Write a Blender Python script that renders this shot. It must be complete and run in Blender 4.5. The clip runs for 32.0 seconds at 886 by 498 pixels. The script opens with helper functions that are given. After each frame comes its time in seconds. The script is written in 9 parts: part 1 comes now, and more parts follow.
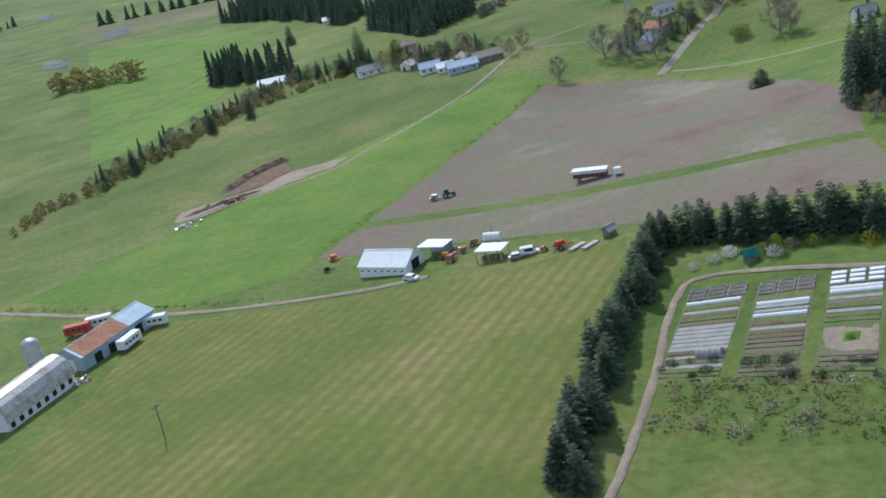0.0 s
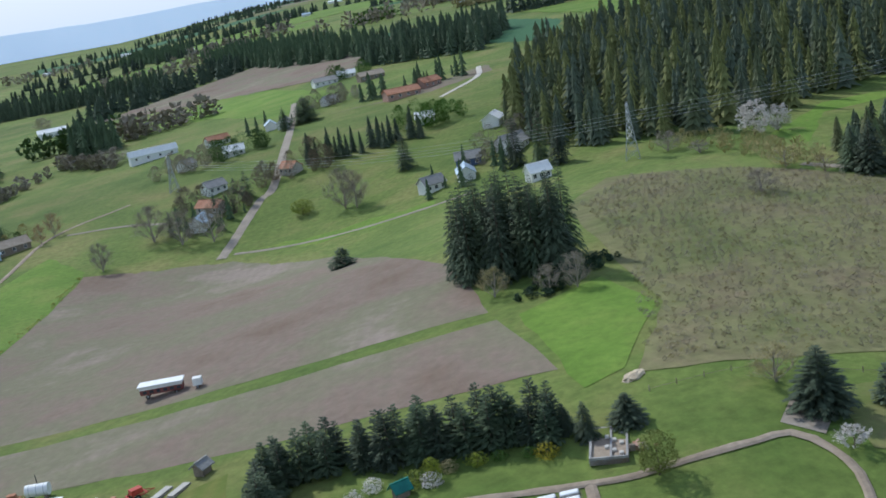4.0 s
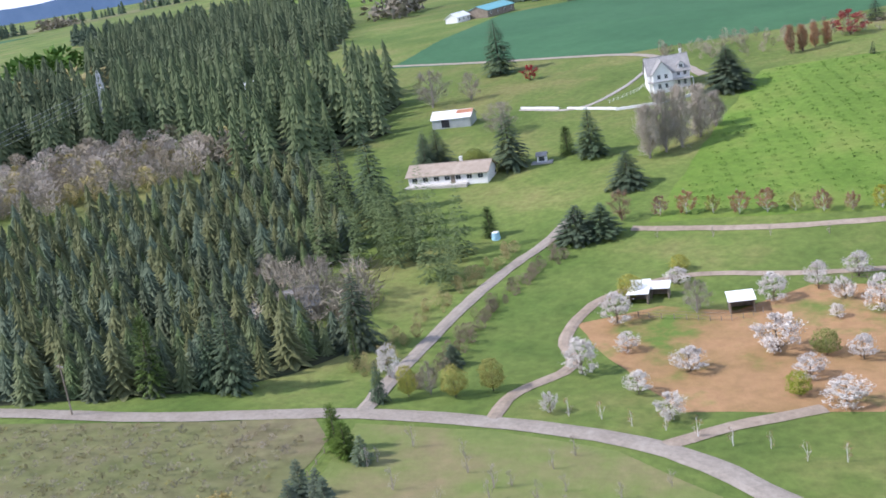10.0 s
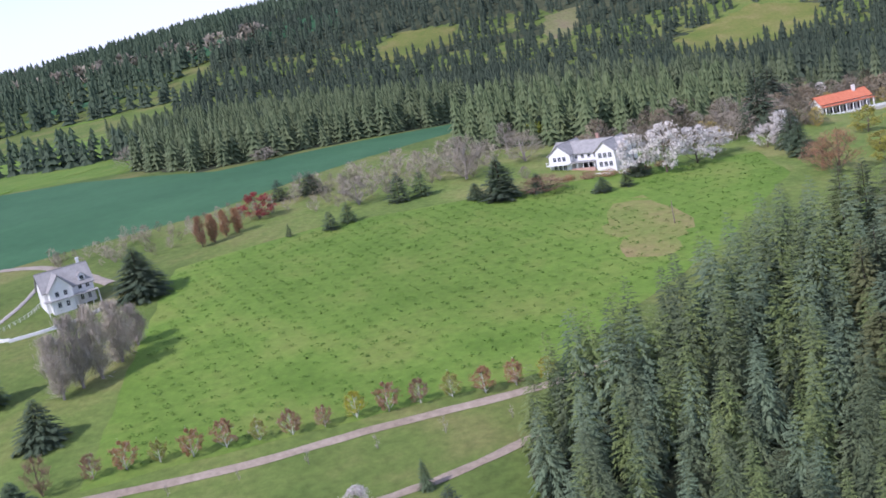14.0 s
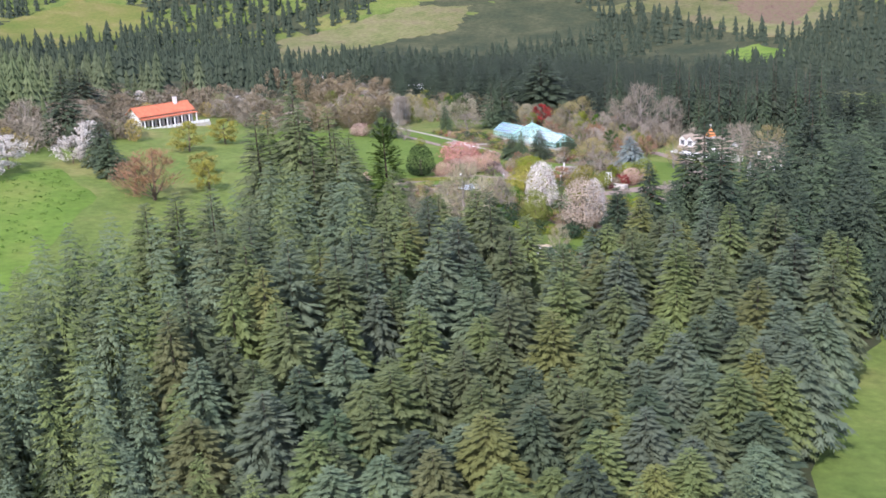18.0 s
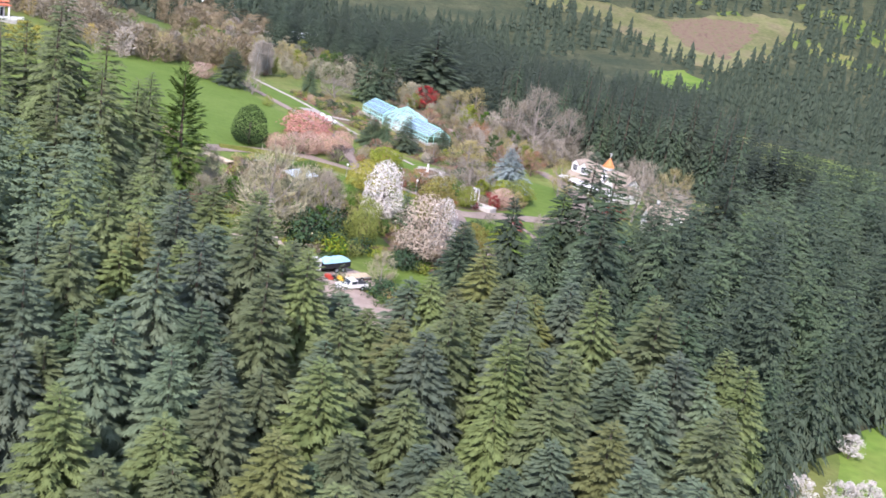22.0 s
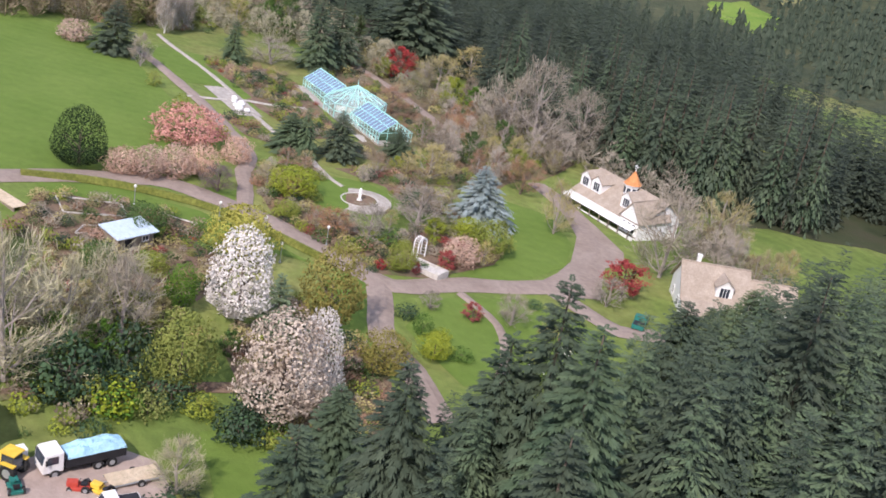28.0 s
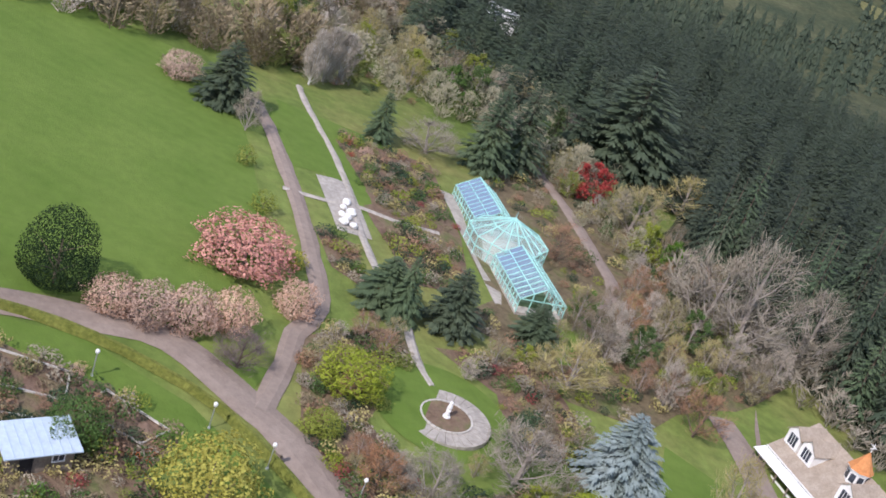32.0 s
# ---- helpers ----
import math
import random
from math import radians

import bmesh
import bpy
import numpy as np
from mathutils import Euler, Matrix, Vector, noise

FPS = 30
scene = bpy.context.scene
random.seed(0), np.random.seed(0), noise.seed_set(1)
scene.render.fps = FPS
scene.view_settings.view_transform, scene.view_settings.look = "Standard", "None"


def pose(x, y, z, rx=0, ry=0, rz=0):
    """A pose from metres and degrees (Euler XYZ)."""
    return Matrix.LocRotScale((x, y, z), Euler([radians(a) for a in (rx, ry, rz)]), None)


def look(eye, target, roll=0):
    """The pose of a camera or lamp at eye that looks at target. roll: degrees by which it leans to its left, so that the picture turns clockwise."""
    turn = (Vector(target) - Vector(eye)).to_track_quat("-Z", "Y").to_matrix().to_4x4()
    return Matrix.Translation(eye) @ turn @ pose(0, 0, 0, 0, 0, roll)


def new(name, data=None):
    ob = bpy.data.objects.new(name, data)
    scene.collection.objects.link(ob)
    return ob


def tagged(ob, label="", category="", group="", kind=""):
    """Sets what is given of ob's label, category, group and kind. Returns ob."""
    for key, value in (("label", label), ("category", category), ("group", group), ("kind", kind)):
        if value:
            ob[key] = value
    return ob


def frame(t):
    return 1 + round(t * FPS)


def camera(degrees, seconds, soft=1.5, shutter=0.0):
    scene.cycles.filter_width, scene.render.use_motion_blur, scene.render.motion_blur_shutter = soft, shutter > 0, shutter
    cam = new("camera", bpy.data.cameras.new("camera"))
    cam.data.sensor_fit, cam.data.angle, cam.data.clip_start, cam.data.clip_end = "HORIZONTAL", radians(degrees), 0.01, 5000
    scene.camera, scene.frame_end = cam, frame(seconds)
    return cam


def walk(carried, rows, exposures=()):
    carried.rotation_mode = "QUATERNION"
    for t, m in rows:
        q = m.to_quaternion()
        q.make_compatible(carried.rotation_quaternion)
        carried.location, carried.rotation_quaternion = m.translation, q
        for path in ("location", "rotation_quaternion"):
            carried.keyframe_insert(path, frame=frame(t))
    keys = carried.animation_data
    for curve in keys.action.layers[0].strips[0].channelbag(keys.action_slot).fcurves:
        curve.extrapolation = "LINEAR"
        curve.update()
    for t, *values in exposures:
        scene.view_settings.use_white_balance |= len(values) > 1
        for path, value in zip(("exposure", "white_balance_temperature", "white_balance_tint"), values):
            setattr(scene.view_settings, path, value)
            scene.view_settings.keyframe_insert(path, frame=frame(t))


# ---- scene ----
cam = camera(42.27, 32.0, soft=1.7)
# seconds, eye x y z, heading (clockwise from +y), pitch, lean, in metres and degrees
FLIGHT = (
    (0.0, -0.00, -0.30, 125.01, -15.498, -18.354, -12.217),
    (0.5, -4.24, 5.94, 123.89, -11.318, -17.843, -11.608),
    (1.0, -7.44, 12.72, 123.02, -11.112, -17.458, -11.754),
    (1.5, -9.13, 20.79, 122.32, -7.697, -15.318, -12.166),
    (2.0, -10.66, 27.98, 120.68, -3.417, -12.002, -12.078),
    (2.5, -12.12, 34.46, 119.45, 1.036, -12.221, -11.722),
    (3.0, -12.86, 41.13, 118.34, 4.266, -12.674, -11.058),
    (3.5, -12.94, 47.90, 117.29, 6.878, -13.272, -10.330),
    (4.0, -12.42, 54.67, 116.31, 9.477, -13.925, -9.783),
    (4.5, -11.40, 61.36, 115.43, 12.668, -14.542, -9.661),
    (5.0, -10.04, 67.88, 114.74, 17.058, -15.036, -10.210),
    (5.5, -8.53, 73.92, 113.87, 21.440, -16.024, -9.163),
    (6.0, -6.29, 79.65, 112.52, 27.489, -13.890, -8.755),
    (6.5, -4.25, 85.35, 111.64, 30.882, -13.415, -9.691),
    (7.0, -0.89, 91.58, 111.14, 33.469, -15.793, -8.765),
    (7.5, 3.05, 98.41, 110.56, 41.772, -16.848, -9.151),
    (8.0, 7.36, 104.42, 109.83, 46.428, -16.320, -9.594),
    (8.5, 12.90, 109.96, 109.05, 51.703, -16.025, -10.178),
    (9.0, 18.20, 115.27, 107.55, 56.501, -15.200, -9.874),
    (9.5, 24.23, 120.03, 106.57, 61.650, -14.734, -9.703),
    (10.0, 29.74, 124.48, 105.99, 66.011, -14.905, -9.360),
    (10.5, 34.74, 128.86, 105.77, 68.597, -16.422, -8.933),
    (11.0, 40.29, 132.52, 106.23, 69.357, -15.618, -10.311),
    (11.5, 47.20, 134.31, 106.36, 68.126, -15.275, -12.462),
    (12.0, 53.51, 136.63, 106.14, 74.428, -14.477, -13.004),
    (12.5, 60.87, 137.89, 106.38, 79.295, -14.533, -12.404),
    (13.0, 68.23, 138.18, 105.84, 85.335, -12.975, -12.292),
    (13.5, 75.54, 137.57, 105.13, 91.675, -11.897, -12.135),
    (14.0, 82.42, 137.05, 104.22, 97.063, -11.409, -12.036),
    (14.5, 89.44, 135.81, 103.61, 101.155, -11.068, -11.928),
    (15.0, 96.68, 133.29, 102.55, 103.770, -11.956, -11.109),
    (15.5, 103.87, 129.82, 101.30, 105.959, -13.508, -9.832),
    (16.0, 110.84, 125.74, 100.04, 108.773, -15.164, -8.352),
    (16.5, 117.40, 121.36, 98.90, 113.264, -16.359, -6.922),
    (17.0, 123.35, 117.04, 98.12, 120.484, -16.533, -5.796),
    (17.5, 129.12, 111.95, 97.86, 125.069, -15.923, -4.405),
    (18.0, 134.34, 106.34, 97.19, 130.297, -15.731, -3.393),
    (18.5, 139.32, 100.88, 96.44, 130.229, -16.910, -3.067),
    (19.0, 144.17, 94.85, 95.97, 130.486, -17.077, -1.694),
    (19.5, 148.71, 88.62, 95.25, 131.606, -17.619, 0.441),
    (20.0, 152.70, 82.23, 94.60, 134.962, -17.396, 2.638),
    (20.5, 157.11, 75.40, 94.01, 137.346, -16.606, 4.424),
    (21.0, 161.64, 68.31, 93.09, 139.045, -14.831, 6.112),
    (21.5, 165.98, 61.57, 91.38, 138.644, -15.677, 7.849),
    (22.0, 169.75, 54.64, 90.92, 136.043, -17.137, 9.888),
    (22.5, 174.22, 47.61, 90.20, 136.505, -16.833, 10.463),
    (23.0, 178.42, 41.22, 89.74, 137.081, -15.900, 10.240),
    (23.5, 182.82, 34.87, 89.00, 135.861, -14.460, 10.615),
    (24.0, 186.88, 28.22, 89.02, 133.908, -16.161, 10.937),
    (24.5, 191.05, 21.94, 88.52, 134.423, -15.951, 10.076),
    (25.0, 195.00, 15.73, 88.95, 133.175, -16.786, 9.996),
    (25.5, 198.88, 9.55, 89.77, 131.194, -18.078, 10.358),
    (26.0, 202.87, 3.40, 90.65, 129.509, -19.242, 10.826),
    (26.5, 207.13, -2.75, 91.33, 129.150, -19.692, 11.062),
    (27.0, 211.84, -8.95, 91.40, 131.145, -18.844, 10.728),
    (27.5, 217.33, -14.67, 91.65, 134.800, -19.433, 10.054),
    (28.0, 223.11, -19.97, 91.88, 134.200, -21.994, 10.796),
    (28.5, 229.08, -25.86, 92.16, 132.235, -24.138, 10.959),
    (29.0, 234.58, -31.79, 90.95, 130.637, -24.610, 9.815),
    (29.5, 240.06, -37.89, 91.13, 131.003, -24.717, 10.412),
    (30.0, 245.21, -44.05, 91.12, 130.461, -23.661, 10.489),
    (30.5, 250.99, -49.64, 91.66, 130.344, -23.836, 12.029),
    (31.0, 257.04, -54.87, 92.13, 128.891, -23.186, 13.463),
    (31.5, 262.89, -60.39, 92.47, 125.530, -23.038, 16.200),
    (32.0, 270.31, -64.86, 93.38, 123.166, -23.570, 20.756),
)


def flown(x, y, z, heading, pitch, lean):
    h, p = radians(heading), radians(pitch)
    way = Vector((math.sin(h) * math.cos(p), math.cos(h) * math.cos(p), math.sin(p)))
    eye = Vector((x, y, z))
    return look(eye, eye + way * 100, lean)


walk(cam, [(row[0], flown(*row[1:])) for row in FLIGHT], exposures=[(0.0, -0.2, 5750, 7), (3.0, -0.25, 5750, 7), (5.0, -0.3, 5850, 9), (6.5, 0.10, 5700, 16), (8.0, 0.36, 5780, 18), (10.0, 0.45, 5900, 19), (12.0, 0.36, 5850, 20), (14.5, 0.15, 5700, 27), (18.0, 0.54, 6000, 24), (21.0, 0.72, 6000, 24), (24.0, 0.78, 6100, 26), (28.0, 0.38, 6350, 23), (30.0, 0.38, 6300, 22), (32.0, 0.16, 6200, 20)])


# ---- world and sun ----
SUN_HEADING, SUN_HEIGHT = 332.0, 44.0      # clockwise from +y; above the horizon
world = bpy.data.worlds.new("sky")
scene.world = world
world.use_nodes = True
wn = world.node_tree
sky = wn.nodes.new("ShaderNodeTexSky")
sky.sky_type, sky.sun_disc = "NISHITA", False
sky.sun_elevation, sky.sun_rotation = radians(SUN_HEIGHT), radians(SUN_HEADING)
sky.air_density, sky.dust_density = 1.0, 0.6
back = wn.nodes["Background"]
back.inputs["Strength"].default_value = 0.15
where = wn.nodes.new("ShaderNodeTexCoord")
puffs = wn.nodes.new("ShaderNodeTexNoise")
puffs.inputs["Scale"].default_value, puffs.inputs["Detail"].default_value = 2.6, 7.0
wn.links.new(where.outputs["Generated"], puffs.inputs["Vector"])
cover = wn.nodes.new("ShaderNodeValToRGB")
cover.color_ramp.elements[0].position, cover.color_ramp.elements[1].position = 0.46, 0.62
wn.links.new(puffs.outputs[0], cover.inputs[0])
clouds = wn.nodes.new("ShaderNodeMix")
clouds.data_type = "RGBA"
clouds.inputs[7].default_value = (6.0, 6.6, 7.6, 1)
parts = wn.nodes.new("ShaderNodeSeparateXYZ")
wn.links.new(where.outputs["Generated"], parts.inputs[0])
low_haze = wn.nodes.new("ShaderNodeMapRange")
low_haze.inputs["From Min"].default_value, low_haze.inputs["From Max"].default_value = 0.0, 0.2
low_haze.inputs["To Min"].default_value, low_haze.inputs["To Max"].default_value = 0.95, 0.0
wn.links.new(parts.outputs["Z"], low_haze.inputs["Value"])
whiter = wn.nodes.new("ShaderNodeMath")
whiter.operation = "MAXIMUM"
wn.links.new(cover.outputs[0], whiter.inputs[0])
wn.links.new(low_haze.outputs[0], whiter.inputs[1])
wn.links.new(whiter.outputs[0], clouds.inputs[0])
wn.links.new(sky.outputs[0], clouds.inputs[6])
wn.links.new(clouds.outputs[2], back.inputs["Color"])
sun = new("sun", bpy.data.lights.new("sun", "SUN"))
sun.data.energy, sun.data.angle, sun.data.color = 3.6, radians(1.0), (1.0, 0.95, 0.86)
sh, sp = radians(SUN_HEADING), radians(SUN_HEIGHT)
sun_way = Vector((math.sin(sh) * math.cos(sp), math.cos(sh) * math.cos(sp), math.sin(sp)))
sun.matrix_world = look(sun_way * 400 + Vector((150, 100, 0)), (150, 100, 0))


# ---- materials ----
def mat(name, colours, scale=0.2, rough=0.9, bump=0.0, bump_scale=2.0, detail=6.0, metal=0.0, fine=None, random_tint=0.0, stripes=None, spec=0.2, coarse=0.0):
    """A mottled surface: noise between two or three colours, a finer second noise, bump, stripes along a heading."""
    m = bpy.data.materials.new(name)
    m.use_nodes = True
    nt = m.node_tree
    n, l = nt.nodes, nt.links
    b = n["Principled BSDF"]
    b.inputs["Roughness"].default_value, b.inputs["Metallic"].default_value = rough, metal
    b.inputs["Specular IOR Level"].default_value = spec
    geo = n.new("ShaderNodeNewGeometry")
    def noise_at(s, d):
        t = n.new("ShaderNodeTexNoise")
        t.inputs["Scale"].default_value, t.inputs["Detail"].default_value, t.inputs["Roughness"].default_value = s, d, 0.62
        l.new(geo.outputs["Position"], t.inputs["Vector"])
        return t
    def mixed(kind, fac, a, c):
        x = n.new("ShaderNodeMix")
        x.data_type, x.blend_type = "RGBA", kind
        for sock, v in ((x.inputs[0], fac), (x.inputs[6], a), (x.inputs[7], c)):
            if hasattr(v, "is_linked"):
                l.new(v, sock)
            else:
                sock.default_value = v
        return x.outputs[2]
    ramp = n.new("ShaderNodeValToRGB")
    els = ramp.color_ramp.elements
    while len(els) < len(colours):
        els.new(0.5)
    for i, c in enumerate(colours):
        els[i].position = 0.32 + 0.36 * i / max(1, len(colours) - 1)
        els[i].color = (*c, 1)
    l.new(noise_at(scale, detail).outputs[0], ramp.inputs[0])
    out = ramp.outputs[0]
    if coarse:
        r2 = n.new("ShaderNodeValToRGB")
        r2.color_ramp.elements[0].position, r2.color_ramp.elements[1].position = 0.35, 0.65
        r2.color_ramp.elements[0].color, r2.color_ramp.elements[1].color = (1 - coarse,) * 3 + (1,), (1 + coarse * 0.6,) * 3 + (1,)
        l.new(noise_at(scale * 0.13, 3.0).outputs[0], r2.inputs[0])
        out = mixed("MULTIPLY", 1.0, out, r2.outputs[0])
    if fine:
        r3 = n.new("ShaderNodeValToRGB")
        r3.color_ramp.elements[0].position, r3.color_ramp.elements[1].position = 0.3, 0.7
        r3.color_ramp.elements[0].color, r3.color_ramp.elements[1].color = (1 - fine[1],) * 3 + (1,), (1 + fine[1],) * 3 + (1,)
        l.new(noise_at(fine[0], 4.0).outputs[0], r3.inputs[0])
        out = mixed("MULTIPLY", 1.0, out, r3.outputs[0])
    if stripes:
        heading, gap, depth, other = stripes
        mp = n.new("ShaderNodeMapping")
        mp.inputs["Rotation"].default_value[2] = radians(heading)
        l.new(geo.outputs["Position"], mp.inputs["Vector"])
        wv = n.new("ShaderNodeTexWave")
        wv.inputs["Scale"].default_value = 0.314 / gap
        wv.inputs["Distortion"].default_value, wv.inputs["Detail"].default_value = 0.35, 2.0
        wv.inputs["Detail Scale"].default_value = 0.6
        l.new(mp.outputs[0], wv.inputs["Vector"])
        cl = n.new("ShaderNodeMath")
        cl.operation = "MULTIPLY"
        cl.inputs[1].default_value = depth
        l.new(wv.outputs["Fac"], cl.inputs[0])
        out = mixed("MIX", cl.outputs[0], out, (*other, 1))
    if random_tint:
        info = n.new("ShaderNodeObjectInfo")
        isl = n.new("ShaderNodeMath")
        isl.operation, isl.inputs[1].default_value = "MULTIPLY_ADD", 0.35
        l.new(geo.outputs["Random Per Island"], isl.inputs[0])
        l.new(info.outputs["Random"], isl.inputs[2])
        fr = n.new("ShaderNodeMath")
        fr.operation, fr.inputs[1].default_value = "MULTIPLY", 0.74
        l.new(isl.outputs[0], fr.inputs[0])
        hsv = n.new("ShaderNodeHueSaturation")
        for key, a in (("Value", random_tint), ("Saturation", random_tint * 0.5)):
            mr = n.new("ShaderNodeMapRange")
            mr.inputs["To Min"].default_value, mr.inputs["To Max"].default_value = 1 - a, 1 + a
            l.new(fr.outputs[0] if key == "Value" else info.outputs["Random"], mr.inputs["Value"])
            l.new(mr.outputs[0], hsv.inputs[key])
        l.new(out, hsv.inputs["Color"])
        out = hsv.outputs[0]
    l.new(out, b.inputs["Base Color"])
    if bump:
        bp = n.new("ShaderNodeBump")
        bp.inputs["Strength"].default_value, bp.inputs["Distance"].default_value = bump, 0.3
        l.new(noise_at(bump_scale, 5.0).outputs[0], bp.inputs["Height"])
        l.new(bp.outputs[0], b.inputs["Normal"])
    return m


def leafy(name, a, c, tint=0.25, rough=0.7):
    m = mat(name, (a, c), scale=0.22, rough=rough, random_tint=tint, fine=(1.2, 0.2), spec=0.12)
    return m


GRASS = mat("meadow_grass", ((0.088, 0.14, 0.028), (0.135, 0.182, 0.042), (0.21, 0.205, 0.07)), 0.028, 0.95, 0.5, 1.2, fine=(0.5, 0.22), coarse=0.2)
BRIGHT = mat("bright_grass", ((0.108, 0.19, 0.026), (0.142, 0.228, 0.036), (0.185, 0.24, 0.05)), 0.045, 0.95, 0.4, 1.5, fine=(0.5, 0.16), coarse=0.15)
HAY = mat("hay_field", ((0.13, 0.165, 0.034), (0.185, 0.19, 0.05), (0.265, 0.215, 0.085)), 0.03, 0.95, 0.5, 1.0, fine=(0.4, 0.2), stripes=(15.4, 3.6, 0.5, (0.1, 0.15, 0.025)), coarse=0.2)
PLOUGH = mat("ploughed_soil", ((0.19, 0.135, 0.1), (0.23, 0.175, 0.14), (0.2, 0.19, 0.12), (0.29, 0.235, 0.195)), 0.024, 1.0, 0.6, 1.5, fine=(0.5, 0.12), stripes=(10, 3.0, 0.18, (0.19, 0.165, 0.115)), coarse=0.15)
OLIVE = mat("orchard_turf", ((0.105, 0.13, 0.04), (0.155, 0.165, 0.062), (0.185, 0.175, 0.08), (0.19, 0.155, 0.09)), 0.045, 0.95, 0.5, 1.0, fine=(0.3, 0.25), coarse=0.22, stripes=(90, 3.8, 0.25, (0.22, 0.21, 0.1)))
REDSOIL = mat("red_bare_soil", ((0.12, 0.18, 0.035), (0.3, 0.19, 0.085), (0.37, 0.22, 0.11), (0.15, 0.19, 0.045)), 0.05, 1.0, 0.5, 1.5, fine=(0.5, 0.12))
TEAL = mat("winter_wheat", ((0.042, 0.115, 0.05), (0.058, 0.145, 0.064)), 0.02, 0.95, 0.3, 0.8, fine=(0.2, 0.08))
LAWN = mat("mown_lawn", ((0.1, 0.165, 0.026), (0.135, 0.2, 0.038)), 0.08, 0.95, 0.3, 3.0, fine=(0.8, 0.1), stripes=(38, 3.2, 0.16, (0.16, 0.23, 0.05)))
# Near-black floor: shade in the gaps between trees is put into its colour.
DARKGAPFLOOR = mat("wood_floor", ((0.03, 0.042, 0.018), (0.048, 0.058, 0.026), (0.06, 0.06, 0.034)), 0.12, 1.0, 0.6, 1.0)
SCRUBFLOOR = mat("hill_scrub", ((0.04, 0.055, 0.03), (0.065, 0.075, 0.038), (0.1, 0.105, 0.055)), 0.03, 1.0, 0.6, 1.0, fine=(0.3, 0.25))
GARDENSOIL = mat("garden_bed_soil", ((0.13, 0.085, 0.06), (0.2, 0.14, 0.095), (0.12, 0.14, 0.05)), 0.25, 1.0, 0.7, 2.0, fine=(1.5, 0.2))
GRAVEL = mat("gravel_road", ((0.28, 0.24, 0.195), (0.36, 0.315, 0.26)), 0.2, 1.0, 0.4, 3.0, fine=(1.2, 0.15))
PATH = mat("garden_gravel", ((0.255, 0.2, 0.165), (0.32, 0.258, 0.215)), 0.2, 1.0, 0.3, 3.0, fine=(1.2, 0.12))
CONCRETE = mat("pale_paving", ((0.5, 0.46, 0.4), (0.6, 0.56, 0.5)), 0.3, 0.9, 0.3, 3.0, fine=(1.5, 0.15))
YARDGRAVEL = mat("pinkish_yard_gravel", ((0.36, 0.28, 0.235), (0.44, 0.355, 0.3)), 0.15, 1.0, 0.3, 3.0, fine=(1.0, 0.14))
PAVING = mat("grey_paving", ((0.34, 0.31, 0.27), (0.44, 0.4, 0.35)), 0.4, 0.9, 0.3, 3.0, fine=(1.5, 0.2))
DIRT = mat("dirt_track", ((0.28, 0.22, 0.16), (0.38, 0.31, 0.24)), 0.1, 1.0, 0.5, 2.0, fine=(0.8, 0.15))
WHITE = mat("white_paint", ((0.78, 0.77, 0.74), (0.82, 0.81, 0.79)), 0.5, 0.6, fine=(2.0, 0.05))
SHEET = mat("white_sheeting", ((0.84, 0.84, 0.83), (0.88, 0.88, 0.87)), 0.3, 0.6, fine=(1.0, 0.06))
SHINGLE = mat("weathered_shingle", ((0.33, 0.27, 0.21), (0.42, 0.35, 0.28)), 0.6, 0.95, 0.5, 4.0, fine=(3.0, 0.15))
GREYROOF = mat("grey_shingle", ((0.27, 0.26, 0.25), (0.36, 0.35, 0.33)), 0.6, 0.9, 0.4, 4.0, fine=(3.0, 0.12))
REDROOF = mat("red_tile_roof", ((0.5, 0.15, 0.08), (0.62, 0.22, 0.12)), 0.8, 0.85, 0.4, 4.0, fine=(3.0, 0.15))
RUST = mat("rusted_iron", ((0.36, 0.16, 0.09), (0.5, 0.26, 0.17)), 0.3, 0.8, fine=(1.5, 0.2))
BLUESTEEL = mat("blue_grey_steel", ((0.36, 0.45, 0.55), (0.45, 0.54, 0.63)), 0.3, 0.5, metal=0.2, fine=(1.5, 0.1))
TEALPAINT = mat("teal_paint", ((0.06, 0.24, 0.26), (0.09, 0.3, 0.32)), 0.5, 0.6, fine=(2, 0.1))
DARK = mat("dark_opening", ((0.02, 0.02, 0.022), (0.035, 0.035, 0.04)), 1.0, 0.5)
WINDOW = mat("window_pane", ((0.03, 0.04, 0.05), (0.06, 0.07, 0.09)), 1.0, 0.08, spec=0.6)
TIMBER = mat("weathered_timber", ((0.2, 0.16, 0.12), (0.3, 0.25, 0.2)), 0.8, 0.9, fine=(4, 0.2))
STEEL = mat("galvanised_steel", ((0.4, 0.42, 0.43), (0.5, 0.52, 0.53)), 0.5, 0.5, metal=0.6)
BARK = mat("brown_bark", ((0.1, 0.075, 0.055), (0.16, 0.125, 0.095)), 1.0, 0.95, fine=(4, 0.2))
PALEBARK = mat("pale_bark", ((0.27, 0.23, 0.2), (0.36, 0.32, 0.28)), 1.0, 0.95, fine=(4, 0.2))
FIR = leafy("fir_needles", (0.1, 0.128, 0.052), (0.155, 0.185, 0.082), 0.3)
FIRMID = leafy("mid_fir_needles", (0.082, 0.112, 0.052), (0.135, 0.165, 0.078), 0.35)


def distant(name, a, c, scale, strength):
    """The plain backdrop of the horizon: hills with haze painted as blue and glow."""
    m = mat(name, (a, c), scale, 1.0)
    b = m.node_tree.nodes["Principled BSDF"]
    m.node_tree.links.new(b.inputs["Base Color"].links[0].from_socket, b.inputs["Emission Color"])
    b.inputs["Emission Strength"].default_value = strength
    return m


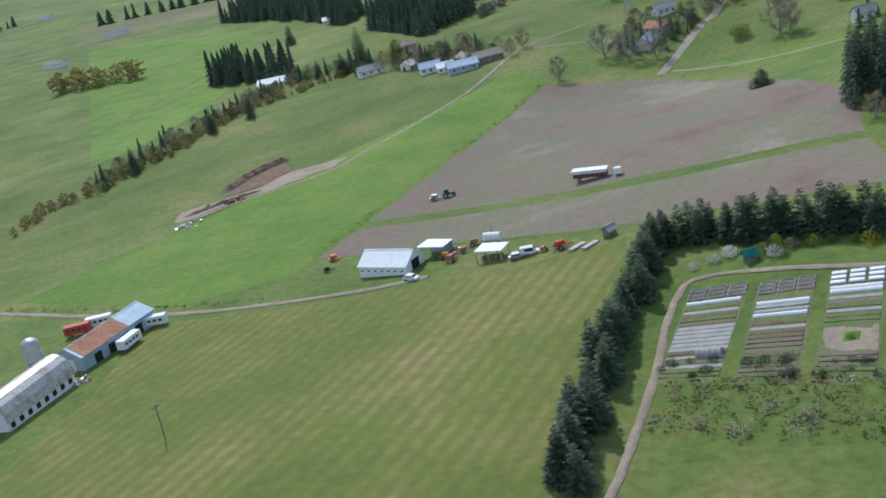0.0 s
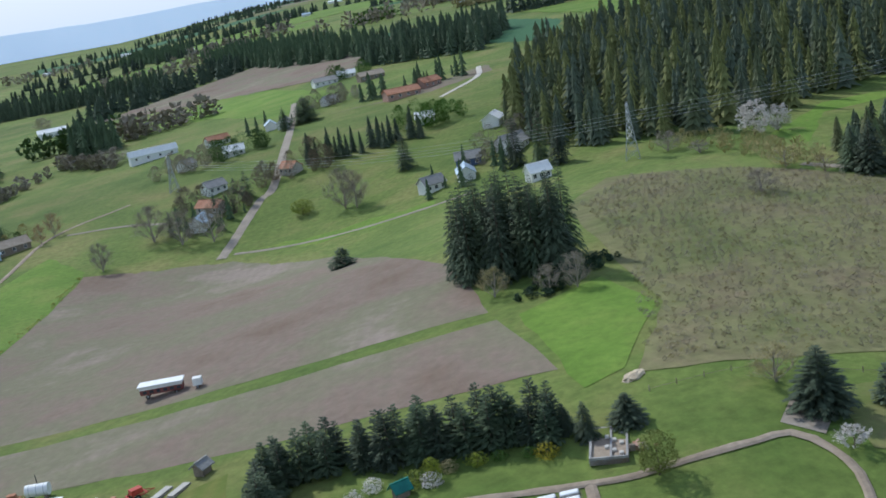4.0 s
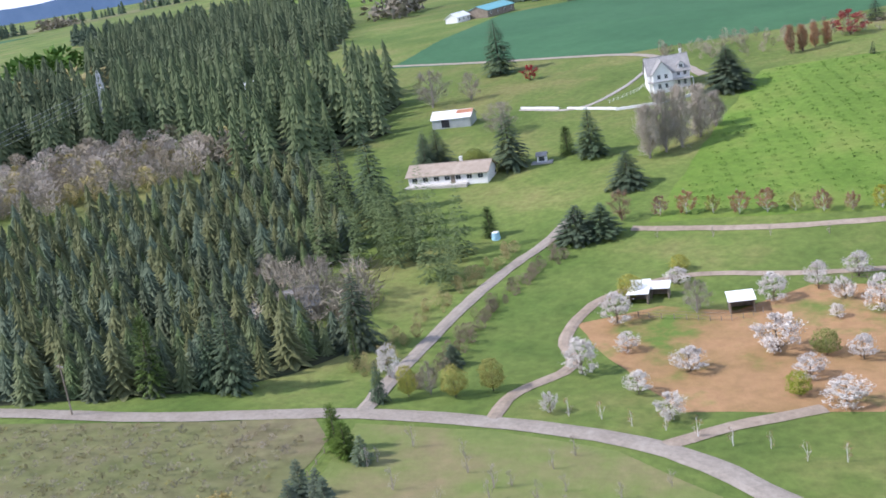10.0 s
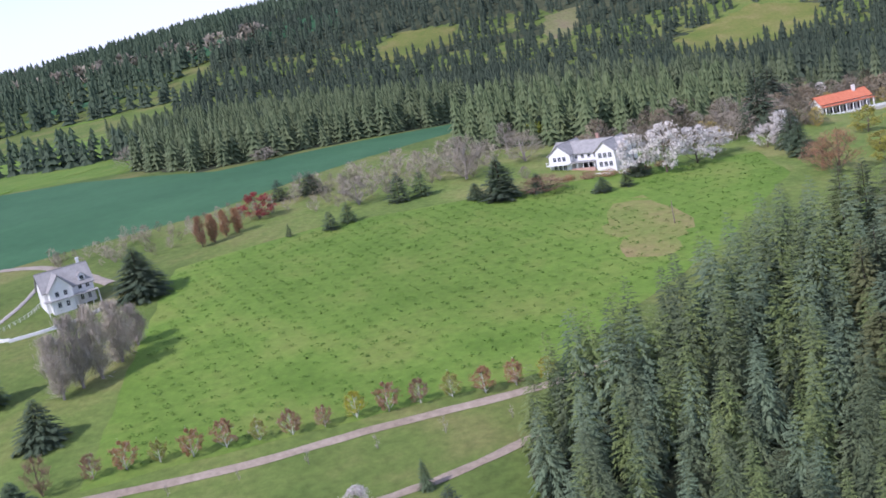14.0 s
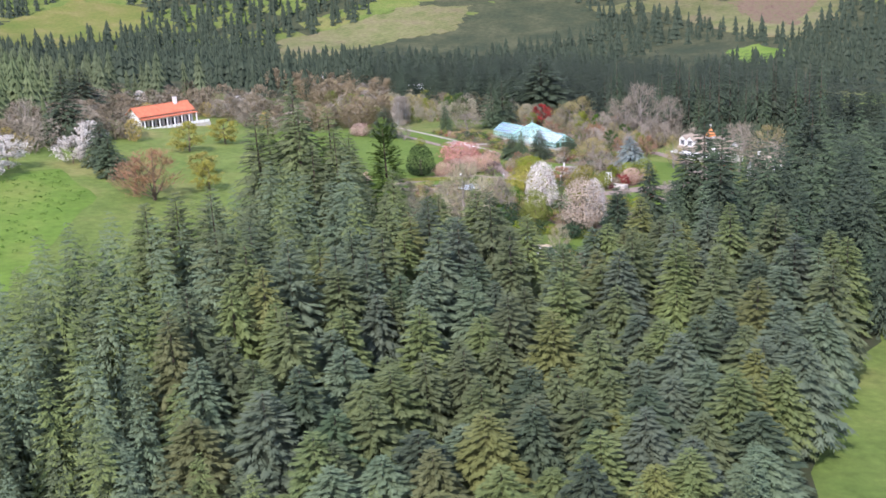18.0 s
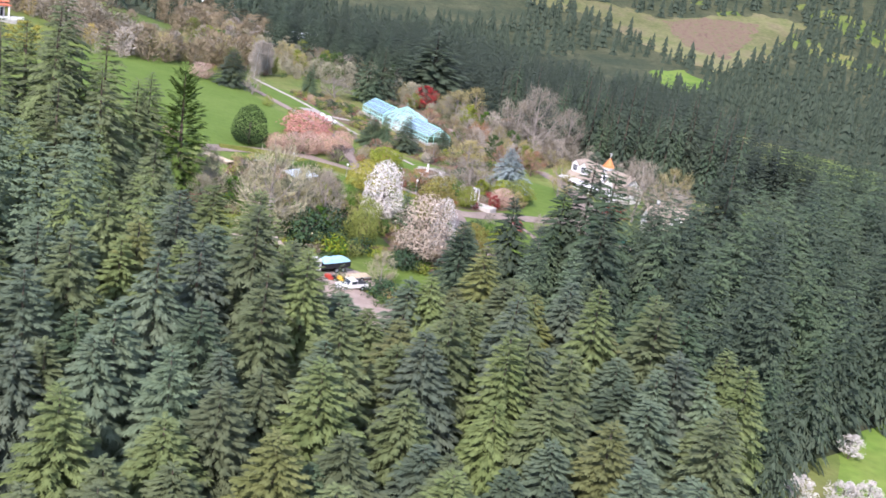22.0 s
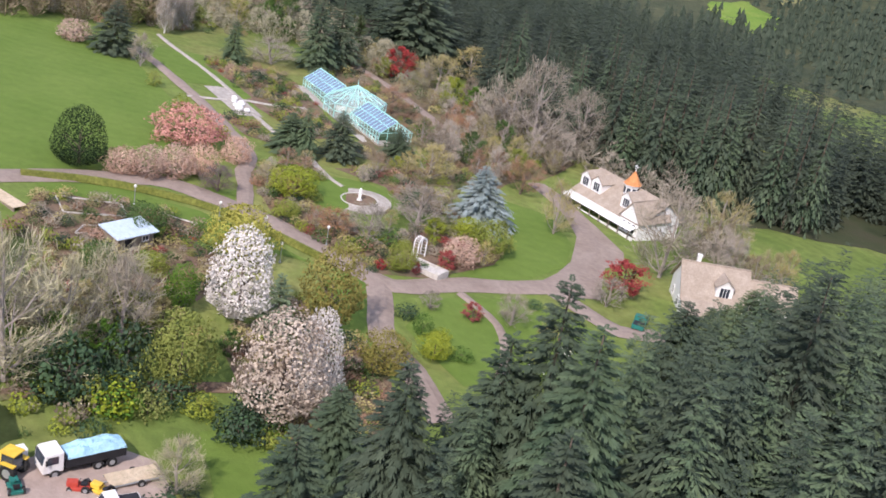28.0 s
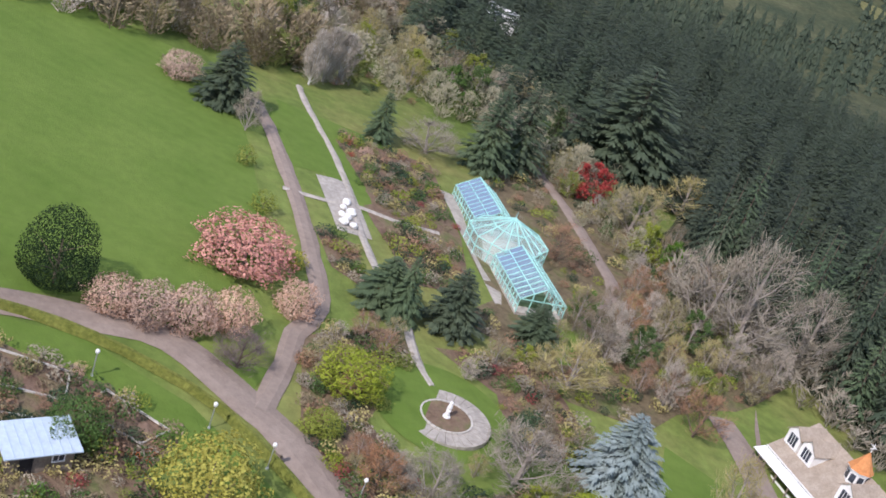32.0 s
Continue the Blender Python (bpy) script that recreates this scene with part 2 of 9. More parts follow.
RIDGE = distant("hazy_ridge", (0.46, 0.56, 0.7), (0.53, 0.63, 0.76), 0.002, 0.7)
RIDGENEAR = distant("haze_painted_ridge", (0.08, 0.13, 0.22), (0.13, 0.19, 0.3), 0.006, 0.5)
MEADOW = mat("sapling_meadow", ((0.125, 0.175, 0.045), (0.17, 0.205, 0.06), (0.24, 0.2, 0.1)), 0.05, 0.95, 0.4, 1.5, fine=(0.5, 0.1))
FIRLIGHT = leafy("yellowish_fir_needles", (0.125, 0.138, 0.05), (0.178, 0.19, 0.075), 0.25)
TWIGPALE = leafy("pale_twigs", (0.36, 0.31, 0.25), (0.46, 0.41, 0.34), 0.2, 0.95)
FIRDARK = leafy("dark_fir_needles", (0.058, 0.086, 0.05), (0.098, 0.128, 0.072), 0.35)
# Fir needles darkened in colour to stand for cloud shade.
SHADEDFIR = leafy("cloud_shaded_fir_needles", (0.042, 0.064, 0.04), (0.076, 0.1, 0.06), 0.35)
SPRUCE = leafy("spruce_needles", (0.095, 0.13, 0.08), (0.145, 0.18, 0.11), 0.3)
CEDAR = leafy("cedar_foliage", (0.06, 0.1, 0.02), (0.09, 0.13, 0.035), 0.25)
BLUE = leafy("blue_spruce_needles", (0.17, 0.215, 0.2), (0.25, 0.295, 0.285), 0.2)
GREENLEAF = leafy("green_leaves", (0.06, 0.12, 0.025), (0.1, 0.17, 0.04))
YELLOW = leafy("spring_yellow_leaves", (0.3, 0.28, 0.04), (0.4, 0.38, 0.08))
LIME = leafy("lime_leaves", (0.17, 0.21, 0.035), (0.25, 0.28, 0.06))
BLOSSOM = leafy("white_blossom", (0.55, 0.5, 0.45), (0.75, 0.71, 0.66), 0.15)
PINK = leafy("pink_blossom", (0.4, 0.2, 0.17), (0.52, 0.29, 0.24), 0.2)
PALEPINK = leafy("pale_pink_blossom", (0.46, 0.3, 0.22), (0.6, 0.42, 0.32), 0.2)
CRIMSON = leafy("crimson_leaves", (0.26, 0.05, 0.05), (0.36, 0.09, 0.08), 0.2)
RUSSET = leafy("russet_buds", (0.28, 0.15, 0.09), (0.36, 0.22, 0.13), 0.2)
TWIG = leafy("grey_twigs", (0.24, 0.21, 0.16), (0.34, 0.3, 0.23), 0.2, 0.95)
GOLDTWIG = leafy("budding_twigs", (0.3, 0.26, 0.11), (0.4, 0.35, 0.17), 0.2, 0.95)
DRYTWIG = leafy("olive_brown_twigs", (0.17, 0.14, 0.095), (0.26, 0.215, 0.145), 0.3, 0.95)
BUDTWIG = leafy("pale_budding_twigs", (0.31, 0.29, 0.18), (0.42, 0.39, 0.26), 0.2, 0.95)
YEWDARK = leafy("yew_foliage", (0.013, 0.027, 0.01), (0.024, 0.042, 0.016), 0.3)
RHODO = leafy("rhododendron_leaves", (0.035, 0.065, 0.035), (0.06, 0.1, 0.05), 0.3)
OLIVELEAF = leafy("olive_yellow_leaves", (0.2, 0.18, 0.03), (0.3, 0.26, 0.05), 0.25)
CREAM = leafy("cream_blossom", (0.42, 0.33, 0.24), (0.62, 0.52, 0.42), 0.25)
TWIGDARK = leafy("dark_twigs", (0.16, 0.12, 0.11), (0.24, 0.19, 0.17), 0.2, 0.95)
WHITEBARK = mat("white_birch_bark", ((0.55, 0.53, 0.49), (0.7, 0.68, 0.64)), 1.0, 0.9, fine=(4, 0.2))
GOLDLEAF = leafy("golden_buds", (0.34, 0.27, 0.08), (0.46, 0.37, 0.13), 0.2)
TUFTGREEN = leafy("tuft_grass", (0.06, 0.12, 0.02), (0.1, 0.17, 0.035), 0.25)
FADED = mat("worn_turf", ((0.16, 0.21, 0.048), (0.21, 0.22, 0.065), (0.26, 0.21, 0.09)), 0.07, 1.0, 0.4, 1.5, fine=(0.6, 0.15))
HEDGE = mat("clipped_hedge", ((0.13, 0.15, 0.03), (0.2, 0.21, 0.05)), 0.5, 0.95, 1.0, 3.0, fine=(2.0, 0.25))
RUBBER = mat("black_rubber", ((0.02, 0.02, 0.02), (0.04, 0.04, 0.04)), 2.0, 0.85)
REDPAINT = mat("red_machine_paint", ((0.45, 0.06, 0.04), (0.55, 0.1, 0.07)), 0.6, 0.55, fine=(3, 0.15))
MAROON = mat("dull_maroon_paint", ((0.16, 0.05, 0.045), (0.24, 0.08, 0.07)), 0.6, 0.7, fine=(3, 0.15))
ORANGE = mat("orange_machine_paint", ((0.55, 0.2, 0.05), (0.65, 0.28, 0.08)), 0.6, 0.55, fine=(3, 0.15))
YELLOWPAINT = mat("yellow_machine_paint", ((0.7, 0.45, 0.05), (0.8, 0.55, 0.08)), 0.6, 0.5, fine=(3, 0.12))
GREENPAINT = mat("dark_green_paint", ((0.02, 0.14, 0.12), (0.03, 0.2, 0.16)), 0.6, 0.4, fine=(3, 0.12))
BLUETARP = mat("pale_blue_tarpaulin", ((0.3, 0.55, 0.68), (0.42, 0.66, 0.78)), 0.8, 0.5, 0.5, 3.0, fine=(2, 0.12))
MINT = mat("mint_green_frame", ((0.32, 0.62, 0.58), (0.4, 0.7, 0.66)), 1.0, 0.5)
ORANGETILE = mat("orange_turret_tile", ((0.55, 0.22, 0.08), (0.66, 0.3, 0.12)), 1.2, 0.8, 0.4, 5.0, fine=(4, 0.15))
STONE = mat("pale_stone", ((0.46, 0.43, 0.38), (0.6, 0.57, 0.52)), 0.8, 0.9, 0.4, 4.0, fine=(3, 0.15))
BRICKRED = mat("pinkish_stone_wall", ((0.4, 0.24, 0.19), (0.52, 0.34, 0.28)), 0.7, 0.9, 0.4, 4.0, fine=(3, 0.15))
FABRIC = mat("grey_ground_fabric", ((0.3, 0.29, 0.28), (0.42, 0.4, 0.38)), 0.4, 0.9, 0.3, 3.0, fine=(1.5, 0.15))
SAND = mat("pale_sand", ((0.55, 0.44, 0.3), (0.66, 0.55, 0.4)), 0.6, 1.0, 0.6, 3.0, fine=(2, 0.15))
BLUEHOUSE = mat("blue_house_paint", ((0.08, 0.12, 0.24), (0.12, 0.17, 0.3)), 0.6, 0.7)


def clear_glass(name, tint, rough, clear):
    m = bpy.data.materials.new(name)
    m.use_nodes = True
    b = m.node_tree.nodes["Principled BSDF"]
    b.inputs["Base Color"].default_value = (*tint, 1)
    b.inputs["Roughness"].default_value, b.inputs["Transmission Weight"].default_value, b.inputs["IOR"].default_value = rough, clear, 1.2
    return m


GLASS = clear_glass("glasshouse_glass", (0.8, 0.93, 0.93), 0.08, 0.9)
BARNROOF = mat("streaked_metal_roof", ((0.4, 0.38, 0.36), (0.55, 0.53, 0.5), (0.34, 0.25, 0.2)), 0.25, 0.5, metal=0.3, fine=(1.5, 0.2))
DIRTPILE = mat("dug_earth", ((0.16, 0.1, 0.07), (0.26, 0.18, 0.13)), 0.3, 1.0, 0.8, 2.0, fine=(1.5, 0.2))
PLOTSOIL = mat("plot_ground", ((0.12, 0.17, 0.05), (0.17, 0.19, 0.08), (0.2, 0.16, 0.1)), 0.2, 1.0, 0.5, 2.0, fine=(1.0, 0.15))
PLOTGREEN = mat("sown_bed", ((0.12, 0.17, 0.05), (0.2, 0.2, 0.09)), 0.6, 1.0, 0.5, 3.0, fine=(2.0, 0.2))
TEALROOF = mat("teal_metal_roof", ((0.16, 0.42, 0.44), (0.22, 0.5, 0.52)), 0.5, 0.5, metal=0.2, fine=(2, 0.08))
PALEBLUE = mat("pale_blue_roof", ((0.52, 0.62, 0.72), (0.6, 0.7, 0.8)), 0.5, 0.4, metal=0.2, fine=(2, 0.08))
ORCHARDTUFT = leafy("bleached_tufts", (0.23, 0.23, 0.12), (0.32, 0.3, 0.18), 0.3)
MULCH = mat("leaf_mulch", ((0.12, 0.09, 0.055), (0.17, 0.135, 0.08), (0.12, 0.14, 0.045)), 0.2, 1.0, 0.7, 2.0, fine=(1.2, 0.25))
TULIP = leafy("orange_tulips", (0.55, 0.14, 0.05), (0.65, 0.22, 0.08), 0.2)


# ---- ground form ----
HILLS = (
    (41, 39, 37, 33, 29, 24, 19, 13, 7, 0),
    (33, 33, 33, 34, 32, 28, 24, 20, 17, 14),
    (26, 27, 29, 33, 36, 34, 29, 28, 27, 28),
    (18, 21, 23, 28, 38, 43, 33, 35, 39, 43),
    (11, 15, 18, 20, 29, 34, 38, 55, 56, 56),
    (3, 10, 16, 19, 26, 28, 34, 57, 64, 66),
    (-7, 4, 16, 29, 44, 56, 51, 57, 64, 71),
    (-18, -3, 13, 31, 47, 59, 60, 61, 66, 72),
    (-28, -9, 10, 29, 46, 58, 65, 67, 69, 72),
)
KNOLLS = ((75, 285, 75, 15), (-5, 430, 60, -11), (45, 195, 40, 6))
FARHILLS = ((1300, -500, 420, 60), (1900, 300, 500, 25), (1500, -1300, 600, 120), (700, -1300, 350, 60), (2600, -400, 800, 110))
HX, HY, HSTEP = -350.0, -450.0, 150.0
TABLE = np.array(HILLS, float)


def ground_z(x, y):
    x, y = np.asarray(x, float), np.asarray(y, float)
    u = np.clip((x - HX) / HSTEP, 0, TABLE.shape[0] - 3 - 1e-6)
    v = np.clip((y - HY) / HSTEP, 0, TABLE.shape[1] - 3 - 1e-6)
    i, j = np.floor(u).astype(int), np.floor(v).astype(int)
    def spline(f):
        return ((1 - f) ** 3 / 6, (3 * f**3 - 6 * f**2 + 4) / 6, (-3 * f**3 + 3 * f**2 + 3 * f + 1) / 6, f**3 / 6)
    a, b = spline(u - i), spline(v - j)
    z = 0.0
    for k in range(4):
        for m in range(4):
            z = z + a[k] * b[m] * TABLE[i + k, j + m]
    for kx, ky, ks, kh in KNOLLS:
        z = z + kh * np.exp(-((x - kx) ** 2 + (y - ky) ** 2) / (2 * ks * ks))
    r = np.clip((np.hypot(x - 200, y - 100) - 750) / 600, 0, 1)
    r = r * r * (3 - 2 * r)
    for kx, ky, ks, kh in FARHILLS:
        z = z + r * kh * np.exp(-((x - kx) ** 2 + (y - ky) ** 2) / (2 * ks * ks))
    return z


def gz(x, y):
    return float(ground_z(x, y))


def mesh_of(name, verts, faces, material=None, smooth=False):
    me = bpy.data.meshes.new(name)
    me.from_pydata(verts, [], faces)
    if smooth:
        me.polygons.foreach_set("use_smooth", [True] * len(me.polygons))
    if material:
        me.materials.append(material)
    me.update()
    return me


def part(name, shape, material=None, parent=None, label=""):
    """One mesh object, from a bmesh or a mesh, under a thing or a part."""
    if isinstance(shape, bmesh.types.BMesh):
        me = bpy.data.meshes.new(name)
        shape.to_mesh(me)
        shape.free()
        if material:
            me.materials.append(material)
    else:
        me = shape
    ob = new(name, me)
    if parent is not None:
        ob.parent = parent
    return tagged(ob, label)


def thing(name, label, category, m=None, group="", kind=""):
    ob = new(name)
    ob.empty_display_size = 0.5
    if m is not None:
        ob.matrix_basis = m
    return tagged(ob, label, category, group, kind)


def stretches(low, high, step, reach):
    inner = list(np.arange(low, high + 1, step))
    out, d = [], step
    edge = high
    while edge < reach:
        d *= 1.22
        edge += d
        out.append(edge)
    under, d, edge = [], step, low
    while edge > -reach:
        d *= 1.22
        edge -= d
        under.append(edge)
    return np.array(under[::-1] + inner + out)


gx, gy = stretches(-320, 640, 10, 4700), stretches(-480, 680, 10, 4700)
GX, GY = np.meshgrid(gx, gy, indexing="ij")
GZ = ground_z(GX, GY)
nx, ny = GX.shape
idx = np.arange(nx * ny).reshape(nx, ny)
quads = np.stack([idx[:-1, :-1], idx[1:, :-1], idx[1:, 1:], idx[:-1, 1:]], -1).reshape(-1, 4)
ground = new("ground", mesh_of("ground", np.stack([GX, GY, GZ], -1).reshape(-1, 3).tolist(), quads.tolist(), GRASS, True))
tagged(ground, "rolling green meadow ground with faded patches", "ground", kind="structure")


def clip(poly, axis, value, keep_less):
    out = []
    for p, q in zip(poly, poly[1:] + poly[:1]):
        a, b = p[axis] - value, q[axis] - value
        if keep_less:
            a, b = -a, -b
        if a >= 0:
            out.append(p)
        if (a > 0 > b) or (a < 0 < b):
            f = a / (a - b)
            out.append((p[0] + (q[0] - p[0]) * f, p[1] + (q[1] - p[1]) * f))
    return out


def wavy(poly, amount, rnd):
    """Breaks straight borders into short uneven lengths."""
    out = []
    for p, q in zip(poly, poly[1:] + poly[:1]):
        n = max(1, int(math.hypot(q[0] - p[0], q[1] - p[1]) / 6))
        for k in range(n):
            f = k / n
            s = amount if k else amount * 0.4
            out.append((p[0] + (q[0] - p[0]) * f + rnd.uniform(-s, s), p[1] + (q[1] - p[1]) * f + rnd.uniform(-s, s)))
    return out


LAYER = [0]


def patch(name, poly, material, label, category="field", off=0.07, step=10.0, rough_edge=0.5, seed=1):
    """A piece of ground laid over the meadow, following its form."""
    LAYER[0] += 1
    off += 0.01 * (LAYER[0] % 9)
    rnd = random.Random(seed + len(poly) * 7 + int(abs(poly[0][0])))
    poly = wavy([tuple(p) for p in poly], rough_edge, rnd)
    xs, ys = [p[0] for p in poly], [p[1] for p in poly]
    if max(max(xs) - min(xs), max(ys) - min(ys)) > 700:
        step = 20.0
    verts, faces, known = [], [], {}
    x = math.floor(min(xs) / step) * step
    while x < max(xs):
        col = clip(clip(poly, 0, x, False), 0, x + step, True)
        if len(col) > 2:
            y = math.floor(min(p[1] for p in col) / step) * step
            top = max(p[1] for p in col)
            while y < top:
                cell = clip(clip(col, 1, y, False), 1, y + step, True)
                if len(cell) > 2:
                    face = []
                    for p in cell:
                        key = (round(p[0], 3), round(p[1], 3))
                        if key not in known:
                            known[key] = len(verts)
                            verts.append(p)
                        if known[key] not in face:
                            face.append(known[key])
                    if len(face) > 2:
                        faces.append(face)
                y += step
        x += step
    v = np.array(verts)
    rim = (np.abs(v[:, 0] / step - np.round(v[:, 0] / step)) > 1e-4) | (np.abs(v[:, 1] / step - np.round(v[:, 1] / step)) > 1e-4)
    z = ground_z(v[:, 0], v[:, 1]) + np.where(rim, off * 0.4, off)
    ob = new(name, mesh_of(name, np.c_[v, z].tolist(), faces, material))
    return tagged(ob, label, category, kind="structure")


def smooth_line(pts, step=3.0):
    pts = [Vector((p[0], p[1])) for p in pts]
    pts = [pts[0] * 2 - pts[1]] + pts + [pts[-1] * 2 - pts[-2]]
    out = []
    for a, b, c, d in zip(pts, pts[1:], pts[2:], pts[3:]):
        n = max(2, int((c - b).length / step))
        for k in range(n):
            t = k / n
            out.append(0.5 * (2 * b + (c - a) * t + (2 * a - 5 * b + 4 * c - d) * t * t + (3 * b - a - 3 * c + d) * t**3))
    return out + [pts[-2]]


def ribbon(name, pts, width, material, label, category="road", off=0.13, ragged=0.15, height=0.0):
    """A road, path or low bank along a line, following the ground."""
    line = smooth_line(pts)
    LAYER[0] += 1
    off += 0.1 + 0.012 * (LAYER[0] % 7)
    rnd = random.Random(int(abs(pts[0][0] * 13 + pts[0][1])))
    rows = []
    for i, p in enumerate(line):
        d = (line[min(i + 1, len(line) - 1)] - line[max(i - 1, 0)]).normalized()
        side = Vector((d.y, -d.x))
        w = width / 2
        rows.append([p + side * (-w + rnd.uniform(-ragged, ragged)), p - side * w * 0.4, p + side * w * 0.4, p + side * (w + rnd.uniform(-ragged, ragged))])
    v = np.array([[q.x, q.y] for r in rows for q in r])
    z = ground_z(v[:, 0], v[:, 1]) + off
    z = z.reshape(-1, 4)
    z[:, 1:3] += height + 0.03
    z[:, 0::3] -= off * 0.6
    n = len(rows)
    faces = [(4 * i + k, 4 * i + k + 1, 4 * i + 5 + k, 4 * i + 4 + k) for i in range(n - 1) for k in range(3)]
    ob = new(name, mesh_of(name, np.c_[v, z.ravel()].tolist(), faces, material))
    return tagged(ob, label, category, kind="structure")


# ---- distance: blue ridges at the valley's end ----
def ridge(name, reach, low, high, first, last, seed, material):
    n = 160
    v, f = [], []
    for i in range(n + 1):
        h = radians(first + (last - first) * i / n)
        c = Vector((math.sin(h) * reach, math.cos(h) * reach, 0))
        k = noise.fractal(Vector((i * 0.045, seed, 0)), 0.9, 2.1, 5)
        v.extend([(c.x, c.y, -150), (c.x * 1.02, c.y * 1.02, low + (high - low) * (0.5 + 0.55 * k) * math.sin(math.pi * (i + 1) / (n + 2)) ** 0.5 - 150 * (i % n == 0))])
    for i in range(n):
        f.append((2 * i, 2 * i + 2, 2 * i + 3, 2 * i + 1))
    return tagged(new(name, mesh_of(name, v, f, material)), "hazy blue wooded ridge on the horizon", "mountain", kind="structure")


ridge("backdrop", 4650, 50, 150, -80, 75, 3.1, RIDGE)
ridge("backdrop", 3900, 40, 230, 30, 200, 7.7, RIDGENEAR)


# ---- fields ----
patch("field", [(-103, 297), (-72, 464), (-21, 446), (12, 400), (31, 305), (29, 262)], PLOUGH, "brown ploughed field with pale dusty streaks", seed=2)
patch("field", [(-109, 268), (-103, 290), (29, 256), (31, 224), (-20, 239), (-68, 257)], PLOUGH, "brown ploughed field beside the machinery yard", seed=3)
patch("field", [(-143, 237), (-112, 232), (-88, 231), (-60, 228), (-24, 232), (-31, 140), (-60, 60), (-150, 60), (-135, 190)], HAY, "pale green hay field with straw rows", seed=4)
patch("field", [(-140, 247), (-111, 256), (-101, 300), (-72, 470), (-88, 500), (-137, 405), (-176, 325), (-206, 275)], BRIGHT, "bright green grass airstrip", seed=5)
patch("field", [(33, 255), (52, 262), (55, 240), (40, 217), (32, 214)], BRIGHT, "bright green grass corner below the fir clump", seed=6)
patch("field", [(-605, 1045), (-522, 1057), (-402, 972), (-302, 733), (-284, 580), (-283, 511), (-297, 483)], BRIGHT, "bright green pasture below the farm", seed=15)
patch("orchard", [(41, 214), (60, 208), (100, 199), (138, 203), (165, 208), (172, 214), (158, 252), (148, 284), (134, 306), (118, 330), (88, 360), (66, 330), (58, 270), (56, 240)], OLIVE, "olive turf of a young bare orchard on a rise", "orchard", seed=7)
patch("meadow", [(62, 196), (100, 195), (138, 199), (172, 207), (174, 186), (171, 166), (160, 150), (140, 150), (90, 165), (60, 180)], MEADOW, "green meadow with sapling trees", seed=8)
patch("paddock", [(206, 176), (222, 186), (232, 172), (230, 158), (243, 146), (244, 126), (214, 124), (190, 132), (186, 160)], REDSOIL, "red bare earth paddock among blossoming trees", "paddock", seed=9)
patch("orchard", [(280, 184), (352, 178), (405, 172), (420, 128), (420, 84), (425, -10), (390, -4), (338, 38), (286, 98)], BRIGHT, "green orchard slope with small tufted rows", "orchard", seed=10)
patch("field", [(479, 335), (454, 226), (474, 166), (610, 50), (650, 45), (600, 165), (690, 240), (720, 300), (660, 345)], TEAL, "blue-green winter wheat field", seed=11)
patch("field", [(720, 330), (820, 366), (1135, 423), (1202, 306), (1169, 215), (764, 204), (690, 215), (716, 282)], BRIGHT, "pale green field beyond the wheat", seed=13)
patch("lawn", [(443, -77), (458, -102), (445, -122), (426, -124), (408, -121), (390, -118), (376, -109), (371, -97), (369, -70), (400, -60)], LAWN, "striped mown lawn in the garden", "lawn", off=0.1, seed=12, rough_edge=0.2)
for k, (poly, m, text) in enumerate((
        ([(-70, 861), (-21, 818), (17, 705), (60, 752), (-4, 1009)], BRIGHT, "bright far pasture"), ([(-17, 455), (51, 427), (47, 418), (9, 431)], BRIGHT, "bright green strip beside the drive"),
        ([(42, 658), (78, 642), (134, 684), (129, 650), (91, 631)], PLOUGH, "brown farmyard ground"), ([(141, 1195), (222, 1058), (239, 870), (189, 730), (109, 1003)], TEAL, "dark green far field"),
        ([(-1201, 2854), (-770, 3056), (-346, 2960), (-536, 3233), (-979, 2644)], HAY, "pale far valley field"), 
        
        ([(1075, -240), (1123, -368), (1041, -388), (977, -288)], OLIVE, "pale hill pasture"), ([(1209, 23), (1239, -63), (1120, -20)], OLIVE, "olive hill clearing"),
        ([(527, -459), (580, -602), (620, -560), (560, -440)], BRIGHT, "bright green far paddock"))):
    patch("field", poly, m, text, seed=30 + k, rough_edge=2.0)
LAWNS = (
    [(355, -161), (348, -166), (337, -160), (330, -151), (327, -138), (331, -129), (333, -138), (340, -148)],
    [(320, -110), (326, -120), (323, -132), (317, -138), (311, -139), (303, -125), (306, -108)],
    [(335, -112), (330, -112), (320, -104), (320, -98), (332, -104)],
    [(375, -146), (369, -153), (377, -168), (383, -159)],
    [(364, -103), (362, -110), (358, -107)],
    [(307, -73), (306, -82), (298, -80), (294, -68)],
    [(366, -80), (364, -91), (355, -100), (343, -106), (338, -108), (343, -102), (351, -96), (358, -88), (361, -80)],
    [(437, -133), (420, -131), (402, -136), (402, -146), (430, -150)],
    [(430, -129), (412, -128), (412, -133), (436, -137)],
)
for k, poly in enumerate(LAWNS):
    patch("lawn", poly, LAWN, "small mown lawn between garden paths", "lawn", off=0.12, step=5.0, rough_edge=0.25, seed=60 + k)
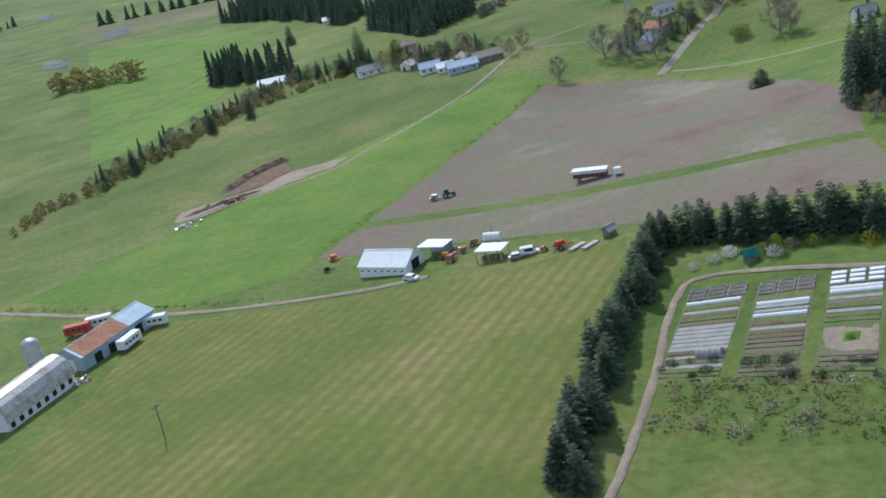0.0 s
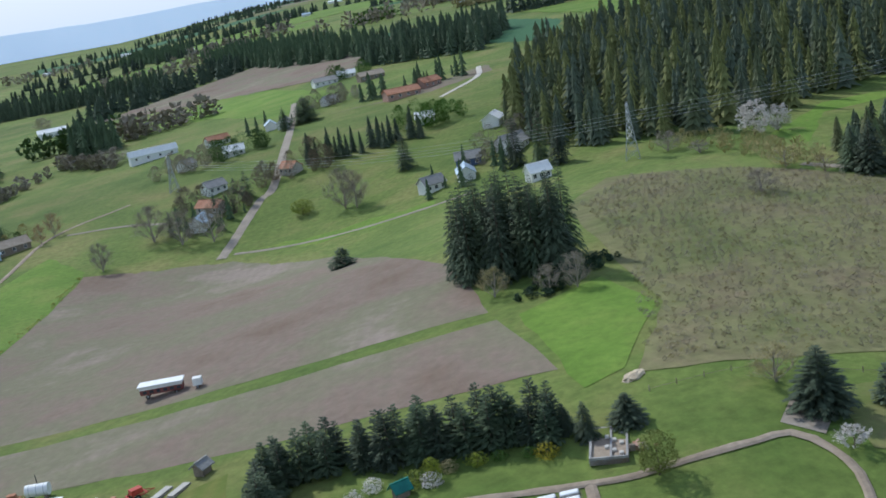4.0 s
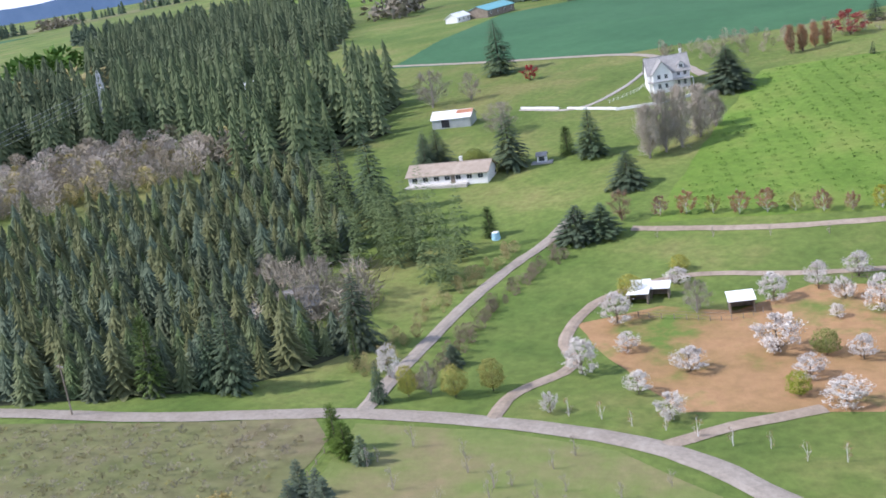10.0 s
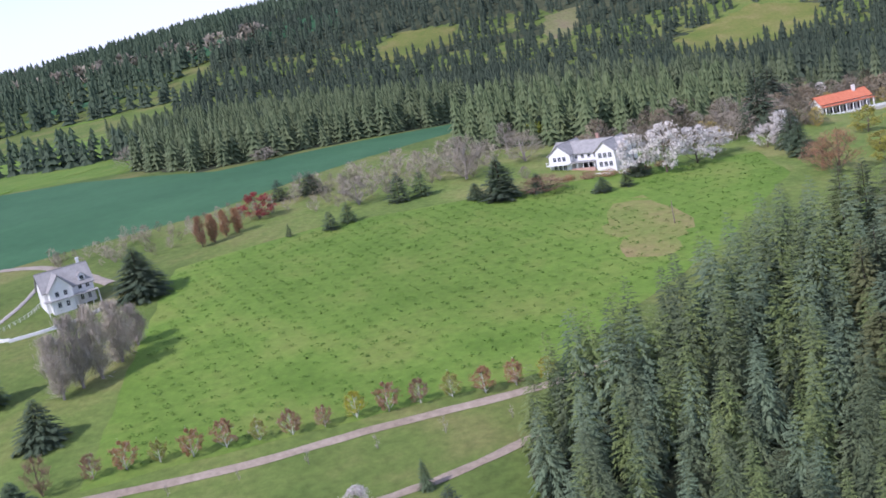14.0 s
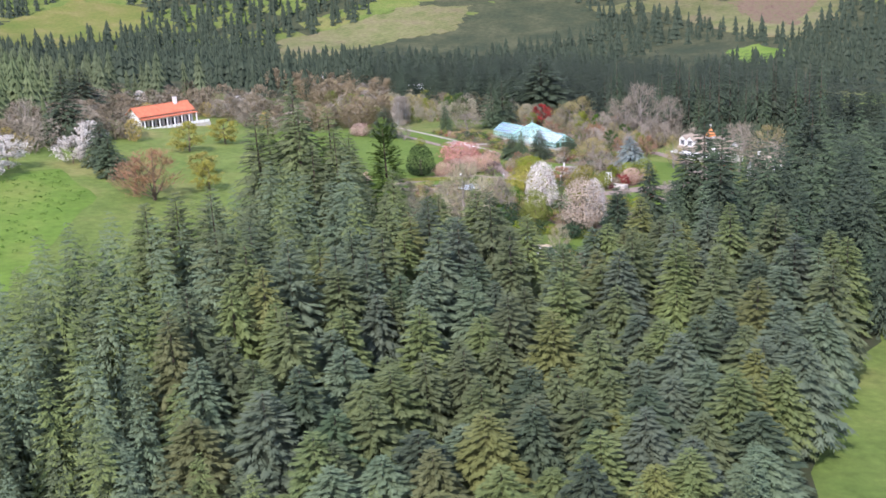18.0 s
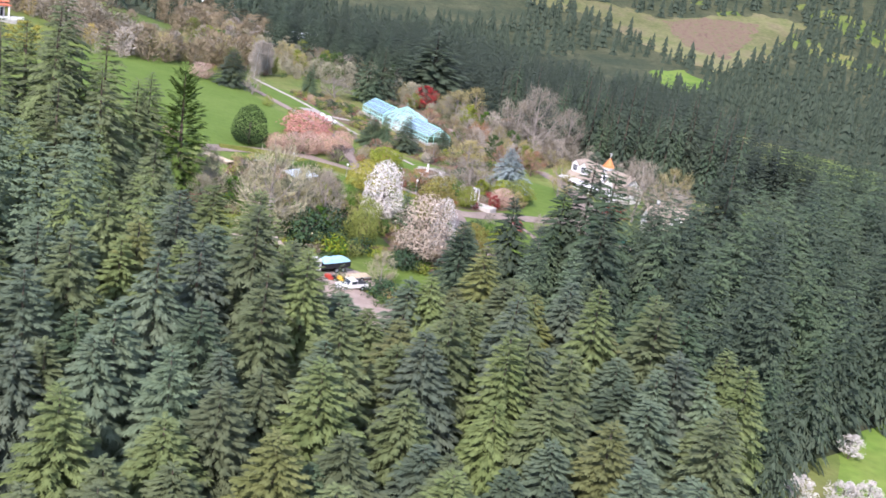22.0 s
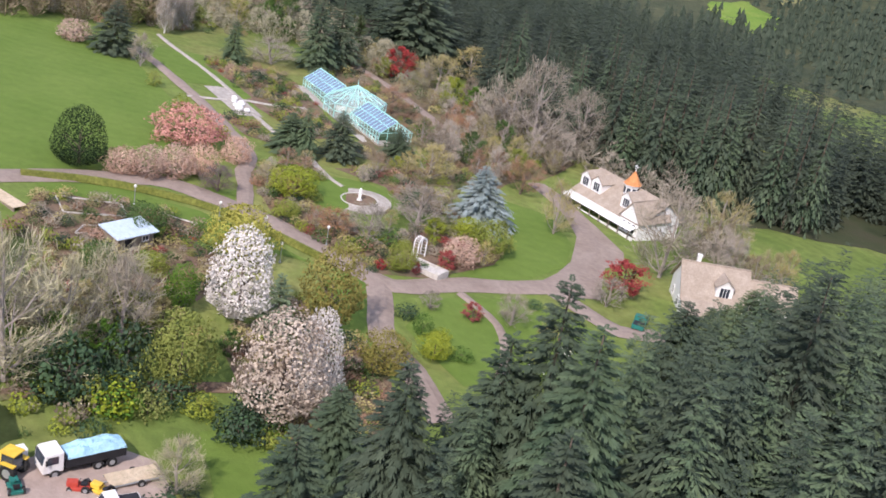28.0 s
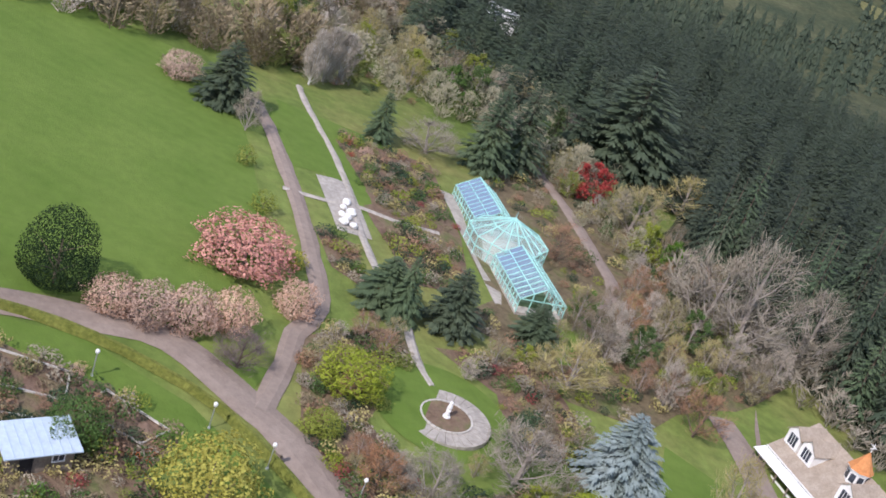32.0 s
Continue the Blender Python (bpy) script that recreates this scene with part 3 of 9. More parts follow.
BEDS = (
    [(369, -116), (374, -132), (365, -128), (355, -119), (342, -123), (342, -112), (354, -111)],
    [(370, -134), (369, -150), (358, -149), (350, -144), (353, -136), (362, -139)],
    [(343, -113), (346, -138), (338, -147), (333, -138), (331, -123), (334, -115)],
    [(363, -80), (359, -91), (350, -98), (346, -94), (344, -78), (352, -70)],
    [(430, -140), (405, -137), (392, -137), (384, -135), (384, -146), (400, -152), (425, -158)],
    [(395, -126), (385, -125), (380, -129), (392, -131)],
    [(349, -76), (346, -94), (338, -96), (330, -84), (330, -60)],
    [(330, -100), (322, -84), (302, -78), (300, -94), (312, -101)],
    [(295, -66), (292, -60), (286, -66), (290, -72)],
)
for k, poly in enumerate(BEDS):
    patch("flower_bed", poly, GARDENSOIL, "brown planted garden bed", "flower bed", off=0.08, step=5.0, rough_edge=0.4, seed=80 + k)

# ---- roads and paths ----
ribbon("road", [(130, 325), (145, 300), (158, 271), (165, 240), (175, 211), (177, 187), (175, 167), (169, 153), (158, 138), (150, 110)], 4.4, GRAVEL, "pale gravel lane through the meadows")
ribbon("road", [(176, 208), (197, 210), (228, 211), (251, 209), (268, 205), (285, 203)], 3.0, GRAVEL, "gravel side lane past the wood", off=0.16)
ribbon("road", [(177, 187), (189, 187), (202, 181), (215, 186), (235, 184), (248, 170), (249, 148), (252, 129), (256, 117), (262, 104)], 2.4, DIRT, "narrow gravel drive round the paddock", off=0.16)
ribbon("path", [(174, 160), (182, 152), (190, 140)], 3.0, DIRT, "earth branch of the drive", "path", off=0.16)
ribbon("path", [(276, 187), (275, 158), (278, 131), (280, 100), (284, 85)], 3.0, DIRT, "pale earth track along the orchard", "path")
ribbon("path", [(-206, 267), (-163, 249), (-134, 240), (-111, 236), (-87, 234), (-70, 235)], 2.2, DIRT, "earth farm track across the fields", "path")
ribbon("path", [(-181, 330), (-168, 349), (-156, 358), (-138, 375), (-130, 400), (-105, 473), (-91, 535), (-60, 560)], 2.0, DIRT, "pale earth track up the grass strip", "path")
ribbon("path", [(-26, 120), (-21, 140), (-17, 164), (-13, 194), (-6, 200), (22, 189), (30, 187), (40, 187), (47, 187), (52, 187), (55, 181), (54, 172), (46, 155)], 1.5, DIRT, "earth drive round the vegetable plots", "path")
patch("yard", [(52, 190), (57, 196), (60, 190), (56, 185)], GRAVEL, "grey gravel turning place", "yard", off=0.1, step=5)
ribbon("path", [(24, 189), (22, 178), (18, 150)], 1.5, DIRT, "narrow earth path by the plots", "path", off=0.14)
ribbon("road", [(-24, 450), (-15, 479), (-6, 506), (2, 525), (17, 630), (30, 760)], 4.0, GRAVEL, "pale lane beside bare trees")
ribbon("path", [(-19, 452), (11, 436), (45, 420), (60, 415)], 2.0, GRAVEL, "pale drive across the meadow", "path")
ribbon("path", [(-84, 532), (-60, 522), (-30, 500)], 2.0, GRAVEL, "far pale track", "path")
ribbon("road", [(484, 336), (470, 290), (452, 227), (430, 205), (405, 190)], 3.5, GRAVEL, "lane along the wheat field")
ribbon("road", [(382, 246), (378, 225), (400, 215), (430, 211)], 1.6, PAVING, "pale curving house drive")
ribbon("path", [(130, 684), (118, 640), (90, 600)], 3.0, CONCRETE, "pale straight farm track", "path")
ribbon("path", [(368, -74), (368, -82), (367, -91), (365, -100), (356, -106), (351, -109), (343, -111), (336, -113), (330, -116), (329, -122), (328, -129), (326, -136), (325, -143), (328, -152), (334, -162), (343, -169), (353, -174), (362, -176)], 4.4, PATH, "pinkish gravel garden drive", "path", off=0.16)
ribbon("path", [(331, -114), (325, -110), (318, -105), (311, -104), (300, -100)], 3.6, PATH, "pinkish gravel garden drive branch", "path", off=0.18)
ribbon("path", [(326, -142), (318, -142), (311, -143), (308, -149)], 4.0, PATH, "pinkish gravel drive to the cottage", "path", off=0.18)
ribbon("path", [(355, -107), (363, -112), (369, -115), (375, -120), (387, -123), (406, -126), (425, -128), (434, -128)], 2.6, PATH, "gravel walk along the lawn", "path", off=0.18)
ribbon("path", [(326, -125), (317, -124), (309, -118), (304, -112)], 1.6, PATH, "narrow earth garden path", "path", off=0.18)
ribbon("path", [(446, -140), (439, -139), (415, -137), (394, -133), (386, -132)], 1.3, PAVING, "pale straight garden walk", "path", off=0.14)
ribbon("path", [(375, -132), (367, -130), (362, -130)], 1.3, PAVING, "pale walk to the round bed", "path", off=0.18)
ribbon("path", [(404, -124), (403, -130), (403, -136), (401, -141), (400, -148)], 1.1, PAVING, "pale cross walk", "path", off=0.18)
ribbon("path", [(440, -187), (420.7, -184.3), (406.5, -181), (392.5, -177), (384, -168)], 2.6, PATH, "gravel walk behind the glasshouse", "path", off=0.18)
ribbon("path", [(314, -46), (318, -56), (316, -70), (312, -84)], 2.0, GARDENSOIL, "earth path above the yard", "path", off=0.18)
ribbon("road", [(292, -56), (297.6, -59.7), (290.8, -49.9), (285.4, -43.3)], 7.0, YARDGRAVEL, "pinkish gravel drive into the yard", off=0.12)
patch("forecourt", [(365.5, -185.7), (351.1, -175.3), (342.7, -172.6), (332.6, -168.7), (329.1, -165.0), (328.4, -158.9), (319.7, -148.5), (322.2, -141.4), (331.3, -153.8), (339.7, -164.0), (349.8, -172.8)], PATH, "grey gravel forecourt before the gatehouse", "yard", off=0.15, step=5, rough_edge=0.3)
patch("terrace", [(411, -131.5), (411, -137), (394, -134.5), (395, -129.5)], PAVING, "pale paved garden terrace", "terrace", off=0.2, step=5, rough_edge=0.1)
patch("yard", [(304, -50), (308, -56), (309, -63), (304, -67), (299, -66), (297, -60), (293, -60), (290, -65), (284, -62), (280, -50), (291, -45)], YARDGRAVEL, "pinkish gravel parking yard", "yard", off=0.14, step=5)


# ---- trees: shapes ----
def tube(verts, faces, a, b, ra, rb, sides=5):
    d = (b - a).normalized()
    u = d.orthogonal().normalized()
    w = d.cross(u)
    base = len(verts)
    for p, r in ((a, ra), (b, rb)):
        for k in range(sides):
            t = 2 * math.pi * k / sides
            verts.append(tuple(p + u * (r * math.cos(t)) + w * (r * math.sin(t))))
    for k in range(sides):
        faces.append((base + k, base + (k + 1) % sides, base + sides + (k + 1) % sides, base + sides + k))


def conifer(seed, height, radius, bare=0.1, whorls=24, boughs=8, pairs=9, sag=0.42, rise=0.3, plump=1.0):
    """Trunk and crown meshes of a fir: whorls of separate boughs, each a sagging spine with feathered twigs to both sides."""
    rnd = random.Random(seed)
    tv, tf = [], []
    lean = Vector((rnd.uniform(-0.02, 0.02), rnd.uniform(-0.02, 0.02), 1))
    tube(tv, tf, Vector((0, 0, -0.5)), lean * height * 0.5, 0.015 * height, 0.009 * height, 7)
    tube(tv, tf, lean * height * 0.5, lean * height * 0.97, 0.009 * height, 0.0015 * height, 7)
    v, f = [], []
    up = Vector((0, 0, 1))
    for w in range(whorls):
        q = min(max((w + rnd.uniform(-0.3, 0.3)) / whorls, 0.0), 0.985)
        z = height * (bare + (1 - bare) * q)
        shape = (1 - q) ** plump * min(1.0, 0.72 + 1.6 * q)
        n = max(5, int(boughs * (0.85 + 0.25 * (1 - q))))
        turn = rnd.uniform(0, 6.28)
        for k in range(n):
            a = turn + 6.283 * k / n + rnd.uniform(-0.3, 0.3)
            r = radius * shape * rnd.uniform(0.7, 1.12) + 0.017 * height
            out, side = Vector((math.cos(a), math.sin(a), 0)), Vector((-math.sin(a), math.cos(a), 0))
            c = Vector((lean.x * z, lean.y * z, z + rnd.uniform(-0.35, 0.35) * height / whorls))
            climb, drop = rise * (0.2 + 1.3 * q) * rnd.uniform(0.6, 1.3), sag * (1.35 - 0.8 * q) * rnd.uniform(0.7, 1.3)
            def spine(t):
                return c + out * (r * t) + up * (r * (climb * t - drop * t * t))
            tip = spine(1.0)
            b = len(v)
            e = side * (r * 0.05 + 0.05)
            v.extend([tuple(spine(0.8) + e), tuple(tip + (tip - spine(0.9)) * 0.7), tuple(spine(0.8) - e)])
            f.append((b, b + 1, b + 2))
            for g in range(pairs):
                t = 0.16 + 0.8 * (g + rnd.uniform(0.2, 0.8)) / pairs
                p, ahead = spine(t), (spine(min(1.0, t + 0.1)) - spine(t)).normalized()
                for s in (1, -1):
                    l = r * (0.33 - 0.2 * t) * rnd.uniform(0.65, 1.3) + 0.08
                    d = (ahead * 0.85 + side * (s * rnd.uniform(0.65, 1.1)) - up * rnd.uniform(0.0, 0.55)).normalized()
                    e = ahead * (r * 0.55 / (pairs + 2.0) + 0.04) * rnd.uniform(0.8, 1.3)
                    m = p + d * l * 0.5
                    b = len(v)
                    v.extend([tuple(p - e), tuple(m + e * 0.9 - up * l * 0.06), tuple(p + d * l - up * l * 0.12), tuple(m - e * 0.9 - up * l * 0.06)])
                    f.append((b, b + 1, b + 2, b + 3))
    return (mesh_of("trunk", tv, tf, BARK), mesh_of("crown", v, f, FIR)), (v, f)


def tier_fir(seed, tiers, sides, radius):
    """A fir seen from afar, one metre high: ragged overlapping skirts about a pointed top."""
    rnd = random.Random(seed)
    v, f = [], []
    for k in range(tiers):
        q = k / tiers
        low, r = 0.04 + 0.9 * q, radius * (1 - q) ** 0.75 * rnd.uniform(0.85, 1.15) + 0.012
        top = min(1.0, low + 1.1 / tiers + 0.04)
        turn = rnd.uniform(0, 6.28)
        b = len(v)
        v.append((rnd.uniform(-0.01, 0.01), rnd.uniform(-0.01, 0.01), top))
        for i in range(sides * 2):
            a = turn + math.pi * i / sides
            ri = r * (rnd.uniform(0.9, 1.25) if i % 2 else rnd.uniform(0.5, 0.7))
            v.append((ri * math.cos(a), ri * math.sin(a), low - (0.02 if i % 2 else -0.03)))
        for i in range(sides * 2):
            f.append((b, b + 1 + i, b + 1 + (i + 1) % (sides * 2)))
    return np.array(v), f


def broadleaf(seed, height, radius, leaves, size, low=0.2, limbs=11, kind="leaf", column=0.0, sides=5, cone=0.0, blunt=0.16):
    """Trunk with limbs and twigs up its whole length, and a crown of many small sprays along the twigs."""
    rnd = random.Random(seed)
    tv, tf, ends = [], [], []
    lean = Vector((rnd.uniform(-0.06, 0.06), rnd.uniform(-0.06, 0.06), 1))
    knee = lean * height * 0.45 + Vector((rnd.uniform(-0.03, 0.03) * height, rnd.uniform(-0.03, 0.03) * height, 0))
    top = lean * height * 0.9
    tube(tv, tf, Vector((0, 0, -0.3)), knee, height * 0.024, height * 0.015, sides)
    tube(tv, tf, knee, top, height * 0.015, height * 0.004, sides)
    def spine(z):
        return knee * (z / knee.z) if z < knee.z else knee.lerp(top, (z - knee.z) / (top.z - knee.z))
    def reach(q):
        """The crown's half width at a part q of its height."""
        full = math.sin(math.pi * min(1.0, blunt + (1 - blunt) * q * 0.98)) ** 0.7
        return radius * ((1 - cone) * full + cone * (1 - q) ** 0.8 * min(1, 0.6 + 3 * q))
    for k in range(limbs):
        q = ((k + rnd.uniform(0.1, 0.9)) / limbs) ** 0.9
        a = k * 2.4 + rnd.uniform(-0.4, 0.4)
        zt = height * (low + (1 - low) * q)
        r = reach(q) * rnd.uniform(0.75, 1.15)
        zb = max(height * 0.06, zt - r * (0.75 + 2.2 * column) * rnd.uniform(0.7, 1.1) - 0.05 * height)
        b = Vector((math.cos(a) * r * 0.62, math.sin(a) * r * 0.62, zt - 0.12 * (zt - zb)))
        s0 = spine(zb)
        mid = s0.lerp(b, 0.55) + Vector((0, 0, -0.04 * height))
        tube(tv, tf, s0, mid, height * 0.009, height * 0.006, 4)
        tube(tv, tf, mid, b, height * 0.006, height * 0.004, 4)
        for g in range(4):
            start = (mid, b, mid.lerp(b, 0.5), b)[g]
            a2 = a + rnd.uniform(-1.0, 1.0)
            r2 = r * rnd.uniform(0.8, 1.08)
            e = Vector((math.cos(a2) * r2, math.sin(a2) * r2, zt + rnd.uniform(-0.1, 0.12) * height))
            tube(tv, tf, start, e, height * 0.0035, height * 0.0015, 3)
            ends.append((start, e))
            for t in range(2):
                a3 = a2 + rnd.uniform(-0.7, 0.7)
                r3 = r2 * rnd.uniform(0.55, 1.1)
                w = start.lerp(e, rnd.uniform(0.3, 0.8))
                e3 = Vector((math.cos(a3) * r3, math.sin(a3) * r3, w.z + rnd.uniform(-0.05, 0.14) * height))
                tube(tv, tf, w, e3, height * 0.002, height * 0.001, 3)
                ends.append((w, e3))
    v, f = [], []
    for k in range(leaves):
        a, b = ends[rnd.randrange(len(ends))]
        c = a.lerp(b, rnd.uniform(0.25, 1.12)) + Vector([rnd.gauss(0, size * 1.1) for _ in range(3)])
        if c.z > height:
            c.z = height - rnd.uniform(0, 0.1) * height
        d1 = Vector([rnd.uniform(-1, 1) for _ in range(3)]).normalized()
        d2 = d1.cross(Vector([rnd.uniform(-1, 1) for _ in range(3)])).normalized()
        if kind == "twig":
            d1 = ((b - a).normalized() + Vector((0, 0, 0.5)) + d1 * 0.6).normalized()
            s1, s2 = size * rnd.uniform(1.2, 2.4), size * 0.1
        else:
            s1, s2 = size * rnd.uniform(0.5, 1.1), size * rnd.uniform(0.4, 0.8)
        i = len(v)
        v.extend([tuple(c - d1 * s1), tuple(c + d2 * s2), tuple(c + d1 * s1), tuple(c - d2 * s2)])
        f.append((i, i + 1, i + 2, i + 3))
    return mesh_of("trunk", tv, tf, BARK), mesh_of("crown", v, f, GREENLEAF)


def clump(seed, height, radius, leaves, size, low=0.08, peak=0.4, lumps=0.22, fine=1.4):
    """A full leafy crown: a lumpy egg of many small leaves that lie along its surface, on a short trunk with limbs."""
    rnd = random.Random(seed)
    tv, tf = [], []
    tube(tv, tf, Vector((0, 0, -0.3)), Vector((0, 0, height * 0.6)), height * 0.022, height * 0.01, 6)
    for k in range(6):
        a = k * 1.05 + rnd.uniform(-0.3, 0.3)
        z = height * rnd.uniform(0.12, 0.45)
        tube(tv, tf, Vector((0, 0, z)), Vector((math.cos(a) * radius * 0.7, math.sin(a) * radius * 0.7, z + height * rnd.uniform(0.15, 0.35))), height * 0.009, height * 0.003, 4)
    v, f = [], []
    shift = Vector((seed * 3.7, seed * 1.3, 0))
    for k in range(leaves):
        z = rnd.uniform(-1, 1)
        a = rnd.uniform(0, 6.283)
        flat = math.sqrt(1 - z * z)
        d = Vector((math.cos(a) * flat, math.sin(a) * flat, z))
        lump = 1 + lumps * 1.6 * noise.noise(d * fine + shift) + lumps * 0.9 * noise.noise(d * fine * 2.7 + shift)
        depth = rnd.uniform(0.9, 1.04) if rnd.random() < 0.8 else rnd.uniform(0.6, 0.9)
        mid = height * (low + (1 - low) * peak)
        tall = (height - mid) if z > 0 else (mid - height * low)
        c = Vector((d.x * radius * lump * depth, d.y * radius * lump * depth, mid + d.z * tall * (0.8 + 0.2 * lump) * depth))
        n = (Vector((d.x / radius, d.y / radius, d.z / tall)).normalized() + Vector([rnd.uniform(-0.75, 0.75) for _ in range(3)])).normalized()
        e = n.orthogonal().normalized()
        g = n.cross(e)
        t = rnd.uniform(0, 6.283)
        e, g = e * math.cos(t) + g * math.sin(t), g * math.cos(t) - e * math.sin(t)
        s1, s2 = size * rnd.uniform(0.6, 1.2), size * rnd.uniform(0.4, 0.8)
        i = len(v)
        v.extend([tuple(c - e * s1), tuple(c + g * s2), tuple(c + e * s1), tuple(c - g * s2)])
        f.append((i, i + 1, i + 2, i + 3))
    return mesh_of("trunk", tv, tf, BARK), mesh_of("crown", v, f, GREENLEAF)


FIRS = [conifer(k, 24, 5.6 + 0.5 * (k % 3), 0.04 + 0.03 * (k % 2), 32, 9, 9, 0.4 + 0.08 * (k % 3), 0.3, 0.85) for k in range(4)]
TALLFIRS = [conifer(10 + k, 24, 5.0 + 0.4 * (k % 4), 0.14 + 0.04 * (k % 3), 34, 9, 14, 0.36 + 0.1 * (k % 3), 0.3, 0.72 + 0.08 * (k % 3)) for k in range(7)]
LITEFIRS = [conifer(17 + k, 24, 4.8 + 0.4 * k, 0.12, 24, 7, 4, 0.36 + 0.08 * k, 0.3, 0.85) for k in range(4)]
WOODFIRS, BACKFIRS = [p[0] for p in TALLFIRS], [p[0] for p in LITEFIRS]
FIRS = [p[0] for p in FIRS]
SMALLFIRS = [conifer(20 + k, 6, 1.9, 0.02, 15, 9, 7, 0.2, 0.35, 0.85)[0] for k in range(3)]
CEDARS = [conifer(30 + k, 12, 2.2, 0.01, 26, 9, 6, 0.5, 1.1, 0.5)[0] for k in range(2)]
LEAFY = [broadleaf(40 + k, 8, 3.4, 3600, 0.175, low=0.14) for k in range(3)]
MAGNOLIA = [clump(45 + k, 8, 2.8, 5200, 0.13, low=0.1, peak=0.3, lumps=0.2, fine=2.2) for k in range(2)]
FULL = [clump(41 + k, 8, 3.4, 4600, 0.16, low=0.12, peak=0.4, lumps=0.3, fine=1.8) for k in range(3)]
MOUND = [clump(64 + k, 4, 2.8, 4200, 0.12, low=0.04, peak=0.35, lumps=0.28, fine=2.0) for k in range(3)]
YEWS = [clump(48, 8, 3.3, 8000, 0.11, low=0.01, peak=0.3, lumps=0.05)]
BARE = [broadleaf(50 + k, 10, 3.9, 1900, 0.32, kind="twig", low=0.2, column=0.3) for k in range(3)]
BLOOM = [broadleaf(60 + k, 5, 2.7, 3000, 0.125, low=0.2) for k in range(2)]
TALLBARE = [broadleaf(70 + k, 12, 2.4, 3600, 0.42, kind="twig", column=1.2, low=0.12, limbs=14) for k in range(2)]
SAPLING = [broadleaf(80 + k, 3.2, 0.7, 110, 0.14, limbs=4, kind="twig", column=0.8, sides=4) for k in range(2)]
SHRUB = [clump(90 + k, 1.6, 1.15, 620, 0.1, low=0.03, peak=0.35, lumps=0.34, fine=2.0) for k in range(4)]
PICK = random.Random(11)
CROWN = {}


def plant(name, shapes, x, y, height, foliage, label, category="tree", group="", bark=None, width=None, wide=1.0):
    """One tree or shrub of the given height, and crown width where it is told."""
    trunk, crown = shapes[PICK.randrange(len(shapes))]
    if crown not in CROWN:
        co = np.empty(len(crown.vertices) * 3)
        crown.vertices.foreach_get("co", co)
        co = co.reshape(-1, 3)
        CROWN[crown] = (co[:, 2].max(), 2 * np.percentile(np.hypot(co[:, 0], co[:, 1]), 95))
    top, across = CROWN[crown]
    s = height / top
    w = width / across if width else s * wide
    m = pose(x, y, gz(x, y) - 0.05, 0, 0, PICK.uniform(0, 360)) @ Matrix.Diagonal((w, w, s, 1))
    ob = thing(name, label, category, m, group)
    t = part("trunk", trunk, parent=ob)
    c = part("crown", crown, parent=ob)
    for o, k in ((t, bark), (c, foliage)):
        if k is not None:
            o.material_slots[0].link = "OBJECT"
            o.material_slots[0].material = k
    return ob


def inside(poly, x, y):
    hit = False
    for (ax, ay), (bx, by) in zip(poly, poly[1:] + poly[:1]):
        if (ay > y) != (by > y) and x < (bx - ax) * (y - ay) / (by - ay) + ax:
            hit = not hit
    return hit


def scatter(poly, gap, seed, jitter=0.55):
    rnd = random.Random(seed)
    xs, ys = [p[0] for p in poly], [p[1] for p in poly]
    out, row = [], 0
    y = min(ys)
    while y < max(ys):
        x = min(xs) + (row % 2) * gap / 2
        while x < max(xs):
            px, py = x + rnd.uniform(-1, 1) * gap * jitter, y + rnd.uniform(-1, 1) * gap * jitter
            if inside(poly, px, py):
                out.append((px, py))
            x += gap
        y += gap * 0.87
        row += 1
    return out


def joined(name, spots, low, high, foliage, label, shapes, seed=1, wide=1.0, category="wood", grow=None):
    """Many alike plants in one mesh; shapes are vertices and faces one metre high."""
    rnd = random.Random(seed)
    allv, allf, base = [], [], 0
    for x, y in spots:
        p, fc = shapes[rnd.randrange(len(shapes))]
        h, a = rnd.uniform(low, high) * (grow(x, y) if grow else 1.0), rnd.uniform(0, 6.28)
        c, s = math.cos(a), math.sin(a)
        w = h * wide * rnd.uniform(0.85, 1.2)
        allv.append(np.c_[(p[:, 0] * c - p[:, 1] * s) * w + x, (p[:, 0] * s + p[:, 1] * c) * w + y, p[:, 2] * h + gz(x, y) - 0.02 * h])
        allf.extend([tuple(i + base for i in q) for q in fc])
        base += len(p)
    ob = new(name, mesh_of(name, np.concatenate(allv).tolist(), allf, foliage))
    return tagged(ob, label, category, kind="stuff")


def outline_fir(seed, whorls, boughs, radius=0.2, pairs=2, plump=0.8):
    v, f = conifer(seed, 10.0, radius * 10, 0.03, whorls, boughs, pairs, 0.35, 0.35, plump)[1]
    return np.array(v) / 10.0, f


def outline_bush(seed, blades, radius, thin, low, blade=0.1):
    """A light airy crown of blades about a stem, one metre high."""
    rnd = random.Random(seed)
    v, f = [], []
    tube(v, f, Vector((0, 0, -0.05)), Vector((0, 0, 0.6)), 0.018, 0.008, 3)
    for k in range(blades):
        a, q = rnd.uniform(0, 6.28), rnd.random()
        r = radius * math.sin(math.pi * (0.12 + 0.8 * q)) * rnd.uniform(0.35, 1.1)
        c = Vector((math.cos(a) * r, math.sin(a) * r, low + (1 - low) * q))
        d = (Vector((c.x, c.y, 0.25)).normalized() + Vector([rnd.uniform(-0.7, 0.7) for _ in range(3)])).normalized()
        e = d.orthogonal().normalized()
        l = rnd.uniform(blade, 2 * blade)
        i = len(v)
        v.extend([tuple(c - d * l), tuple(c + e * thin), tuple(c + d * l), tuple(c - e * thin)])
        f.append((i, i + 1, i + 2, i + 3))
    return np.array(v), f


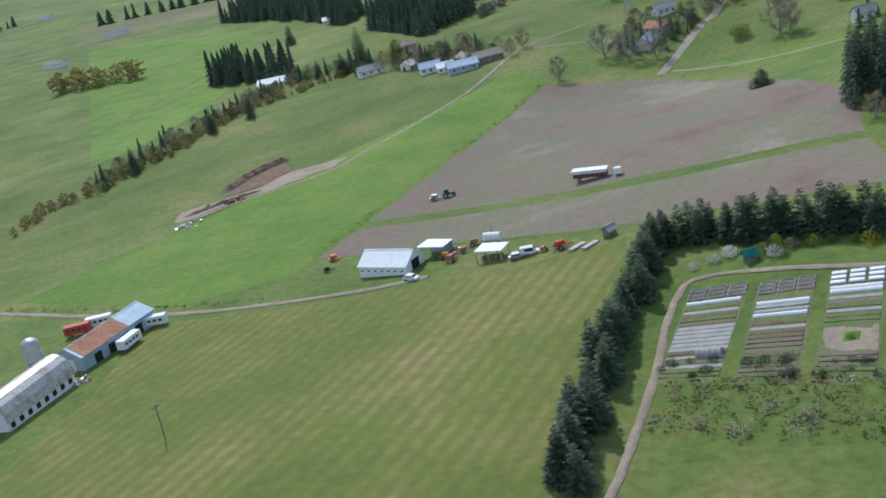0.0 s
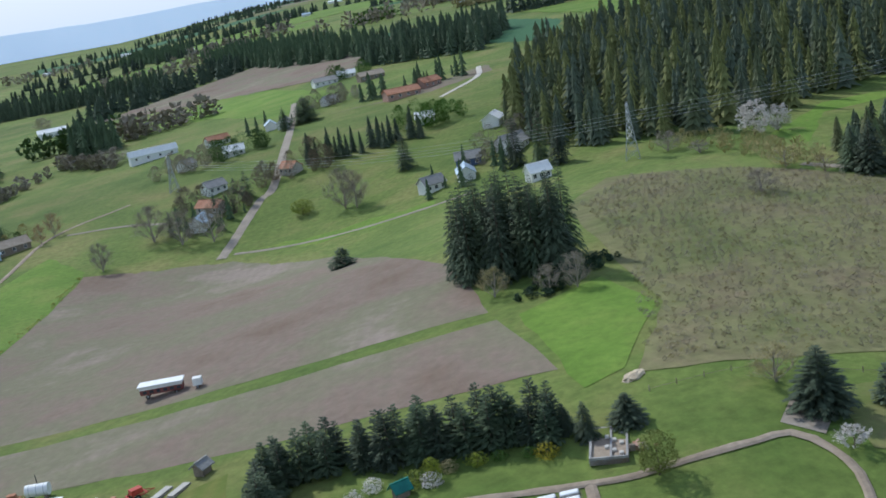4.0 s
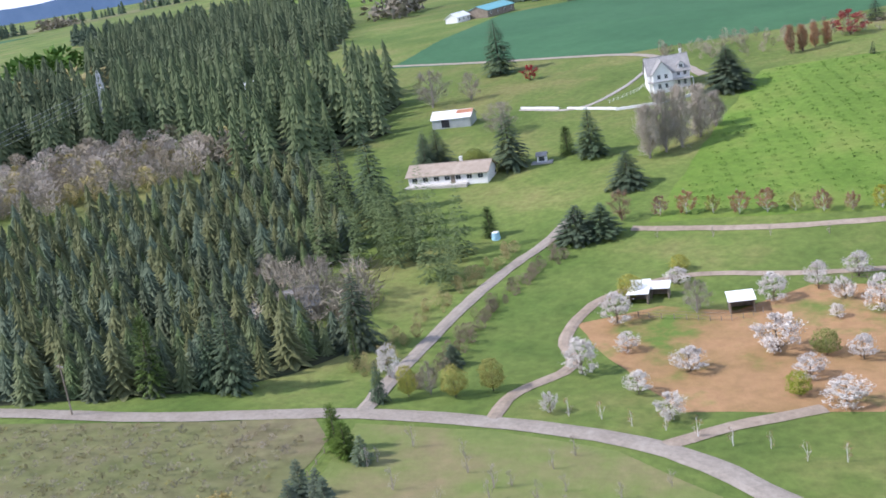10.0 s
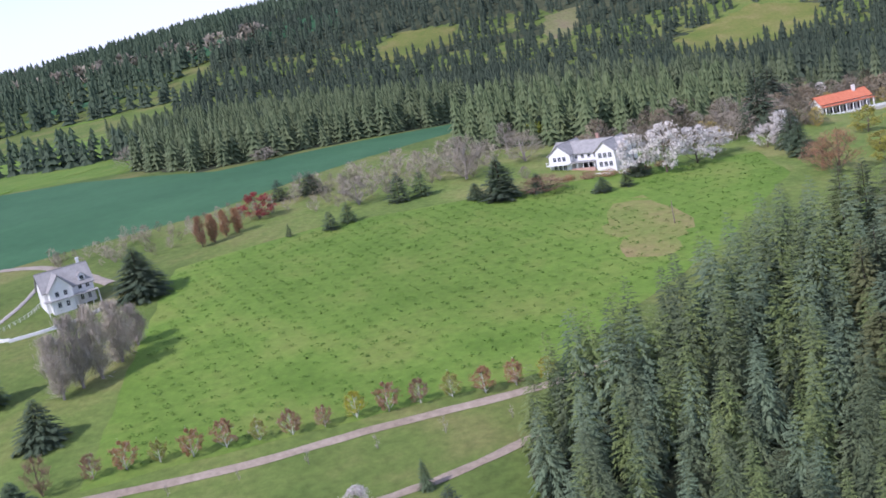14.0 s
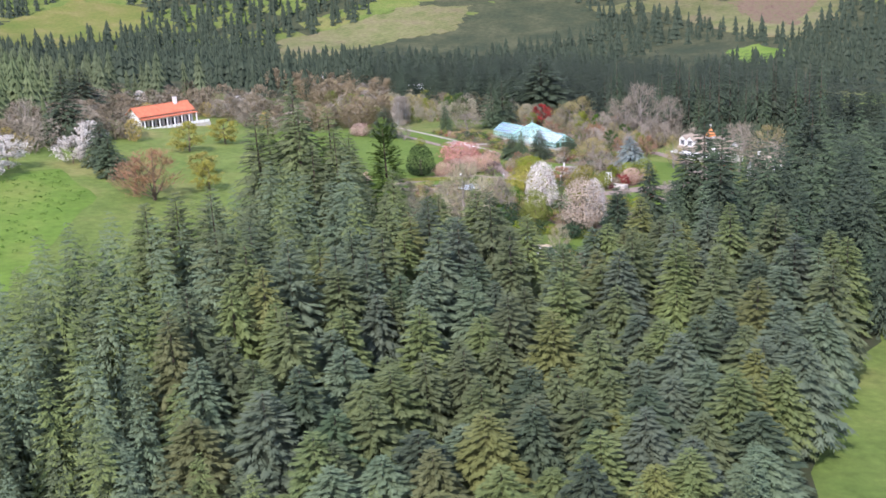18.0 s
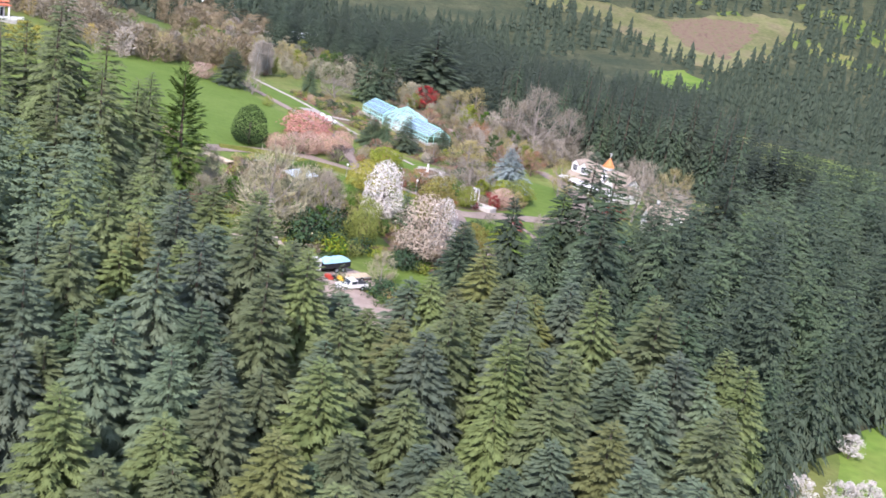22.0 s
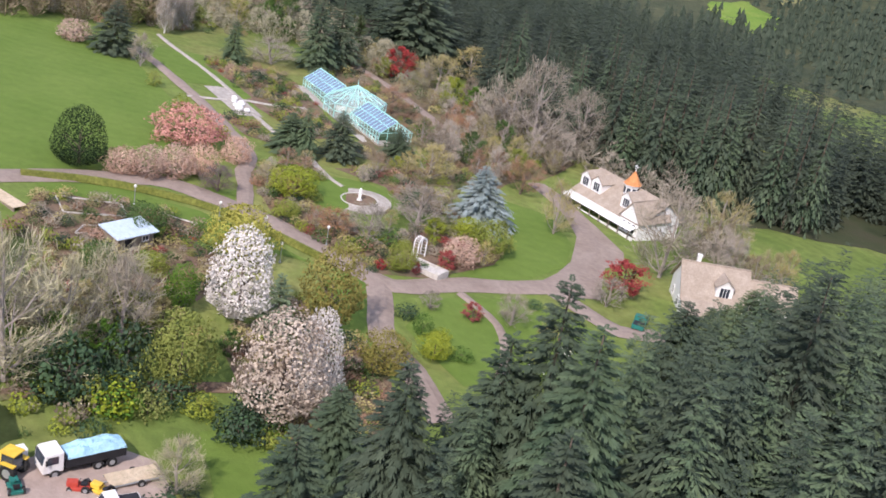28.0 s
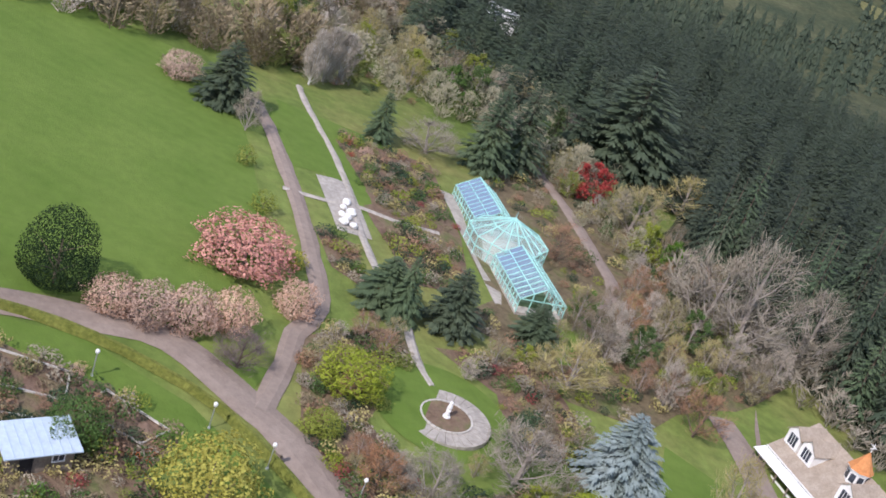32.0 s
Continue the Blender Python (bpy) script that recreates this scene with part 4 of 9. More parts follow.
FARFIR = [outline_fir(100 + k, 17, 7, 0.17 + 0.015 * k, 3) for k in range(4)]
ROWFIR = [tier_fir(115 + k, 8 + k, 9, 0.2 + 0.035 * k) for k in range(5)]
FARBARE = [outline_bush(120 + k, 90, 0.42, 0.016, 0.15) for k in range(3)]
FARLEAF = [outline_bush(130 + k, 90, 0.46, 0.07, 0.1) for k in range(3)]
FARLEAST = [tier_fir(170 + k, 4, 5, 0.16 + 0.02 * k) for k in range(4)]
FARTINY = [tier_fir(160 + k, 5, 6, 0.17) for k in range(4)]
FARSOME = [tier_fir(165 + k, 8, 7, 0.17 + 0.02 * k) for k in range(4)]
FARTHIN = [outline_bush(155 + k, 34, 0.46, 0.09, 0.1) for k in range(3)]
AIRY = [outline_bush(158 + k, 420, 0.44, 0.013, 0.06, 0.045) for k in range(3)]
TUFT = [outline_bush(140 + k, 14, 0.7, 0.16, 0.0) for k in range(3)]
ORCHARDBUSH = [outline_bush(145 + k, 46, 0.6, 0.035, 0.05, 0.13) for k in range(4)]
STICK = [outline_bush(150 + k, 26, 0.5, 0.02, 0.1) for k in range(3)]

# ---- woods ----
NEARWOOD = [(200, 118), (225, 110), (247, 111), (266, 102), (277, 86), (288, 66), (300, 52), (312, 32), (326, 0), (342, -30), (336, -46), (316, -42), (296, -42), (276, -46), (276, -62), (286, -70), (290, -80), (296, -98), (300, -125), (298, -146), (294, -175), (288, -202), (270, -196), (248, -150), (234, -116), (232, -88), (225, -60), (212, -28), (196, 4), (182, 60), (192, 105)]
spots = scatter(NEARWOOD, 6.9, 5, 0.42)
patch("wood_floor", NEARWOOD, DARKGAPFLOOR, "needle-covered wood floor with dark gap shade painted in", "ground", off=0.1, rough_edge=1.5)
spots.sort(key=lambda p: (p[0] - 242) ** 2 + (p[1] + 10) ** 2 * 0.5)


def off_line(line, x, y):
    """Distance from a point of the plan to a broken line."""
    best = 1e9
    for (ax, ay), (bx, by) in zip(line, line[1:]):
        f = max(0.0, min(1.0, ((x - ax) * (bx - ax) + (y - ay) * (by - ay)) / ((bx - ax) ** 2 + (by - ay) ** 2)))
        best = min(best, math.hypot(x - ax - f * (bx - ax), y - ay - f * (by - ay)))
    return best


CANOPY = (
    (15, 15, 15, 15, 15, 15, 15, 15, 15, 15, 15, 15, 15, 15),
    (17, 16, 16, 16, 16, 16, 15, 15, 15, 15, 15, 15, 15, 15),
    (22, 23, 23, 23, 23, 22, 20, 18, 16, 15, 15, 15, 15, 15),
    (27, 29, 29, 29, 29, 28, 24, 21, 20, 20, 20, 20, 20, 18),
    (28, 31, 29, 30, 31, 27, 19, 13, 24, 26, 26, 25, 22, 20),
    (24, 15, 18, 9, 5, 4, 2, 11, 28, 25, 24, 21, 18, 18),
    (7, 7, 0, 0, 0, 0, 0, 12, 26, 18, 15, 14, 0, 0),
    (0, 0, 0, 0, 0, 0, 0, 18, 10, 9, 2, 0, 0, 0),
)
YARDDRIVE = [(274, -42), (284, -50)]


def tallest(x, y):
    """How high the firs grow: lower on the western slope, and young beside the garden and the yard."""
    u, v = min(max((x - 180) / 24, 0), 6.999), min(max((y + 206) / 24, 0), 12.999)
    i, j = int(u), int(v)
    a, b = u - i, v - j
    return (CANOPY[i][j] * (1 - a) + CANOPY[i + 1][j] * a) * (1 - b) + (CANOPY[i][j + 1] * (1 - a) + CANOPY[i + 1][j + 1] * a) * b


OLDFIRS = ((286.3, -31.4, 21, 10), (304.5, 19.6, 23.6, 9), (297, 28.9, 25, 9), (286, 23, 29, 10), (257, -81.6, 18.3, 9), (223, -47, 19.5, 9), (249.4, 13.8, 18.5, 9), (230, -0.3, 17, 9), (232.4, 18.4, 15, 8), (306, -34.5, 14.2, 8), (269, -18.4, 26, 11), (283, -67, 17.3, 8), (294, -80, 12, 7), (272, -86, 30, 11), (266.7, -78, 25.6, 10), (249.9, -69, 20.5, 9), (278.6, -89.6, 30, 11), (294, -132, 15, 8), (271.7, -120, 31, 11), (281, -86.5, 23.9, 10), (283.6, -78.6, 21, 9), (297, -31, 18, 9), (290, -33.5, 17, 9), (284, -36, 15, 8), (279, -31, 17, 9), (303, -25, 22, 9), (265, -23, 22, 9), (274.5, -27, 18.5, 8), (270, -27, 20, 9), (259, -13, 23, 9))
spots = [p for p in spots if tallest(*p) > 6.5 and off_line(YARDDRIVE, *p) > 4 and all(math.hypot(p[0] - q[0], p[1] - q[1]) > 5.5 for q in OLDFIRS)]
for x, y, h, w in OLDFIRS:
    # South of y -65 the needle colour carries cloud shade.
    plant("fir_tree", WOODFIRS, x, y, h, SHADEDFIR if y < -65 else FIR, "tall old green fir above the dense wood", group="firs of the near wood", width=w)
for x, y in spots[:165]:
    tint = PICK.random()
    # Northern firs take a darker needle copy; southern ones carry painted cloud shade.
    shade = SHADEDFIR if y < -70 else (FIRMID if y > 34 else FIR)
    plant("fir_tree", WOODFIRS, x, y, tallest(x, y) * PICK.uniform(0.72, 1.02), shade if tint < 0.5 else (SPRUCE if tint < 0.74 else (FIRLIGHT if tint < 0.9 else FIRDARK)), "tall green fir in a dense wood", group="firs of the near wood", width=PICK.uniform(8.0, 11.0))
OUTER = [(np.array(v) / 24.0, f) for pair, (v, f) in LITEFIRS]
for k in range(3):
    north = [p for p in spots[165 + k::3] if p[1] > -70]
    south = [p for p in spots[165 + k::3] if p[1] <= -70]
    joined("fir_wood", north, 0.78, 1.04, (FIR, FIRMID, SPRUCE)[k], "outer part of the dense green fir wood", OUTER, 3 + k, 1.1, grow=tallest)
    # Southern firs: cloud shade is put into the needle colour.
    joined("fir_wood", south, 0.8, 1.06, (SHADEDFIR, SHADEDFIR, FIRDARK)[k], "southern part of the dense fir wood with cloud shade painted in", OUTER, 13 + k, 1.0, grow=tallest)
for x, y, h, w in ((340, -28, 31, 14), (346, -33, 33, 14), (336, -35, 28, 13), (333, -24, 29, 13), (343, -21, 27, 12), (350, -28, 26, 12), (327, -30, 25, 12), (322, -20, 24, 12), (352, -50, 17, 9), (362, -58, 16, 9)):
    plant("fir_tree", FIRS, x, y, h, FIR, "tallest old fir at the wood's edge", group="firs of the near wood", width=w)
for x, y, h, w in ((302, -150, 8, 5), (303, -156, 7, 5), (298, -158, 11, 7), (297, -151, 13, 8), (294, -163, 14, 8)):
    plant("fir_tree", WOODFIRS, x, y, h, FIRMID, "dark green fir in front of the cottage", group="firs of the near wood", width=w)
CLUMP = [(28, 292), (32, 280), (40, 273), (50, 271), (54, 280), (46, 296), (34, 300)]
for x, y in scatter(CLUMP, 4.0, 6):
    plant("fir_tree", FIRS, x, y, PICK.uniform(17, 22), FIRDARK, "dark tall fir in a clump on the field corner", group="firs of the field clump", wide=0.85)
PLANTATION = [(137, 318), (150, 292), (166, 262), (177, 240), (190, 228), (206, 222), (212, 236), (232, 262), (262, 250), (285, 272), (325, 290), (315, 318), (288, 334), (268, 352), (229, 354), (194, 366), (150, 344)]
rows = scatter(PLANTATION, 4.3, 7, 0.45)
for k, shade in enumerate((FIR, SPRUCE, FIRLIGHT, FIRMID, FIRMID)):
    joined("plantation", rows[k::5], 5 + k % 3, 10 + 2 * (k % 3), shade, "dense dark green plantation beside the lane", ROWFIR, 4 + k, 1.0)
EASTSIDE = [(236, 262), (248, 258), (254, 236), (232, 218), (240, 214), (258, 219), (284, 242), (296, 262), (312, 284), (290, 275), (262, 250)]
joined("fir_wood", scatter(EASTSIDE, 6.0, 14), 8, 19, FIRMID, "tall dark firs between lane and hillside", FARFIR, 15, 1.0)
joined("house_thicket", scatter([(205, 236), (214, 256), (232, 258), (244, 250), (240, 232), (224, 226), (210, 230)], 5.5, 16), 4, 9, TWIG, "bare grey trees round the low house", FARBARE, 17)
patch("wood_floor", PLANTATION, DARKGAPFLOOR, "dark floor under the plantation", "ground", off=0.1)
ALDERS = [(210, 389), (237, 383), (275, 372), (290, 352), (319, 340), (345, 322), (358, 345), (341, 392), (291, 402), (257, 417), (213, 402)]
band = scatter(ALDERS, 5.5, 9)
joined("alder_thicket", band[::2], 6, 11, TWIGPALE, "pale bare alders beyond the plantation", AIRY, 10)
joined("alder_thicket", band[1::4], 6, 11, TWIG, "grey bare alders beyond the plantation", AIRY, 11)
joined("alder_thicket", band[3::4], 5, 9, GOLDTWIG, "golden budding alders beyond the plantation", AIRY, 12)
patch("field", [(146, 352), (173, 391), (205, 396), (202, 404), (180, 404), (146, 374)], BRIGHT, "bright green strip behind the plantation", seed=16)
joined("alder_thicket", scatter([(105, 388), (125, 374), (121, 345), (132, 316), (140, 320), (140, 360), (128, 385)], 5.0, 12), 3, 6, GOLDTWIG, "budding scrub along the power line", FARBARE, 13)
BIGWOOD = [(98, 425), (125, 395), (150, 398), (200, 418), (262, 430), (330, 440), (420, 560), (380, 700), (220, 690), (130, 600), (90, 480)]
big = scatter(BIGWOOD, 7.5, 8)
for k, shade in enumerate((FIR, FIRLIGHT, SPRUCE)):
    joined("far_wood", big[k::3], 12, 25, shade, "dark fir wood beyond the power line", FARSOME, 5 + k)
EASTWOODS = (
    [(318, 305), (345, 300), (367, 287), (385, 300), (398, 298), (375, 346), (370, 372), (345, 345), (330, 322)],
    [(440, 425), (470, 400), (560, 400), (720, 470), (900, 640), (800, 720), (560, 560), (450, 470)],
    [(335, 422), (378, 373), (420, 440), (480, 520), (440, 560)],
    [(340, 407), (370, 372), (375, 346), (398, 298), (425, 310), (470, 400), (450, 450)],
    [(345, 400), (360, 420), (330, 440), (300, 430)],
    [(652, 48), (760, 20), (900, 140), (980, 260), (860, 215), (764, 200), (690, 212), (610, 172)],
    [(470, -30), (540, -60), (640, 0), (640, 40), (520, 70), (490, 20)],
    [(520, -110), (620, -90), (760, -60), (700, 20), (560, -40)],
    [(376, -204), (398, -194), (430, -218), (462, -222), (500, -200), (500, -262), (440, -290), (330, -275), (318, -240), (338, -212), (358, -200)],
    [(330, -275), (440, -290), (500, -262), (520, -195), (620, -260), (640, -420), (500, -430), (400, -340)],
    [(440, -205), (456, -188), (520, -176), (560, -200), (480, -232)],
)
for k, poly in enumerate(EASTWOODS):
    trees = scatter(poly, 7.8 if k == 8 else (12 if k == 1 else 8), 20 + k, 0.8)
    if k == 8:
        trees.sort(key=lambda p: (p[0] - 365) ** 2 + (p[1] + 190) ** 2)
        for x, y in trees[:45]:
            plant("fir_tree", BACKFIRS, x, y, PICK.uniform(15, 30), SHADEDFIR if PICK.random() < 0.75 else FIRDARK, "dark fir in the wood behind the garden", group="firs behind the garden", wide=PICK.uniform(0.65, 0.95))
        trees = trees[45:]
    # Woods behind the garden use the cloud-darkened needles too.
    joined("far_wood", trees, 13, 23, SHADEDFIR if k > 7 else FIRMID, "dark fir wood", FARFIR if k > 7 else FARSOME, 30 + k, 1.1)
    patch("wood_floor", poly, DARKGAPFLOOR, "dark floor of the fir wood", "ground", off=0.15, rough_edge=3.0, step=20.0)
CLEARINGS = (
    [(775, -306), (944, -416), (941, -548), (898, -592), (859, -533), (878, -488), (876, -437), (748, -314)],
    [(815, -648), (796, -669), (771, -709), (727, -722), (693, -821), (660, -838), (640, -764), (620, -716), (612, -645), (675, -650), (750, -672), (784, -643)],
    [(629, -592), (623, -623), (590, -608), (549, -540), (599, -558)],
    [(835, -786), (809, -818), (776, -794), (803, -773)],
    [(1073, -226), (1127, -328), (1080, -372), (1024, -345), (984, -259), (951, -197)], [(1226, 28), (1295, -12), (1275, -74), (1215, -58), (1168, 10)], [(1237, -155), (1242, -199), (1142, -154), (1139, -128)])
HILLSIDE = [(540, -170), (640, -150), (660, -40), (700, 20), (780, 10), (980, 240), (1200, 200), (1600, 150), (1900, -300), (1700, -1000), (1100, -1300), (500, -1250), (300, -800), (330, -420), (470, -440), (640, -430), (640, -290), (560, -215)]
patch("wood_floor", HILLSIDE, SCRUBFLOOR, "olive scrubby hillside between the woods", "ground", off=0.3, rough_edge=6.0)
for k, poly in enumerate(CLEARINGS):
    patch("clearing", poly, (OLIVE, OLIVE, BRIGHT, HAY, HAY, HAY, OLIVE)[k], "open clearing on the wooded hill", "field", off=1.0, rough_edge=4.0)
patch("clearing", [(721, -721), (711, -767), (678, -799), (653, -748), (631, -688), (667, -681)], GARDENSOIL, "brown bare field on the wooded hill", "field", off=1.6, rough_edge=3.0)
# Hillside trees: needle colour darkened as if under cloud.
joined("hill_wood", [p for p in scatter(HILLSIDE, 11.5, 42, 0.7) if not any(inside(q, *p) for q in CLEARINGS) and noise.noise(Vector((p[0] * 0.006, p[1] * 0.006, 1.5))) > -0.4], 9, 19, SHADEDFIR, "dark wooded hillside with cloud shade painted in", FARLEAST, 43, 1.1)
joined("hill_wood", scatter([(1150, 430), (1900, 700), (2400, 100), (1900, -200), (1500, 180), (1220, 230), (1220, 320)], 20, 44), 18, 30, SHADEDFIR, "dark distant woods", FARLEAST, 45, 1.2)
NORTHWOODS = ([(-234, 778), (-169, 666), (-150, 720), (-165, 847), (-230, 900)], [(-112, 813), (-80, 786), (-85, 840), (-115, 860)], [(-415, 1604), (-293, 1449), (-61, 1234), (-70, 1310), (-290, 1540), (-400, 1700)],
              [(14, 534), (68, 516), (70, 527), (17, 546)], [(-30, 1432), (49, 1060), (99, 963), (120, 1010), (30, 1450)], [(86, 867), (151, 770), (210, 900), (120, 970)], [(-480, 1092), (-360, 989), (-276, 843), (-270, 900), (-350, 1060), (-470, 1160)],
              [(-171, 2132), (-94, 1912), (-40, 1980), (-120, 2200)], [(-330, 690), (-250, 630), (-240, 650), (-320, 720)])
for k, poly in enumerate(NORTHWOODS):
    joined("far_wood", scatter(poly, 5.5 if k in (0, 1, 3) else 9, 50 + k), 15 if k != 3 else 9, 25 if k != 3 else 14, FIRDARK, "dark far stand of firs", FARSOME, 60 + k)
rnd = random.Random(77)
for k in range(74):
    h, d = (radians(rnd.uniform(-44, 40)), rnd.uniform(1000, 4200)) if k < 44 else (radians(rnd.uniform(28, 84)), rnd.uniform(760, 3600))
    x, y = d * math.sin(h), d * math.cos(h)
    s = 0.6 + d / 2200
    l, w, a = rnd.uniform(50, 170) * s, rnd.uniform(14, 50) * s, rnd.uniform(-0.5, 0.5) + 1.2 - (0.9 if k >= 44 else 0)
    ux, uy = math.sin(a) * l, math.cos(a) * l
    px, py = -math.cos(a) * w, math.sin(a) * w
    poly = [(x - ux, y - uy), (x + ux, y + uy), (x + ux + px, y + uy + py), (x - ux + px, y - uy + py)]
    dark = k % 4 != 0
    joined("hedgerow", scatter(poly, 9.5 + d / 260, 200 + k), 11, 21, SHADEDFIR if dark else TWIG, "far belt of valley trees", FARLEAST if dark else FARTHIN, 240 + k, 1.7 if dark else 1.0)
    if k % 2:
        w = rnd.uniform(60, 240) * s
        px, py = math.cos(a) * w, -math.sin(a) * w
        patch("field", [(x - ux, y - uy), (x + ux * 1.3, y + uy * 1.3), (x + ux + px, y + uy + py), (x - ux + px, y - uy + py)], (BRIGHT, HAY, TEAL, OLIVE, PLOUGH, BRIGHT, TEAL)[k % 7], "far valley field", seed=300 + k, rough_edge=3.0, step=20.0, off=0.5)
for k in range(26):
    h, d = radians(rnd.uniform(-42, 84)), rnd.uniform(620, 2600)
    x, y = d * math.sin(h), d * math.cos(h)
    joined("hedgerow", scatter([(x - 30, y - 14), (x + 34, y - 6), (x + 26, y + 16), (x - 36, y + 10)], 9, 500 + k), 6, 16, (FIRDARK, TWIG, GREENLEAF, GOLDTWIG)[k % 4], "loose far group of trees", FARTINY if k % 4 == 0 else FARTHIN, 540 + k, 1.2)
joined("hedgerow", scatter([(-262, 360), (-262, 390), (-252, 424), (-241, 470), (-240, 540), (-190, 590), (-194, 596), (-248, 545), (-250, 470), (-262, 424), (-272, 390)], 5, 70), 2, 5, GOLDTWIG, "scrubby hedge along the valley edge", FARLEAF, 71)
joined("hedgerow", scatter([(-138, 664), (-112, 758), (-89, 713), (-65, 677), (-70, 700), (-110, 775), (-145, 670)], 7, 72), 5, 9, TWIG, "bare hedge trees by the pasture", FARLEAF, 73)
for x, y in ((-28, 140), (-28, 145), (-27.5, 150), (-27, 156), (-26.5, 161), (-26, 166), (-25, 171), (-24, 176), (-23, 181), (-22.5, 186), (-22, 191), (-21, 197), (-20, 203), (-19, 208), (-18, 213), (-17, 218), (-15, 222), (-11, 221), (-7, 219), (-3, 216.5), (1, 214), (5, 212), (9, 210), (13, 208), (17, 206), (20, 204.5), (23, 203)):
    for k in range(3):
        plant("hedge_fir", SMALLFIRS, x + PICK.uniform(-2.0, 2.0), y + PICK.uniform(-2.4, 2.4), PICK.uniform(6, 9.5), FIRDARK, "dark conifer in the windbreak round the plots", group="windbreak conifers", wide=1.25)


# ---- building pieces ----
def box(bm, x0, x1, y0, y1, z0, z1):
    vs = [bm.verts.new(p) for p in ((x0, y0, z0), (x1, y0, z0), (x1, y1, z0), (x0, y1, z0), (x0, y0, z1), (x1, y0, z1), (x1, y1, z1), (x0, y1, z1))]
    for q in ((3, 2, 1, 0), (4, 5, 6, 7), (0, 1, 5, 4), (1, 2, 6, 5), (2, 3, 7, 6), (3, 0, 4, 7)):
        bm.faces.new([vs[i] for i in q])


def boxes(*rows):
    bm = bmesh.new()
    for r in rows:
        box(bm, *r)
    return bm


def soft_box(x0, x1, y0, y1, z0, z1, r=0.1, seg=2):
    bm = boxes((x0, x1, y0, y1, z0, z1))
    bmesh.ops.bevel(bm, geom=list(bm.edges), offset=r, segments=seg, affect="EDGES", profile=0.7)
    return bm


def rod(bm, a, b, r, sides=8, r2=None):
    v, f = [], []
    tube(v, f, Vector(a), Vector(b), r, r if r2 is None else r2, sides)
    vs = [bm.verts.new(p) for p in v]
    for q in f:
        bm.faces.new([vs[i] for i in q])
    bm.faces.new(vs[:sides][::-1])
    bm.faces.new(vs[sides:])


def rods(rows, r, sides=6):
    bm = bmesh.new()
    for a, b in rows:
        rod(bm, a, b, r, sides)
    return bm


def slab(bm, pts, thick):
    """A plate of the given corners, thickened downwards."""
    top = [bm.verts.new(p) for p in pts]
    low = [bm.verts.new((p[0], p[1], p[2] - thick)) for p in pts]
    bm.faces.new(top)
    bm.faces.new(low[::-1])
    n = len(pts)
    for i in range(n):
        bm.faces.new([top[(i + 1) % n], top[i], low[i], low[(i + 1) % n]])


def roof_slope(parent, x0, x1, ya, za, yb, zb, material, label="", thick=0.2, name="roof"):
    """One pitch from the ridge line (ya, za) to the eave (yb, zb)."""
    bm = bmesh.new()
    pts = [(x0, ya, za), (x1, ya, za), (x1, yb, zb), (x0, yb, zb)]
    slab(bm, pts if yb < ya else pts[::-1], thick)
    return part(name, bm, material, parent, label)


def gabled(house, length, depth, eave, ridge, wall_mat, roof_mat, over=0.5, dx=0.0, dy=0.0, foot=-2.0, turn=0.0):
    """Walls with gables and two roof slopes; the ridge runs along x, or along y when turned."""
    l, d = length / 2, depth / 2
    spin = pose(dx, dy, 0, 0, 0, turn)
    bm = bmesh.new()
    vs = [bm.verts.new(p) for p in ((-l, -d, foot), (l, -d, foot), (l, d, foot), (-l, d, foot), (-l, -d, eave), (l, -d, eave), (l, d, eave), (-l, d, eave), (-l, 0, ridge), (l, 0, ridge))]
    for q in ((0, 1, 5, 4), (2, 3, 7, 6), (1, 2, 6, 9, 5), (3, 0, 4, 8, 7), (4, 5, 9, 8), (6, 7, 8, 9), (3, 2, 1, 0)):
        bm.faces.new([vs[i] for i in q])
    w = part("wall", bm, wall_mat, house)
    w.matrix_basis = spin
    k = (ridge - eave) / d
    for s in (1, -1):
        r = roof_slope(house, -l - over, l + over, 0, ridge + 0.2, -s * (d + over), eave - k * over + 0.2, roof_mat)
        r.matrix_basis = spin
    cap = part("ridge_cap", boxes((-l - over, l + over, -0.16, 0.16, ridge + 0.12, ridge + 0.28)), roof_mat, house)
    cap.matrix_basis = spin
    return w


def window(house, x, y, z, w, h, turn=0.0, name="window", bars=1):
    """A window with a frame proud of the wall and a dark pane; it faces -y when turn is 0."""
    t = 0.1
    rows = [(-w / 2 - t, w / 2 + t, -0.08, 0.02, h / 2, h / 2 + t), (-w / 2 - t, w / 2 + t, -0.12, 0.02, -h / 2 - t, -h / 2), (-w / 2 - t, -w / 2, -0.08, 0.02, -h / 2, h / 2), (w / 2, w / 2 + t, -0.08, 0.02, -h / 2, h / 2)]
    for k in range(bars):
        c = -w / 2 + w * (k + 1) / (bars + 1)
        rows.append((c - 0.03, c + 0.03, -0.06, 0.02, -h / 2, h / 2))
    o = part(name, boxes(*rows), WHITE, house)
    o.matrix_basis = pose(x, y, z, 0, 0, turn)
    part("pane", boxes((-w / 2, w / 2, -0.03, 0.02, -h / 2, h / 2)), WINDOW, o, "dark reflecting glass")
    return o


